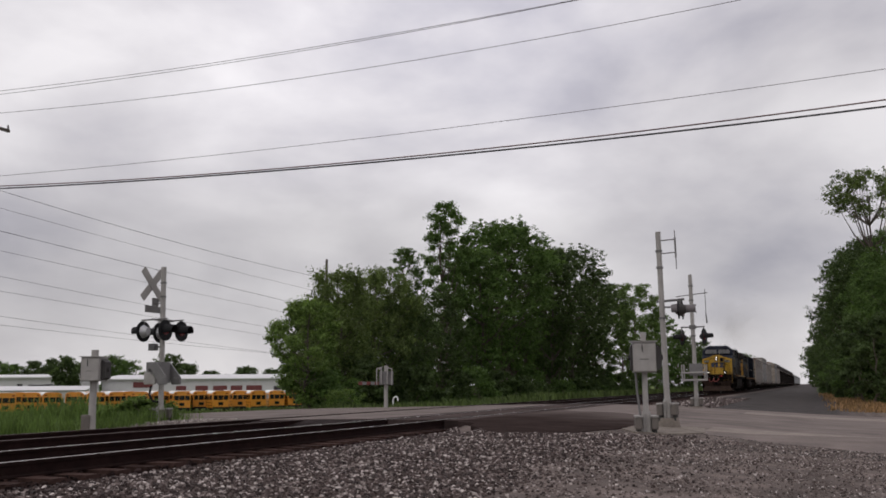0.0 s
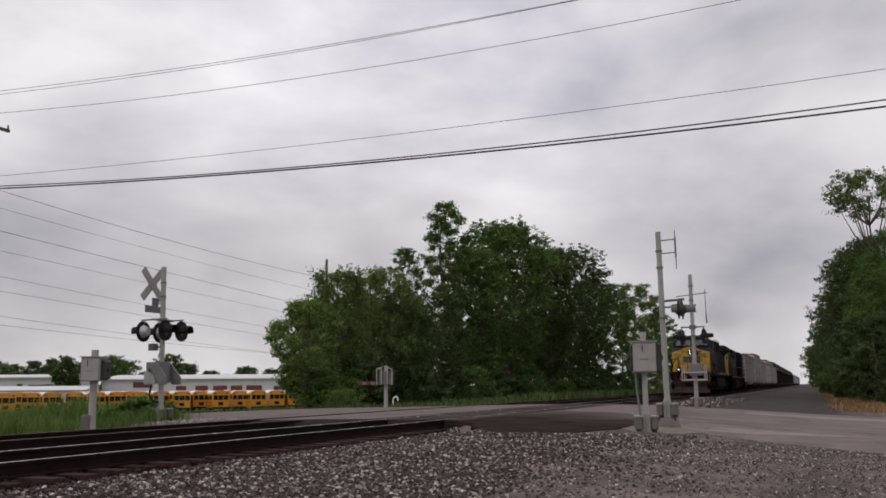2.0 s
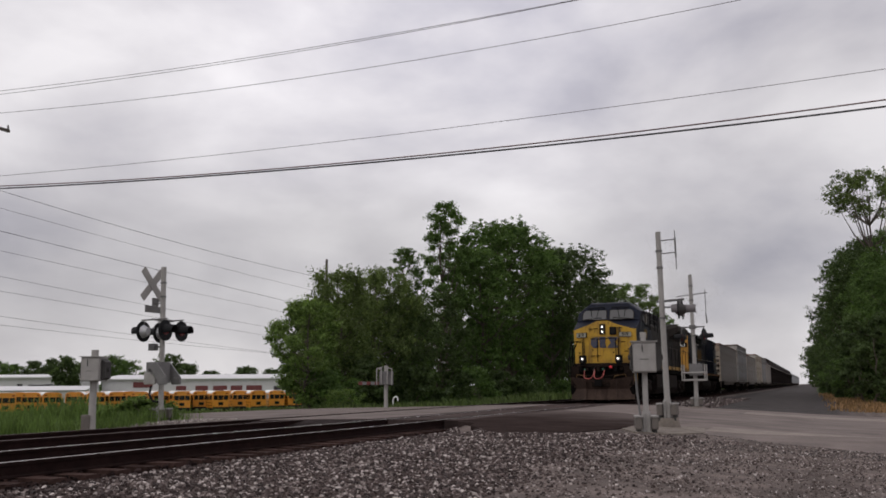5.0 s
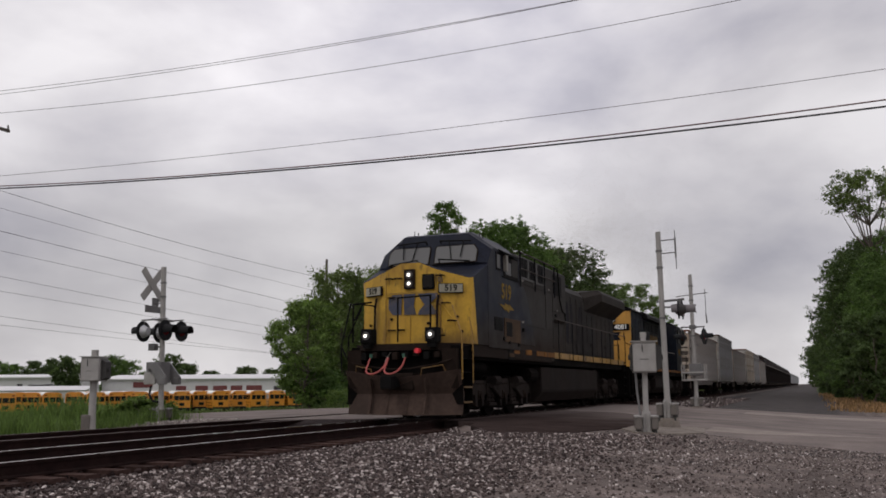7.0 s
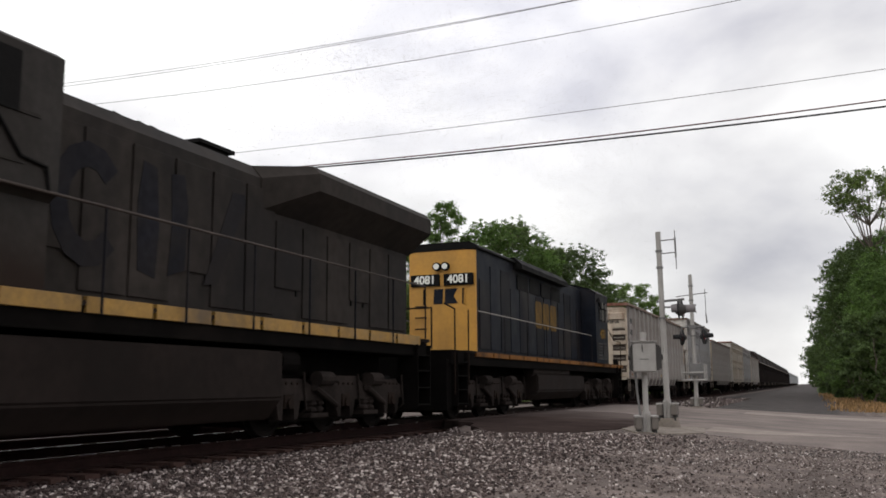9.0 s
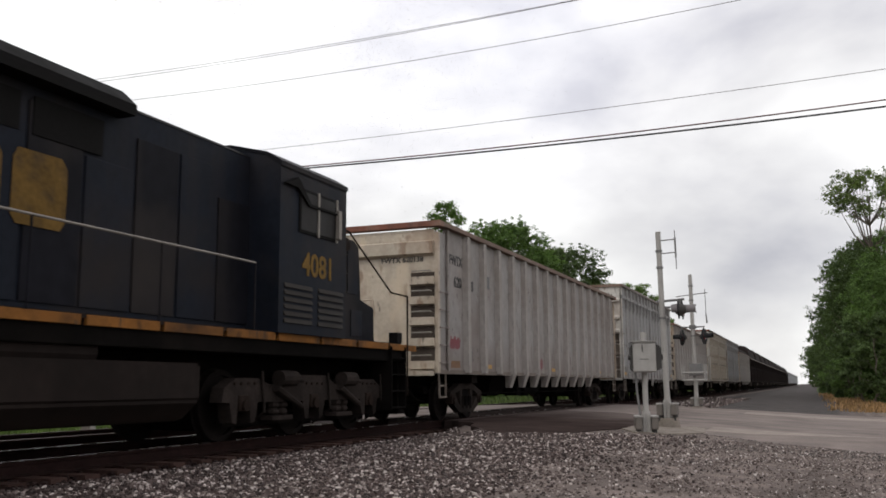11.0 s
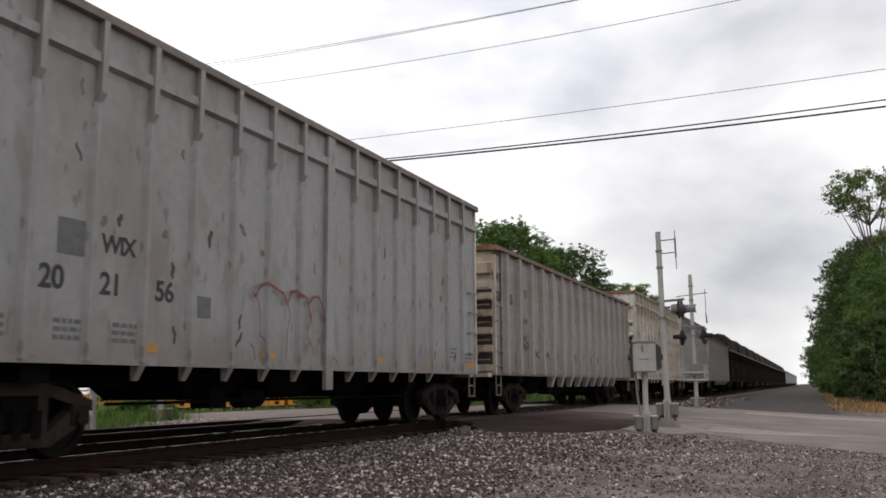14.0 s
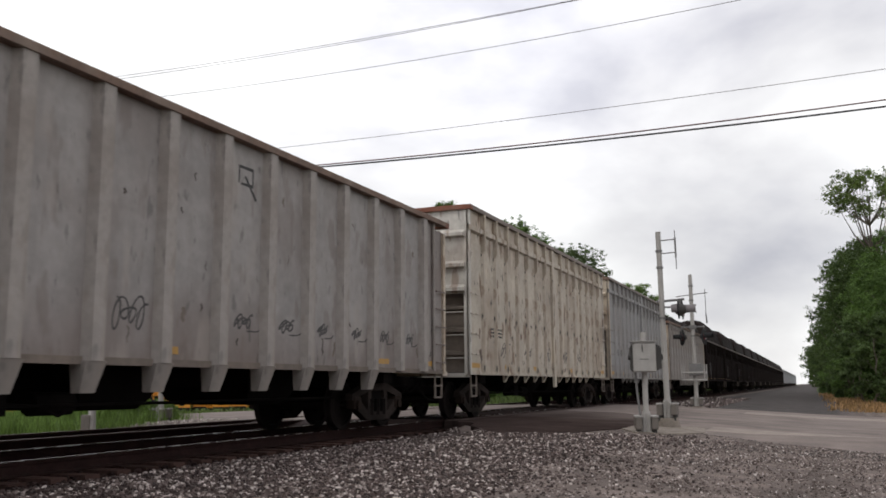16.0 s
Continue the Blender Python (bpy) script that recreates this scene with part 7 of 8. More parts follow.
        if s > 0:
            for y, w in ((9.2, 0.72), (10.05, 0.75), (10.95, 0.8)):
                flat([(0.08, 0), (w * 0.9, 0), (w, 0.12), (w, 0.74), (w * 0.88, 0.86), (0.06, 0.86), (0, 0.74), (0, 0.1)], Matrix.Translation((0.992, y, 2.6)) @ SIDE, EMBLEM, e, "emblem_shape", "grimy yellow emblem on the hood side")
        y = 2.3
        while y < 20.0:
            bm = bmesh.new()
            soft_box(bm, min(s * 1.40, s * 1.47), max(s * 1.40, s * 1.47), y, y + 1.25, 1.50, 1.62, 0.01)
            part("sill_stripe", bm, SILL_ORANGE, e, "grimy yellow sill stripe")
            y += 1.34
        bm = bmesh.new()
        box(bm, min(s * 0.96, s * 1.46), max(s * 0.96, s * 1.46), 1.6, 20.2, 1.58, 1.63)
        part("walkway", bm, BROWN, e)
        handrail(e, s * 1.48, [2.4, 4.5, 6.6, 8.7, 10.8, 12.9, 15.0], 1.62, 2.62, PALE_STEEL, 0.016)
    # cab, short nose
    bm = bmesh.new()
    prism(bm, [(-1.54, 1.62), (1.54, 1.62), (1.54, 4.26), (1.30, 4.42), (0.6, 4.60), (-0.6, 4.60), (-1.30, 4.42), (-1.54, 4.26)], 1, 15.55, 17.72)
    part("cab", bm, BLUE, e, "dark blue crew cab")
    bm = bmesh.new()
    prism(bm, [(-1.56, 4.22), (-1.56, 4.30), (-1.30, 4.46), (-0.6, 4.64), (0.6, 4.64), (1.30, 4.46), (1.56, 4.30), (1.56, 4.22), (1.30, 4.41), (0.6, 4.59), (-0.6, 4.59), (-1.30, 4.41)], 1, 15.53, 17.74)
    part("cab_roof", bm, BLUE_SOOT, e)
    for s in (-1, 1):
        bm = bmesh.new()
        soft_box(bm, min(s * 1.53, s * 1.56), max(s * 1.53, s * 1.56), 16.1, 17.35, 3.25, 3.98, 0.02)
        w = part("cab_window", bm, BLACK, e, "side window with pale frame")
        for a, b2 in ((16.15, 16.65), (16.75, 17.28)):
            bm = bmesh.new()
            box(bm, min(s * 1.56, s * 1.566), max(s * 1.56, s * 1.566), a, b2, 3.3, 3.93)
            part("pane", bm, PANE_DIM, w)
        for y in (16.7, 17.33):
            bm = bmesh.new()
            box(bm, min(s * 1.555, s * 1.58), max(s * 1.555, s * 1.58), y - 0.025, y + 0.025, 3.24, 3.99)
            part("window_bar", bm, PALE_STEEL, w)
        bm = bmesh.new()
        soft_box(bm, min(s * 1.57, s * 1.63), max(s * 1.57, s * 1.63), 17.3, 17.4, 3.3, 3.8, 0.01)
        part("wind_deflector", bm, PALE_STEEL, e, "pale wind deflector")
        bm = bmesh.new()
        prism(bm, [(15.6, 3.95), (16.0, 4.12), (16.4, 3.75), (17.5, 3.75), (17.5, 3.72), (16.35, 3.7), (16.0, 3.95)], 0, min(s * 1.545, s * 1.6), max(s * 1.545, s * 1.6))
        part("sunshade", bm, BLACK, e)
        if s > 0:
            lettering("4081", 0.52, Matrix.Translation((1.546, 16.75, 2.74)) @ SIDE, NUM_DIM, e, "numeral", "grimy yellow painted number")
        for a in (15.7, 16.75):
            for k in range(6):
                bm = bmesh.new()
                z = 1.78 + 0.11 * k
                prism(bm, [(s * 1.538, z), (s * 1.57, z), (s * 1.545, z + 0.07), (s * 1.538, z + 0.07)], 1, a, a + 0.85)
                part("louvre", bm, GREY_BAND, e)
    bm = bmesh.new()
    prism(bm, [(17.72, 1.62), (17.72, 3.60), (19.22, 3.60), (19.40, 3.50), (19.44, 2.44), (20.06, 2.36), (20.10, 1.62)], 0, -0.94, 0.94)
    bmesh.ops.bevel(bm, geom=bm.edges[:], offset=0.03, segments=2, affect="EDGES")
    part("short_nose", bm, BLUE_SOOT, e, "sooty dark short nose")
    for z in (2.55, 2.9, 3.25):
        bm = bmesh.new()
        bar(bm, [(0.95, 18.35, z), (1.02, 18.35, z), (1.02, 18.75, z), (0.95, 18.75, z)], 0.013)
        part("grab_iron", bm, GREY_BAND, e)
    for y0b, y1b, z0b, z1b in ((17.85, 18.25, 2.5, 3.45), (18.9, 19.3, 2.55, 3.4), (18.3, 18.82, 1.75, 2.3), (19.05, 19.5, 1.75, 2.25)):
        bm = bmesh.new()
        soft_box(bm, 0.938, 0.956, y0b, y1b, z0b, z1b, 0.006)
        part("access_door", bm, BLUE, e)
    bm = bmesh.new()
    tube(bm, (0.95, 18.55, 3.42), (1.12, 18.55, 3.42), 0.10, 0.13, 14)
    part("bell", bm, BROWN, e, "small brown bell on the nose side")
    bm = bmesh.new()
    soft_box(bm, 1.2, 1.4, 20.2, 20.42, 1.64, 1.86, 0.02)
    part("control_box", bm, BLACK, e)
    bm = bmesh.new()
    prism(bm, [(-1.40, 1.12), (-1.40, 0.62), (-1.1, 0.35), (1.1, 0.35), (1.40, 0.62), (1.40, 1.12)], 1, 7.9, 13.9)
    bmesh.ops.bevel(bm, geom=bm.edges[:], offset=0.04, segments=2, affect="EDGES")
    part("fuel_tank", bm, TANK, e, "dusty black fuel tank")
    bm = bmesh.new()
    tube(bm, (1.2, 7.6, 1.22), (1.2, 12.0, 1.22), 0.16, n=12)
    part("air_reservoir", bm, TANK, e)
    for y in (4.4, 17.2):
        truck(e, y, (-2.05, 0.0, 2.05), 0.53, True, W_LOCO, "engine")
    coupler(e, 0.0, 1, BLACK)
    coupler(e, 21.19, -1, BLACK)
    MOVING.append((e, y0))

# freight cars
GREY_A = paint("weathered_grey_car_paint", (0.226, 0.209, 0.203), 0.6, 0, 0.2, 1.0, streak=0.52, dirt=0.72, dirt_color=(0.122, 0.092, 0.079), scuff=0.45, dent=0.05, rise=(0.75, 1.95, (0.120, 0.088, 0.076)))
GREY_POST = paint("weathered_grey_post_paint", (0.236, 0.212, 0.198), 0.6, 0, 0.18, 1.6, streak=0.4, dirt=0.5, dirt_color=(0.145, 0.112, 0.09), scuff=0.3)
GREY_B = paint("pale_grey_car_paint", (0.238, 0.232, 0.234), 0.6, 0, 0.16, 1.0, streak=0.45, dirt=0.5, dirt_color=(0.15, 0.122, 0.104), scuff=0.42, dent=0.04, rise=(0.75, 1.6, (0.150, 0.126, 0.112)))
CHORD_GREY = paint("grimy_brown_grey_chord", (0.155, 0.128, 0.112), 0.8, 0, 0.3, 3.0, dirt=0.6, dirt_color=(0.21, 0.19, 0.175))
END_WHITE = paint("chipped_white_end_paint", (0.44, 0.415, 0.385), 0.6, 0, 0.18, 1.4, streak=0.4, dirt=0.7, dirt_color=(0.16, 0.10, 0.065), scuff=0.6)
CREAM = paint("rust_stained_cream_paint", (0.38, 0.335, 0.28), 0.6, 0, 0.2, 1.3, streak=0.4, dirt=0.6, dirt_color=(0.15, 0.095, 0.06), scuff=0.95, dent=0.04)
END_CREAM = paint("chipped_cream_end_paint", (0.42, 0.355, 0.285), 0.6, 0, 0.2, 1.6, streak=0.45, dirt=0.8, dirt_color=(0.17, 0.10, 0.06), scuff=0.7)
RUSTY = paint("rusty_top_chord", (0.13, 0.085, 0.065), 0.85, 0, 0.3, 3.0, dirt=0.6, dirt_color=(0.22, 0.18, 0.15))
COAL = paint("sooty_black_car_paint", (0.0155, 0.0115, 0.0108), 0.8, 0, 0.35, 1.2, dirt=0.5, dirt_color=(0.030, 0.0225, 0.020), gloss=0.05)
RUST_RED = paint("flaking_rust_red", (0.15, 0.055, 0.035), 0.85, 0, 0.35, 3.0, dirt=0.6, dirt_color=(0.24, 0.19, 0.15))
SLOPE = paint("dusty_slope_sheet", (0.13, 0.105, 0.088), 0.8, 0, 0.25, 1.5, streak=0.4, dirt=0.5, dirt_color=(0.07, 0.052, 0.042))
FAR_GREY = paint("faded_light_grey_car_paint", (0.30, 0.30, 0.31), 0.6, 0, 0.15, 1.0, dirt=0.3, dirt_color=(0.15, 0.13, 0.12))
MARK = paint("black_stencil_paint", (0.02, 0.02, 0.02), 0.7, 0, 0.3, 8.0)
MARK_GREY = paint("faded_stencil_paint", (0.10, 0.10, 0.10), 0.7, 0, 0.3, 8.0)
REFLECT = paint("yellow_reflector_strip", (0.33, 0.18, 0.035), 0.5, 0, 0.2, 6.0)
STREAK = paint("faint_brown_run_off", (0.150, 0.128, 0.116), 0.8, 0, 0.3, 3.0, dirt=0.6, dirt_color=(0.105, 0.083, 0.072))
SCRAPE = paint("dark_paint_scrape", (0.060, 0.048, 0.042), 0.8, 0, 0.3, 6.0)
RECESS_SHADE = paint("painted_ladder_shade", (0.055, 0.043, 0.036), 0.9, 0, 0.3, 3.0, gloss=0.1)
RUST_PATCH = paint("orange_brown_rust_patch", (0.16, 0.085, 0.045), 0.85, 0, 0.35, 4.0, dirt=0.6, dirt_color=(0.09, 0.055, 0.035))
SPRAY_RED = paint("red_spray_paint", (0.15, 0.032, 0.04), 0.7, 0, 0.2, 6.0)
SPRAY_PLUM = paint("plum_spray_paint", (0.14, 0.055, 0.075), 0.7, 0, 0.3, 6.0)
SPRAY_DARK = paint("grey_spray_paint", (0.034, 0.031, 0.031), 0.7, 0, 0.3, 6.0)


def brush(pts, r, material, parent, name, x, label):
    """A painted line on a side sheet, along pts (y, z), as one ribbon."""
    ps = [Vector(p) for p in pts]
    bm = bmesh.new()
    rows = []
    for k, p in enumerate(ps):
        u = ps[min(k + 1, len(ps) - 1)] - ps[max(k - 1, 0)]
        n = Vector((-u.y, u.x)).normalized() * r * (0.75 + 0.5 * abs(math.sin(k * 0.7)))
        rows.append([bm.verts.new((x, q.x, q.y)) for q in (p + n, p - n)])
    for a, b in zip(rows, rows[1:]):
        bm.faces.new((a[0], a[1], b[1], b[0]))
    return part(name, bm, material, parent, label)


def scrawl(y, z, w, h, rnd, loops=0):
    """A looping line like spray-can writing, with no letters in it."""
    loops = loops or max(3, round(w / 0.16))
    f, g = rnd.uniform(0, 6), rnd.uniform(0.6, 0.95)
    n = loops * 14
    pts = []
    for k in range(n + 1):
        t = k / n
        a = t * loops * math.tau
        tall = 0.62 + 0.38 * math.sin(2.3 * t * loops + f)
        pts.append((y + w * t + g * w / loops * math.sin(a + 0.6), z + h * (0.5 + 0.5 * tall * math.cos(a + 0.25 * math.sin(3 * t + f)))))
    return pts


def car_underside(c, length, axle_y, material, hoppers, z_bottom=0.52, half=0.6):
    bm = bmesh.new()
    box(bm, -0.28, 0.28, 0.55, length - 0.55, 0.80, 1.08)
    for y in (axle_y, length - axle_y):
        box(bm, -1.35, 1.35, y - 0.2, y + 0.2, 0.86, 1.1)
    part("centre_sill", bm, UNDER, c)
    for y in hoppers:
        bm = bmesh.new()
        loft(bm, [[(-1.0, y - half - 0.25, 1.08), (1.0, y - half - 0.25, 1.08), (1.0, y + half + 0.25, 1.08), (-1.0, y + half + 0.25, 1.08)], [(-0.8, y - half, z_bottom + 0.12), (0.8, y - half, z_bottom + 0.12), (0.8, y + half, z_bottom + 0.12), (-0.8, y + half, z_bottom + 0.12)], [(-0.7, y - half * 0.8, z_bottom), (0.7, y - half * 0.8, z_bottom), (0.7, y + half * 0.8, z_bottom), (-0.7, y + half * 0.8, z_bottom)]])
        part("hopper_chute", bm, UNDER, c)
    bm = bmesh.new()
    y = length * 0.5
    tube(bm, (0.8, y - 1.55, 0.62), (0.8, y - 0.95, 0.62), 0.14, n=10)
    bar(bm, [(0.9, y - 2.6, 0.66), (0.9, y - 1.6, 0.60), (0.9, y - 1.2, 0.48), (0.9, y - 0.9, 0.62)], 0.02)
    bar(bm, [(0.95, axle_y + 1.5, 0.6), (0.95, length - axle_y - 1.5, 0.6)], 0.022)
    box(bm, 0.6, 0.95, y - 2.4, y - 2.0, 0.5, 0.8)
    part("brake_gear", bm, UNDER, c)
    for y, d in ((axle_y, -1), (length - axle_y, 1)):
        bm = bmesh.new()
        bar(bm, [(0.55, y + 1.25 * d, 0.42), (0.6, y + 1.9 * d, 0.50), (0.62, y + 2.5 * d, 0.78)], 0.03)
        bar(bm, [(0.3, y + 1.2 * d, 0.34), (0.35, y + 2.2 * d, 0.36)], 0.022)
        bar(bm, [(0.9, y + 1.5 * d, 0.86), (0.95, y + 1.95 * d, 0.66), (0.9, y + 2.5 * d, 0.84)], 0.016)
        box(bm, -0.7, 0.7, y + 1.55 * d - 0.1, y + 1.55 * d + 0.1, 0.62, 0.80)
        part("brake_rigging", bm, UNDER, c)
    coupler(c, 0.0, 1, UNDER)
    coupler(c, length, -1, UNDER)


def corner_ladder(c, y, s, z0, z1, x, material, n=5, dirn=1):
    bm = bmesh.new()
    bar(bm, [(s * x, y, 0), (s * (x + 0.07), y, 0), (s * (x + 0.07), y + 0.5 * dirn, 0), (s * x, y + 0.5 * dirn, 0)], 0.012)
    me = mesh_of("rung", bm, material)
    for k in range(n):
        share("rung", me, c, pose(0, 0, z0 + (z1 - z0) * k / (n - 1)))
    bm = bmesh.new()
    bar(bm, [(s * x, y + 0.06 * dirn, 1.08), (s * x, y + 0.1 * dirn, 0.55), (s * x, y + 0.46 * dirn, 0.55), (s * x, y + 0.46 * dirn, 1.08)], 0.02)
    bar(bm, [(s * x, y + 0.1 * dirn, 0.8), (s * x, y + 0.46 * dirn, 0.8)], 0.02)
    part("stirrup_step", bm, SLOPE, c)


def gondola(y0, length, paint_side, paint_end, label, rolls=True, n=16, first=1.60, gap=1.187):
    """Long open-top hopper: stout outside posts, rusty top chord, teeth below the sill."""
    c = base("hopper_car", pose(0, y0, 0), label, "railway car", "cars of the freight train")
    a, b = 0.95, length - 0.95
    for s in (-1, 1):
        bm = bmesh.new()
        box(bm, min(s * 1.40, s * 1.44), max(s * 1.40, s * 1.44), a + 0.52, b - 0.52, 1.10, 4.36)
        part("side_sheet", bm, paint_side, c)
        bm = bmesh.new()
        box(bm, min(s * 1.39, s * 1.47), max(s * 1.39, s * 1.47), a, b, 1.06, 1.15)
        part("side_sill", bm, SLOPE, c, "grimy brown side sill")
        bm = bmesh.new()
        soft_box(bm, min(s * 1.36, s * 1.58), max(s * 1.36, s * 1.58), a - 0.05, b + 0.05, 4.34, 4.45, 0.015)
        part("top_chord", bm, RUSTY, c, "rusty brown top chord")
        bm = bmesh.new()
        w0, w1 = 0.16, 0.10
        loft(bm, [[(s * 1.44, -w0, 1.10), (s * 1.555, -w1, 1.10), (s * 1.555, w1, 1.10), (s * 1.44, w0, 1.10)], [(s * 1.44, -w0, 4.345), (s * 1.555, -w1, 4.345), (s * 1.555, w1, 4.345), (s * 1.44, w0, 4.345)]])
        post = mesh_of("side_post", bm, GREY_POST)
        bm = bmesh.new()
        loft(bm, [[(s * 1.30, -0.12, 0.74), (s * 1.42, -0.12, 0.74), (s * 1.42, 0.12, 0.74), (s * 1.30, 0.12, 0.74)], [(s * 1.30, -0.16, 1.098), (s * 1.54, -0.16, 1.098), (s * 1.54, 0.16, 1.098), (s * 1.30, 0.16, 1.098)]])
        tooth = mesh_of("post_foot", bm, GREY_POST)
        for k in range(n):
            y = first + gap * k
            if y < a + 0.75 or y > b - 0.75:
                continue
            share("side_post", post, c, pose(0, y, 0))
            if 4 <= k <= n - 4:
                share("post_foot", tooth, c, pose(0, y, 0))
        for y, d in ((a + 0.02, 1), (b - 0.02, -1)):
            bm = bmesh.new()
            box(bm, min(s * 1.40, s * 1.445), max(s * 1.40, s * 1.445), min(y, y + 0.5 * d), max(y, y + 0.5 * d), 1.152, 4.22)
            part("corner_sheet", bm, paint_side, c)
            bm = bmesh.new()
            tube(bm, (s * 1.475, y + 0.6 * d, 1.12), (s * 1.475, y + 0.6 * d, 4.34), 0.04, n=8)
            part("corner_rod", bm, GREY_POST, c)
            corner_ladder(c, y + 0.03 * d, s, 1.3, 2.85, 1.45, paint_side, 5, d)
    for y, d in ((a, 1), (b, -1)):
        bm = bmesh.new()
        box(bm, -1.395, 1.395, min(y, y + 0.04 * d), max(y, y + 0.04 * d), 1.10, 4.27)
        part("end_sheet", bm, paint_end, c, "chipped cream end sheet")
        bm = bmesh.new()
        soft_box(bm, -1.58, 1.58, min(y - 0.08 * d, y + 0.14 * d), max(y - 0.08 * d, y + 0.14 * d), 4.32, 4.45, 0.015)
        part("top_chord", bm, RUST_RED, c, "flaking rusty end chord")
        bm = bmesh.new()
        prism(bm, [(min(y, y - 0.11 * d) if d > 0 else y + 0.11, 3.72), (y, 3.66), (y, 4.02), (y - 0.11 * d, 3.98)], 0, -1.4, 1.4)
        part("end_rib", bm, paint_end, c)
        for s in (-1, 1):
            # Flat dark sheet: the shade between the treads is put into its colour.
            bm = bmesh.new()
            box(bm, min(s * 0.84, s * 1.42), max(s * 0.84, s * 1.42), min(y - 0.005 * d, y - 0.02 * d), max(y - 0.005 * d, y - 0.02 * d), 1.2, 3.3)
            part("ladder_recess", bm, RECESS_SHADE, c, "dark sheet for the shade behind the end ladder")
            for k, z in enumerate((3.30, 2.86, 2.40, 1.94, 1.44)):
                bm = bmesh.new()
                prism(bm, [(y - 0.02 * d, z - 0.30), (y - 0.10 * d, z - 0.27), (y - 0.10 * d, z - 0.10), (y - 0.02 * d, z - 0.13)], 0, min(s * 0.84, s * 1.42), max(s * 0.84, s * 1.42))
                part("ladder_tread", bm, paint_end, c)
                bm = bmesh.new()
                bar(bm, [(s * 0.92, y - 0.05 * d, z + 0.02), (s * 0.92, y - 0.15 * d, z + 0.02), (s * 1.35, y - 0.15 * d, z + 0.02), (s * 1.35, y - 0.05 * d, z + 0.02)], 0.012)
                part("rung", bm, PALE_STEEL, c)
            bm = bmesh.new()
            soft_box(bm, min(s * 1.40, s * 1.50), max(s * 1.40, s * 1.50), min(y - 0.02 * d, y + 0.10 * d), max(y - 0.02 * d, y + 0.10 * d), 1.08, 4.20, 0.012)
            part("corner_post", bm, paint_end, c)
        bm = bmesh.new()
        box(bm, -1.4, 1.4, min(y - 0.02 * d, y - 0.35 * d), max(y - 0.02 * d, y - 0.35 * d), 1.02, 1.12)
        box(bm, 0.0, 0.06, min(y - 0.30 * d, y - 0.36 * d), max(y - 0.30 * d, y - 0.36 * d), 1.1, 2.7)
        box(bm, -0.75, -0.69, min(y - 0.30 * d, y - 0.36 * d), max(y - 0.30 * d, y - 0.36 * d), 1.1, 2.7)
        bar(bm, [(-0.72, y - 0.33 * d, 2.7), (0.03, y - 0.33 * d, 2.7)], 0.02)
        part("end_platform", bm, paint_end, c)
    bm = bmesh.new()
    box(bm, -1.40, 1.40, a + 0.05, b - 0.05, 1.12, 1.2)
    part("floor_plate", bm, UNDER, c)
    car_underside(c, length, 3.62, paint_side, (length * 0.5 - 3.9, length * 0.5 - 0.15, length * 0.5 + 3.4), 0.52, 0.62)
    for y in (3.62, length - 3.62):
        truck(c, y, (-0.89, 0.89), 0.457, rolls, W_CAR, "car")
    for y in (4.45, length * 0.5, length - 4.0, length - 1.8):
        bm = bmesh.new()
        box(bm, 1.441, 1.447, y - 0.22, y + 0.22, 1.22, 1.32)
        part("reflector", bm, REFLECT, c, "yellow reflector strip")
    return c


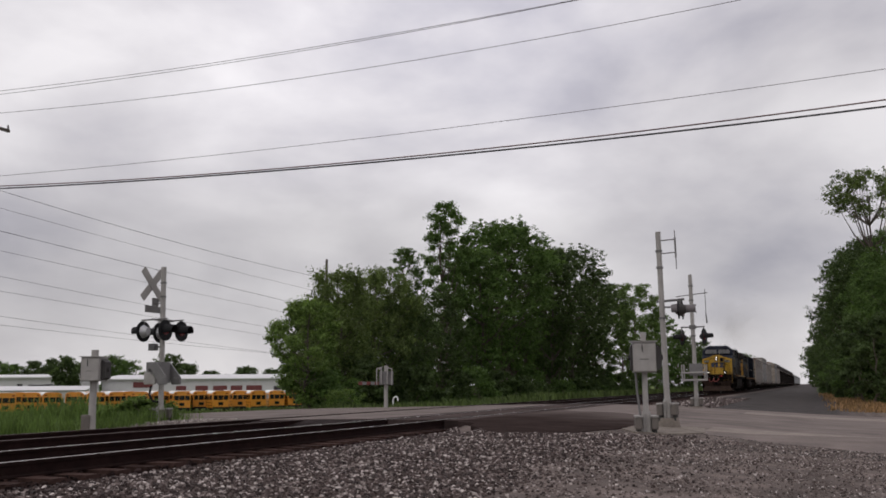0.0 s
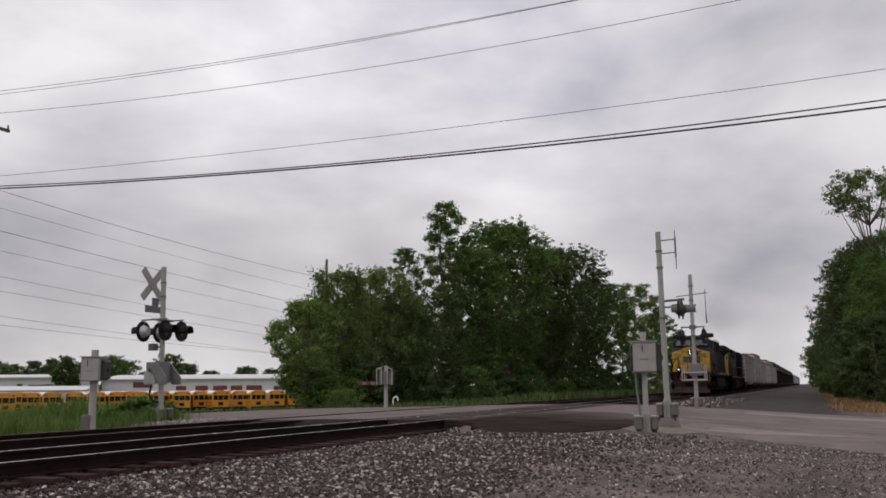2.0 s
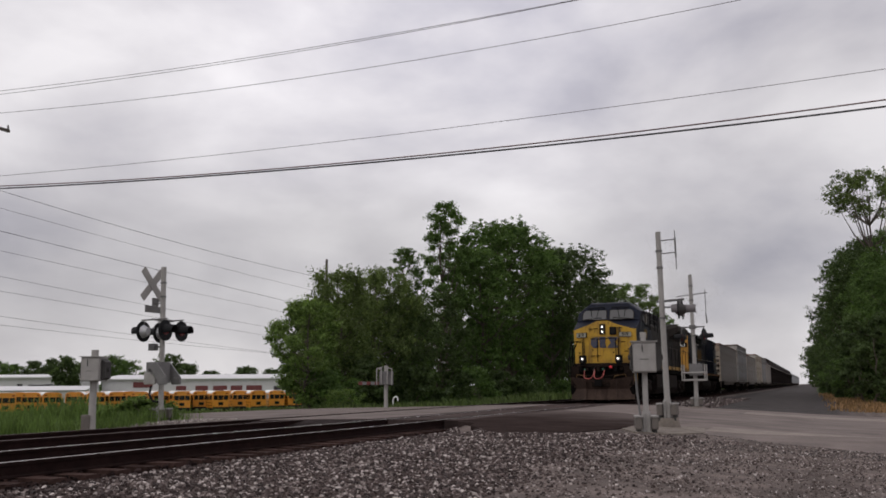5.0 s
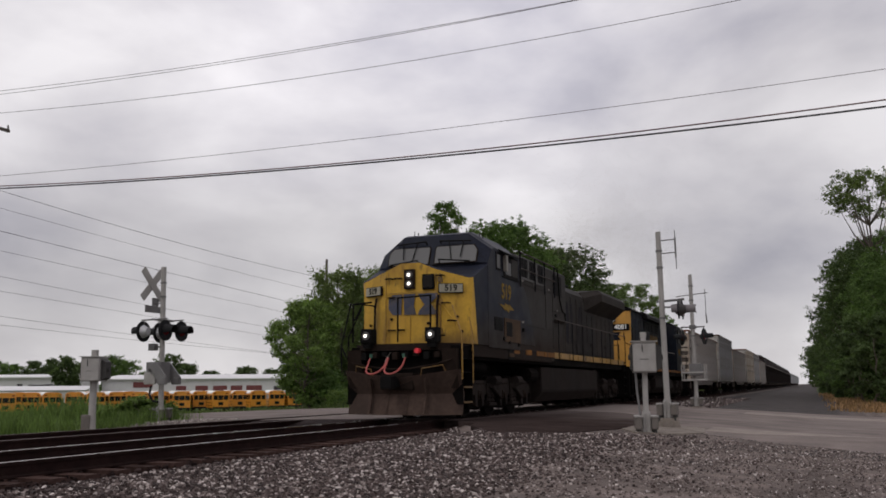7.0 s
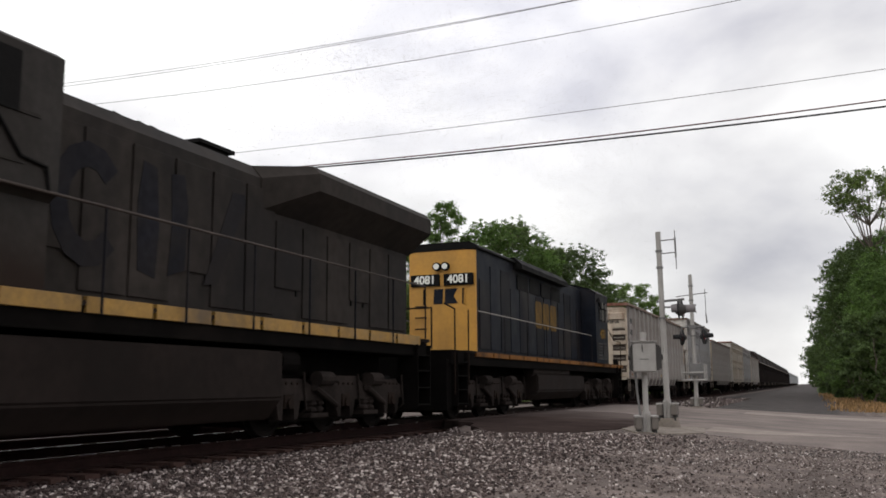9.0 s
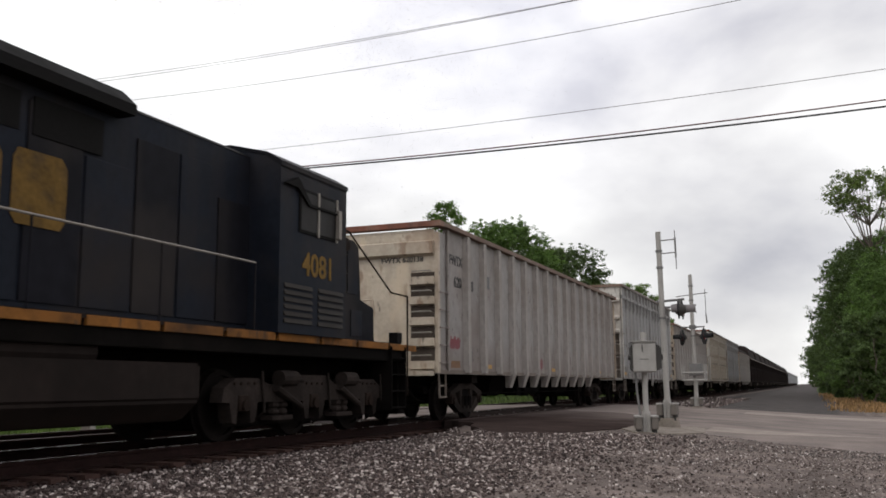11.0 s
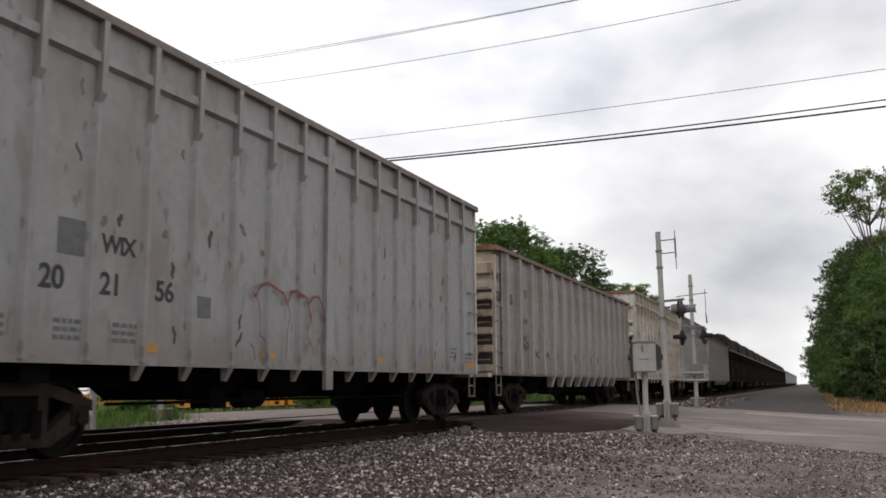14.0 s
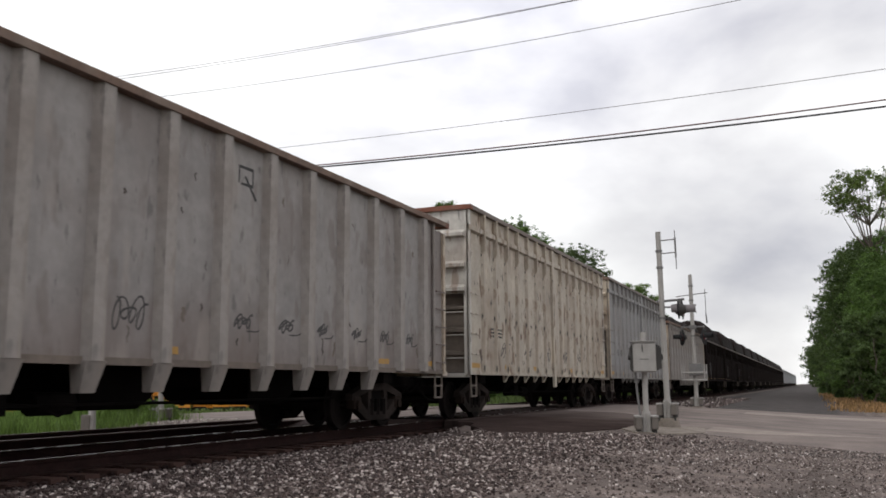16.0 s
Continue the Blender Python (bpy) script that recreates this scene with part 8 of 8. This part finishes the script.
def tall_hopper(y0, length, paint_side, paint_end, label, rolls=True, n=14, band=True, top=5.17, chord=RUSTY):
    """Tall open-top hopper: slim posts, a chord below the top, sloped open ends."""
    c = base("hopper_car", pose(0, y0, 0), label, "railway car", "cars of the freight train")
    a, b = 0.55, length - 0.6
    gap = (b - a - 1.5) / n
    for s in (-1, 1):
        bm = bmesh.new()
        box(bm, min(s * 1.46, s * 1.50), max(s * 1.46, s * 1.50), a, b, 1.08, top - 0.04)
        part("side_sheet", bm, paint_side, c)
        bm = bmesh.new()
        soft_box(bm, min(s * 1.40, s * 1.60), max(s * 1.40, s * 1.60), a - 0.04, b + 0.04, top - 0.11, top, 0.015)
        part("top_chord", bm, CHORD_GREY, c, "grimy brown-grey top chord")
        if band:
            bm = bmesh.new()
            prism(bm, [(s * 1.50, top - 0.66), (s * 1.575, top - 0.62), (s * 1.575, top - 0.50), (s * 1.50, top - 0.47)], 1, a, b)
            part("side_chord", bm, paint_side, c)
        bm = bmesh.new()
        box(bm, min(s * 1.46, s * 1.53), max(s * 1.46, s * 1.53), a, b, 1.06, 1.14)
        part("side_sill", bm, paint_side, c)
        bm = bmesh.new()
        loft(bm, [[(s * 1.50, -0.09, 1.10), (s * 1.562, -0.035, 1.10), (s * 1.562, 0.035, 1.10), (s * 1.50, 0.09, 1.10)], [(s * 1.50, -0.09, top - 1.1), (s * 1.562, -0.035, top - 1.1), (s * 1.562, 0.035, top - 1.1), (s * 1.50, 0.09, top - 1.1)]])
        loft(bm, [[(s * 1.50, -0.045, top - 1.12), (s * 1.52, -0.02, top - 1.14), (s * 1.52, 0.02, top - 1.14), (s * 1.50, 0.045, top - 1.12)], [(s * 1.50, -0.045, top - 0.98), (s * 1.60, -0.045, top - 0.98), (s * 1.60, 0.045, top - 0.98), (s * 1.50, 0.045, top - 0.98)], [(s * 1.50, -0.045, top - 0.106), (s * 1.60, -0.045, top - 0.106), (s * 1.60, 0.045, top - 0.106), (s * 1.50, 0.045, top - 0.106)]])
        post = mesh_of("side_post", bm, paint_side)
        bm = bmesh.new()
        loft(bm, [[(s * 1.40, -0.045, 0.88), (s * 1.44, -0.045, 0.88), (s * 1.44, 0.045, 0.88), (s * 1.40, 0.045, 0.88)], [(s * 1.40, -0.06, 1.058), (s * 1.54, -0.06, 1.058), (s * 1.54, 0.06, 1.058), (s * 1.40, 0.06, 1.058)]])
        tooth = mesh_of("post_foot", bm, paint_side)
        for k in range(n + 1):
            y = a + 1.02 + gap * k * (b - a - 2.0) / (b - a - 1.5)
            if abs(k - n / 2) < 0.6:
                bm = bmesh.new()
                soft_box(bm, min(s * 1.50, s * 1.575), max(s * 1.50, s * 1.575), y - 0.12, y + 0.12, 0.74, top - 0.105, 0.015)
                part("centre_post", bm, paint_side, c)
                continue
            share("side_post", post, c, pose(0, y, 0))
            if 2 <= k <= n - 2:
                share("post_foot", tooth, c, pose(0, y, 0))
        for y, d in ((a, 1), (b, -1)):
            corner_ladder(c, y + 0.03 * d, s, 1.55, 3.0, 1.50, paint_side, 4, d)
            bm = bmesh.new()
            soft_box(bm, min(s * 1.38, s * 1.545), max(s * 1.38, s * 1.545), min(y, y + 0.09 * d), max(y, y + 0.09 * d), 1.06, top - 0.05, 0.015)
            part("corner_post", bm, paint_end, c)
    for y, d in ((a, 1), (b, -1)):
        bm = bmesh.new()
        box(bm, -1.46, 1.46, min(y + 0.02 * d, y + 0.07 * d), max(y + 0.02 * d, y + 0.07 * d), 3.0, top - 0.05)
        part("end_sheet", bm, paint_end, c, "rust-streaked end sheet")
        bm = bmesh.new()
        loft(bm, [[(-1.46, y + 0.08 * d, 3.02), (1.46, y + 0.08 * d, 3.02), (1.46, y + 0.13 * d, 3.02), (-1.46, y + 0.13 * d, 3.02)], [(-1.46, y + 2.3 * d, 1.15), (1.46, y + 2.3 * d, 1.15), (1.46, y + 2.36 * d, 1.15), (-1.46, y + 2.36 * d, 1.15)]])
        part("slope_sheet", bm, SLOPE if paint_side is not COAL else UNDER, c, "dusty sloped end sheet")
        bm = bmesh.new()
        box(bm, -1.40, 1.40, min(y + 0.20 * d, y + 0.24 * d), max(y + 0.20 * d, y + 0.24 * d), 1.12, 3.0)
        part("lower_end_sheet", bm, SLOPE if paint_side is not COAL else UNDER, c, "dusty lower end sheet")
        for z in (1.5, 2.05, 2.6):
            bm = bmesh.new()
            prism(bm, [(y + 0.2 * d, z), (y + 0.1 * d, z + 0.03), (y + 0.1 * d, z + 0.1), (y + 0.2 * d, z + 0.15)], 0, -1.36, 1.36)
            part("end_rib", bm, SLOPE if paint_side is not COAL else UNDER, c)
        for z in (4.36, 3.6, 3.02):
            bm = bmesh.new()
            prism(bm, [(y + 0.02 * d, z), (y - 0.10 * d, z + 0.04), (y - 0.10 * d, z + 0.12), (y + 0.02 * d, z + 0.2)], 0, -1.42, 1.42)
            part("end_rib", bm, paint_end, c)
        bm = bmesh.new()
        soft_box(bm, -1.60, 1.60, min(y - 0.05 * d, y + 0.14 * d), max(y - 0.05 * d, y + 0.14 * d), top - 0.12, top, 0.015)
        part("top_chord", bm, chord, c)
        bm = bmesh.new()
        for x in (0.75,):
            box(bm, x - 0.03, x + 0.03, min(y, y + 0.05 * d), max(y, y + 0.05 * d), 1.1, 3.0)
        part("ladder_rail", bm, paint_end, c)
        for z in (1.45, 2.0, 2.55):
            for s in (-1, 1):
                bm = bmesh.new()
                bar(bm, [(s * 0.78, y - 0.03 * d, z), (s * 1.38, y - 0.03 * d, z)], 0.014)
                part("rung", bm, paint_end, c)
        bm = bmesh.new()
        box(bm, -1.4, 1.4, min(y, y + 0.3 * d), max(y, y + 0.3 * d), 1.0, 1.1)
        part("end_sill", bm, paint_end, c)
    bm = bmesh.new()
    box(bm, -1.46, 1.46, a + 2.3, b - 2.3, 1.1, 1.16)
    part("floor_plate", bm, UNDER, c)
    car_underside(c, length, 1.95, paint_side, [length * f for f in (0.36, 0.5, 0.64)], 0.62, 0.6)
    for y in (1.95, length - 1.95):
        truck(c, y, (-0.89, 0.89), 0.457, rolls, W_CAR, "car")
    for y in (0.95, 3.5, 6.2, length - 6.0, length - 3.4, length - 0.95):
        bm = bmesh.new()
        w = 0.36 if y < 1 or y > length - 1 else 0.2
        box(bm, 1.501, 1.507, y - w, y + w, 1.22, 1.34)
        part("reflector", bm, REFLECT, c, "yellow reflector strip")
    return c


def bars(c, x, y, z, w, rows, material=None):
    """Small print that cannot be read: short bars."""
    bm = bmesh.new()
    for k in range(rows):
        q = y
        while q < y + w:
            d = random.uniform(0.04, 0.12)
            box(bm, x, x + 0.004, q, min(q + d, y + w), z - 0.09 * k, z - 0.09 * k + 0.05)
            q += d + 0.03
    part("small_print", bm, material or MARK_GREY, c)


def gashes(c, x, spans, n, seed, z0=1.25, z1=3.9, wide=0.02, material=None, name="scrape", label="dark scrape in the paint"):
    """Short crooked upright scrapes and rust runs on a side sheet."""
    rnd = random.Random(seed)
    for k in range(n):
        a, b = rnd.choice(spans)
        y, z = rnd.uniform(a, b), z0 + (z1 - z0) * rnd.random() ** 1.6
        h, lean = rnd.uniform(0.06, 0.26), rnd.gauss(0, 0.012)
        brush([(y + lean * q + 0.02 * math.sin(q * 2 + k), z + h * q / 4) for q in range(5)], wide * rnd.uniform(0.5, 1.6), material or SPRAY_DARK, c, name, x, label)


def bays(first, gap):
    return [(first + gap * k + 0.32, first + gap * (k + 1) - 0.18) for k in range(15)]


SMOKE = paint("brown_grey_exhaust_soot", (0.20, 0.165, 0.14), 0.95, 0, 0.2, 1.0, gloss=0.0)


def exhaust_smoke(y0, stack, long, count, seed):
    """Thin haze of soot specks that trails up and back from a stack."""
    rng = np.random.default_rng(seed)
    f = rng.random(count) ** 0.6
    billow = 1.0 + 0.35 * np.sin(f * 17.0 + seed) * f
    mid = np.stack([0.3 * np.sin(f * 9.0), stack + long * f, 4.7 + 5.4 * f ** 0.55 * billow], -1)
    p = mid + rng.normal(0, 1, (count, 3)) * ((0.4 + 1.5 * f)[:, None]) * np.array((1.0, 1.5, 0.9))
    p[:, 2] = np.maximum(p[:, 2], 4.66)
    v = (p[:, None, :] + rng.normal(0, 0.0046, (count, 3, 3))).reshape(-1, 3)
    ob = raw("exhaust_smoke", v.tolist(), np.arange(count * 3).reshape(-1, 3).tolist(), SMOKE)
    ob.matrix_basis = pose(0, y0, 0)
    tagged(ob, "thin brownish haze of diesel exhaust above the engine", "smoke", kind="stuff")
    MOVING.append((ob, y0))


def heap(c, a, b, z, tall, material, seed):
    """A lumpy load with steep flanks, heaped along the car between a and b."""
    bm = bmesh.new()
    rows = []
    n = 40
    for k in range(n + 1):
        y = a + (b - a) * k / n
        run = ease(a, a + 1.1, y) * (1 - ease(b - 1.0, b, y))
        crest = tall * run * (0.92 + 0.4 * noise.noise((seed, y * 0.45, 0)))
        rows.append([(x, y, z + crest * f + 0.10 * run * noise.noise((x * 2, y * 2.2, seed))) for x, f in ((-1.45, 0.0), (-1.2, 0.8), (-0.7, 1.0), (0.0, 1.12), (0.7, 1.02), (1.2, 0.8), (1.45, 0.0))] + [(1.45, y, z - 0.2), (-1.45, y, z - 0.2)])
    loft(bm, rows)
    return part("heaped_load", bm, material, c, "heaped dark load")


def build_train():
    lead_engine(97.30)
    second_engine(119.35)
    exhaust_smoke(97.30, 15.0, 18.0, 90000, 3)
    exhaust_smoke(119.35, 9.0, 14.0, 60000, 8)
    rnd = random.Random(4)

    c = gondola(140.54, 21.5, GREY_A, END_CREAM, "weathered grey open hopper car with cream chipped ends")
    MOVING.append((c, 140.54))
    lettering("FWTX", 0.32, Matrix.Translation((1.443, 2.17, 3.68)) @ SIDE, MARK, c, "lettering", "black stencilled lettering", 0.86)
    lettering("620", 0.34, Matrix.Translation((1.443, 2.28, 3.18)) @ SIDE, MARK, c)
    lettering("38", 0.34, Matrix.Translation((1.443, 3.18, 3.18)) @ SIDE, MARK, c)
    lettering("FWTX 620138", 0.17, Matrix.Translation((0.62, 0.945, 3.60)) @ FRONT, MARK, c)
    for k in range(3):
        brush(scrawl(1.78 + 0.04 * k, 1.64, 0.54, 0.28 - 0.04 * k, rnd, 6), 0.022, SPRAY_RED, c, "graffiti", 1.4422 + 0.0006 * k, "red sprayed scrawl")
    brush(scrawl(9.10, 1.26, 0.34, 0.32, rnd, 5), 0.024, SPRAY_RED, c, "graffiti", 1.442, "red sprayed scrawl")
    flat([(-0.29, -0.08), (0.30, -0.07), (0.28, 0.09), (-0.27, 0.08)], Matrix.Translation((1.441, 2.11, 1.28)) @ SIDE, RUST_PATCH, c, "rust_stain", "orange-brown rust patch", 0.002)
    gashes(c, 1.4425, bays(1.60, 1.187), 26, 71, 1.3, 4.0, 0.012, SCRAPE)
    gashes(c, 1.4422, bays(1.60, 1.187), 10, 72, 1.3, 4.0, 0.022, SLOPE, "rust_stain", "brown rust stain")
    for k in range(34):
        y, z = rnd.choice((rnd.uniform(18.62, 19.2), rnd.uniform(19.75, 20.0), rnd.uniform(20.05, 20.35))), rnd.uniform(1.2, 3.0)
        long = rnd.uniform(0.15, 0.7)
        brush([(y + 0.014 * math.sin(q * 0.8 + k), z + long * q / 6) for q in range(7)], rnd.uniform(0.004, 0.014), STREAK if k % 4 else SLOPE, c, "rust_stain", 1.4465 + 0.0002 * k, "thin brown streak down the side")
    bars(c, 1.441, 2.8, 1.65, 0.5, 4)
    flat([(-0.12, -0.16), (0.12, -0.16), (0.12, 0.16), (-0.12, 0.16)], Matrix.Translation((1.441, 4.45, 3.40)) @ SIDE, MARK_GREY, c, "stencil_patch")

    c = tall_hopper(162.05, 15.95, GREY_B, END_WHITE, "pale grey tall open hopper car with sprayed outlines")
    MOVING.append((c, 162.05))
    lettering("WIX", 0.30, Matrix.Translation((1.503, 2.95, 2.45)) @ SIDE, MARK, c, "lettering", "black stencilled lettering", 0.9)
    for text, y in (("20", 1.94), ("21", 2.84), ("56", 3.80)):
        lettering(text, 0.36, Matrix.Translation((1.503, y, 1.98)) @ SIDE, MARK, c)
    lettering("202156", 0.2, Matrix.Translation((0.85, 0.565, 4.66)) @ FRONT, MARK, c)
    flat([(-0.24, -0.2), (0.24, -0.2), (0.24, 0.2), (-0.24, 0.2)], Matrix.Translation((1.501, 2.24, 2.46)) @ SIDE, MARK_GREY, c, "stencil_patch")
    flat([(-0.14, -0.14), (0.14, -0.14), (0.14, 0.14), (-0.14, 0.14)], Matrix.Translation((1.501, 4.62, 1.86)) @ SIDE, MARK_GREY, c, "stencil_patch")
    # tall sprayed outlines: three humps with their legs
    for k, run in enumerate((((5.68, 2.16), (5.75, 2.10), (5.85, 2.26), (6.05, 2.34), (6.30, 2.27), (6.50, 2.22)), ((6.50, 2.22), (6.62, 2.05), (6.72, 2.26), (6.92, 2.30), (7.10, 2.20)),
                             ((6.94, 2.19), (7.08, 2.25), (7.21, 2.20), (7.27, 2.05), (7.36, 1.86)), ((7.28, 2.11), (7.38, 2.23), (7.57, 2.26), (7.68, 2.16), (7.81, 1.94), (7.87, 1.84)),
                             ((5.80, 2.10), (5.88, 1.80), (5.88, 1.52)), ((5.86, 1.55), (6.02, 1.48), (6.06, 1.30), (5.98, 1.10)), ((5.62, 1.42), (5.72, 1.36), (5.76, 1.18)),
                             ((6.62, 2.10), (6.70, 1.90), (6.62, 1.60), (6.60, 1.15)), ((7.87, 1.84), (7.78, 1.56), (7.83, 1.32), (7.92, 1.20)), ((7.36, 1.86), (7.24, 1.73), (7.23, 1.57), (7.36, 1.50)),
                             ((7.18, 1.29), (7.19, 1.43), (7.31, 1.49), (7.42, 1.42), (7.45, 1.32)), ((7.89, 1.28), (8.03, 1.31), (8.21, 1.23), (8.29, 1.12)))):
        smooth = []
        for p, q in zip(run, run[1:]):
            smooth += [(p[0] + (q[0] - p[0]) * j / 3, p[1] + (q[1] - p[1]) * j / 3) for j in range(3)]
        brush(smooth + [run[-1]], 0.020 if k < 4 else 0.012, SPRAY_RED if k < 4 else SPRAY_PLUM, c, "graffiti", 1.565 + 0.0006 * k, "red and plum sprayed outline")
    gashes(c, 1.5025, [(0.9, 14.8)], 18, 77, 1.3, 4.2, 0.02)
    gashes(c, 1.5022, [(0.9, 14.8)], 16, 78, 2.6, 4.3, 0.035, SLOPE, "rust_stain", "brown rust stain")
    for y, z in ((0.9, 1.5), (2.0, 1.5), (2.9, 1.5), (13.6, 1.6), (14.6, 1.5)):
        bars(c, 1.501, y, z, 0.45, 3)

    c = gondola(178.0, 20.75, GREY_A, END_CREAM, "weathered grey open hopper car with dark scrawls", True, 16, 1.91, 1.19)
    MOVING.append((c, 178.0))
    lettering("FWTX", 0.34, Matrix.Translation((1.4535, 1.36, 3.62)) @ SIDE, MARK, c, "lettering", "black stencilled lettering")
    lettering("620", 0.38, Matrix.Translation((1.4535, 1.38, 3.12)) @ SIDE, MARK, c)
    lettering("45", 0.38, Matrix.Translation((1.443, 2.46, 3.12)) @ SIDE, MARK, c)
    brush(scrawl(3.46, 1.74, 0.62, 0.30, rnd, 4), 0.026, SPRAY_DARK, c, "graffiti", 1.442, "dark sprayed scrawl")
    brush(scrawl(3.46, 2.02, 0.50, 0.20, rnd, 4), 0.022, SPRAY_DARK, c, "graffiti", 1.442, "dark sprayed scrawl")
    for y in (4.66, 5.86):
        brush(scrawl(y, 1.60, 0.48, 0.22, rnd, 4), 0.02, SPRAY_DARK, c, "graffiti", 1.442, "dark sprayed scrawl")
        brush([(y + 0.4 + 0.05 * q, 1.60 + 0.015 * (q - 3) ** 2 * 0.4) for q in range(6)], 0.016, SPRAY_DARK, c, "graffiti", 1.442, "dark sprayed stroke")
    flat([(-0.15, -0.12), (0.15, -0.12), (0.15, 0.12), (-0.15, 0.12)], Matrix.Translation((1.441, 3.86, 3.42)) @ SIDE, MARK_GREY, c, "stencil_patch")
    brush(scrawl(3.58, 2.55, 0.4, 0.12, rnd, 3), 0.035, RUSTY, c, "rust_stain", 1.442, "brown rust stain")
    brush(scrawl(9.38, 1.48, 0.56, 0.44, rnd, 4), 0.013, SPRAY_DARK, c, "graffiti", 1.442, "dark sprayed scrawl")
    for y, w in ((11.82, 0.6), (13.02, 0.55), (14.2, 0.45), (15.42, 0.5), (16.6, 0.5), (17.8, 0.45)):
        brush(scrawl(y, 1.62, w * 0.7, 0.22, rnd, 4), 0.015, SPRAY_DARK, c, "graffiti", 1.442, "dark sprayed scrawl")
        brush([(y + w * (0.5 + 0.09 * q), 1.60 + (0.004 * (q - 4) ** 2 if q > 4 else 0.0)) for q in range(9)], 0.010, SPRAY_DARK, c, "graffiti", 1.4424, "dark sprayed stroke")
    brush([(11.85, 3.75), (11.85, 4.0), (12.2, 4.0), (12.2, 3.75), (11.9, 3.75), (12.0, 3.87), (12.3, 3.55)], 0.025, MARK, c, "graffiti", 1.442, "small black stencil")
    gashes(c, 1.4425, bays(1.91, 1.19), 26, 73, 1.3, 4.0, 0.012, SCRAPE)
    gashes(c, 1.4422, bays(1.91, 1.19), 10, 74, 1.3, 4.0, 0.022, SLOPE, "rust_stain", "brown rust stain")
    bars(c, 1.441, 2.8, 1.65, 0.5, 4)

    c = tall_hopper(198.75, 16.45, CREAM, END_WHITE, "rust-streaked cream tall open hopper car", chord=RUST_RED)
    MOVING.append((c, 198.75))
    for k in range(5):
        brush(scrawl(3.0 + 2.1 * k, 1.5, 0.7, 0.4, rnd, 4), 0.016, SPRAY_DARK, c, "graffiti", 1.503, "faint sprayed scrawl")
    gashes(c, 1.5035, [(1.2, 15.2)], 46, 75, 1.2, 3.6, 0.026, SCRAPE)
    gashes(c, 1.5025, [(1.2, 15.2)], 30, 76, 1.2, 4.3, 0.05, RUSTY, "rust_stain", "brown rust stain")
    bars(c, 1.501, 2.2, 2.2, 0.9, 3, MARK)

    c = tall_hopper(215.2, 16.4, GREY_B, END_CREAM, "pale grey tall open hopper car")
    MOVING.append((c, 215.2))
    bars(c, 1.501, 2.2, 2.2, 0.9, 3, MARK)
    c = gondola(231.6, 20.7, GREY_A, END_CREAM, "weathered grey open hopper car", True, 16, 1.91, 1.19)
    heap(c, 1.2, 19.4, 4.2, 0.85, COAL, 2)
    MOVING.append((c, 231.6))

    dark = tall_hopper(252.3, 16.2, COAL, COAL, "sooty black open hopper car far down the train", False, 10, False, 4.25)
    heap(dark, 1.0, 14.6, 4.1, 1.75, COAL, 5)
    bm = bmesh.new()
    soft_box(bm, 1.505, 1.53, 3.0, 3.5, 1.5, 2.5, 0.005)
    part("marker_plate", bm, FAR_GREY, dark, "pale upright plate near the car's end")
    MOVING.append((dark, 252.3))
    for k in range(1, 13):
        y = 252.3 + 16.2 * k
        MOVING.append((copy_thing(dark, pose(0, y, 0)), y))
    pale = tall_hopper(463.0, 18.0, FAR_GREY, FAR_GREY, "faded light grey hopper car far down the train", False, 10, True, 4.9)
    MOVING.append((pale, 463.0))
    for k in range(1, 13):
        y = 463.0 + 18.0 * k
        MOVING.append((copy_thing(pale, pose(0, y, 0)), y))


build_train()


def motions():
    for thing, y0 in MOVING:
        walk(thing, [(t, pose(0, y0 - SPEED * t, 0)) for t in (0.0, 4.0, 8.0, 12.0, 16.0)])
    for wheel, y, r in ROLLING:
        rate, step = math.degrees(SPEED / r), 2 / FPS if r > 0.5 else 1 / FPS
        walk(wheel, [(k * step, pose(0, y, r) @ Matrix.Rotation(radians(rate * k * step), 4, "X")) for k in range(round(16 / step) + 1)])


motions()
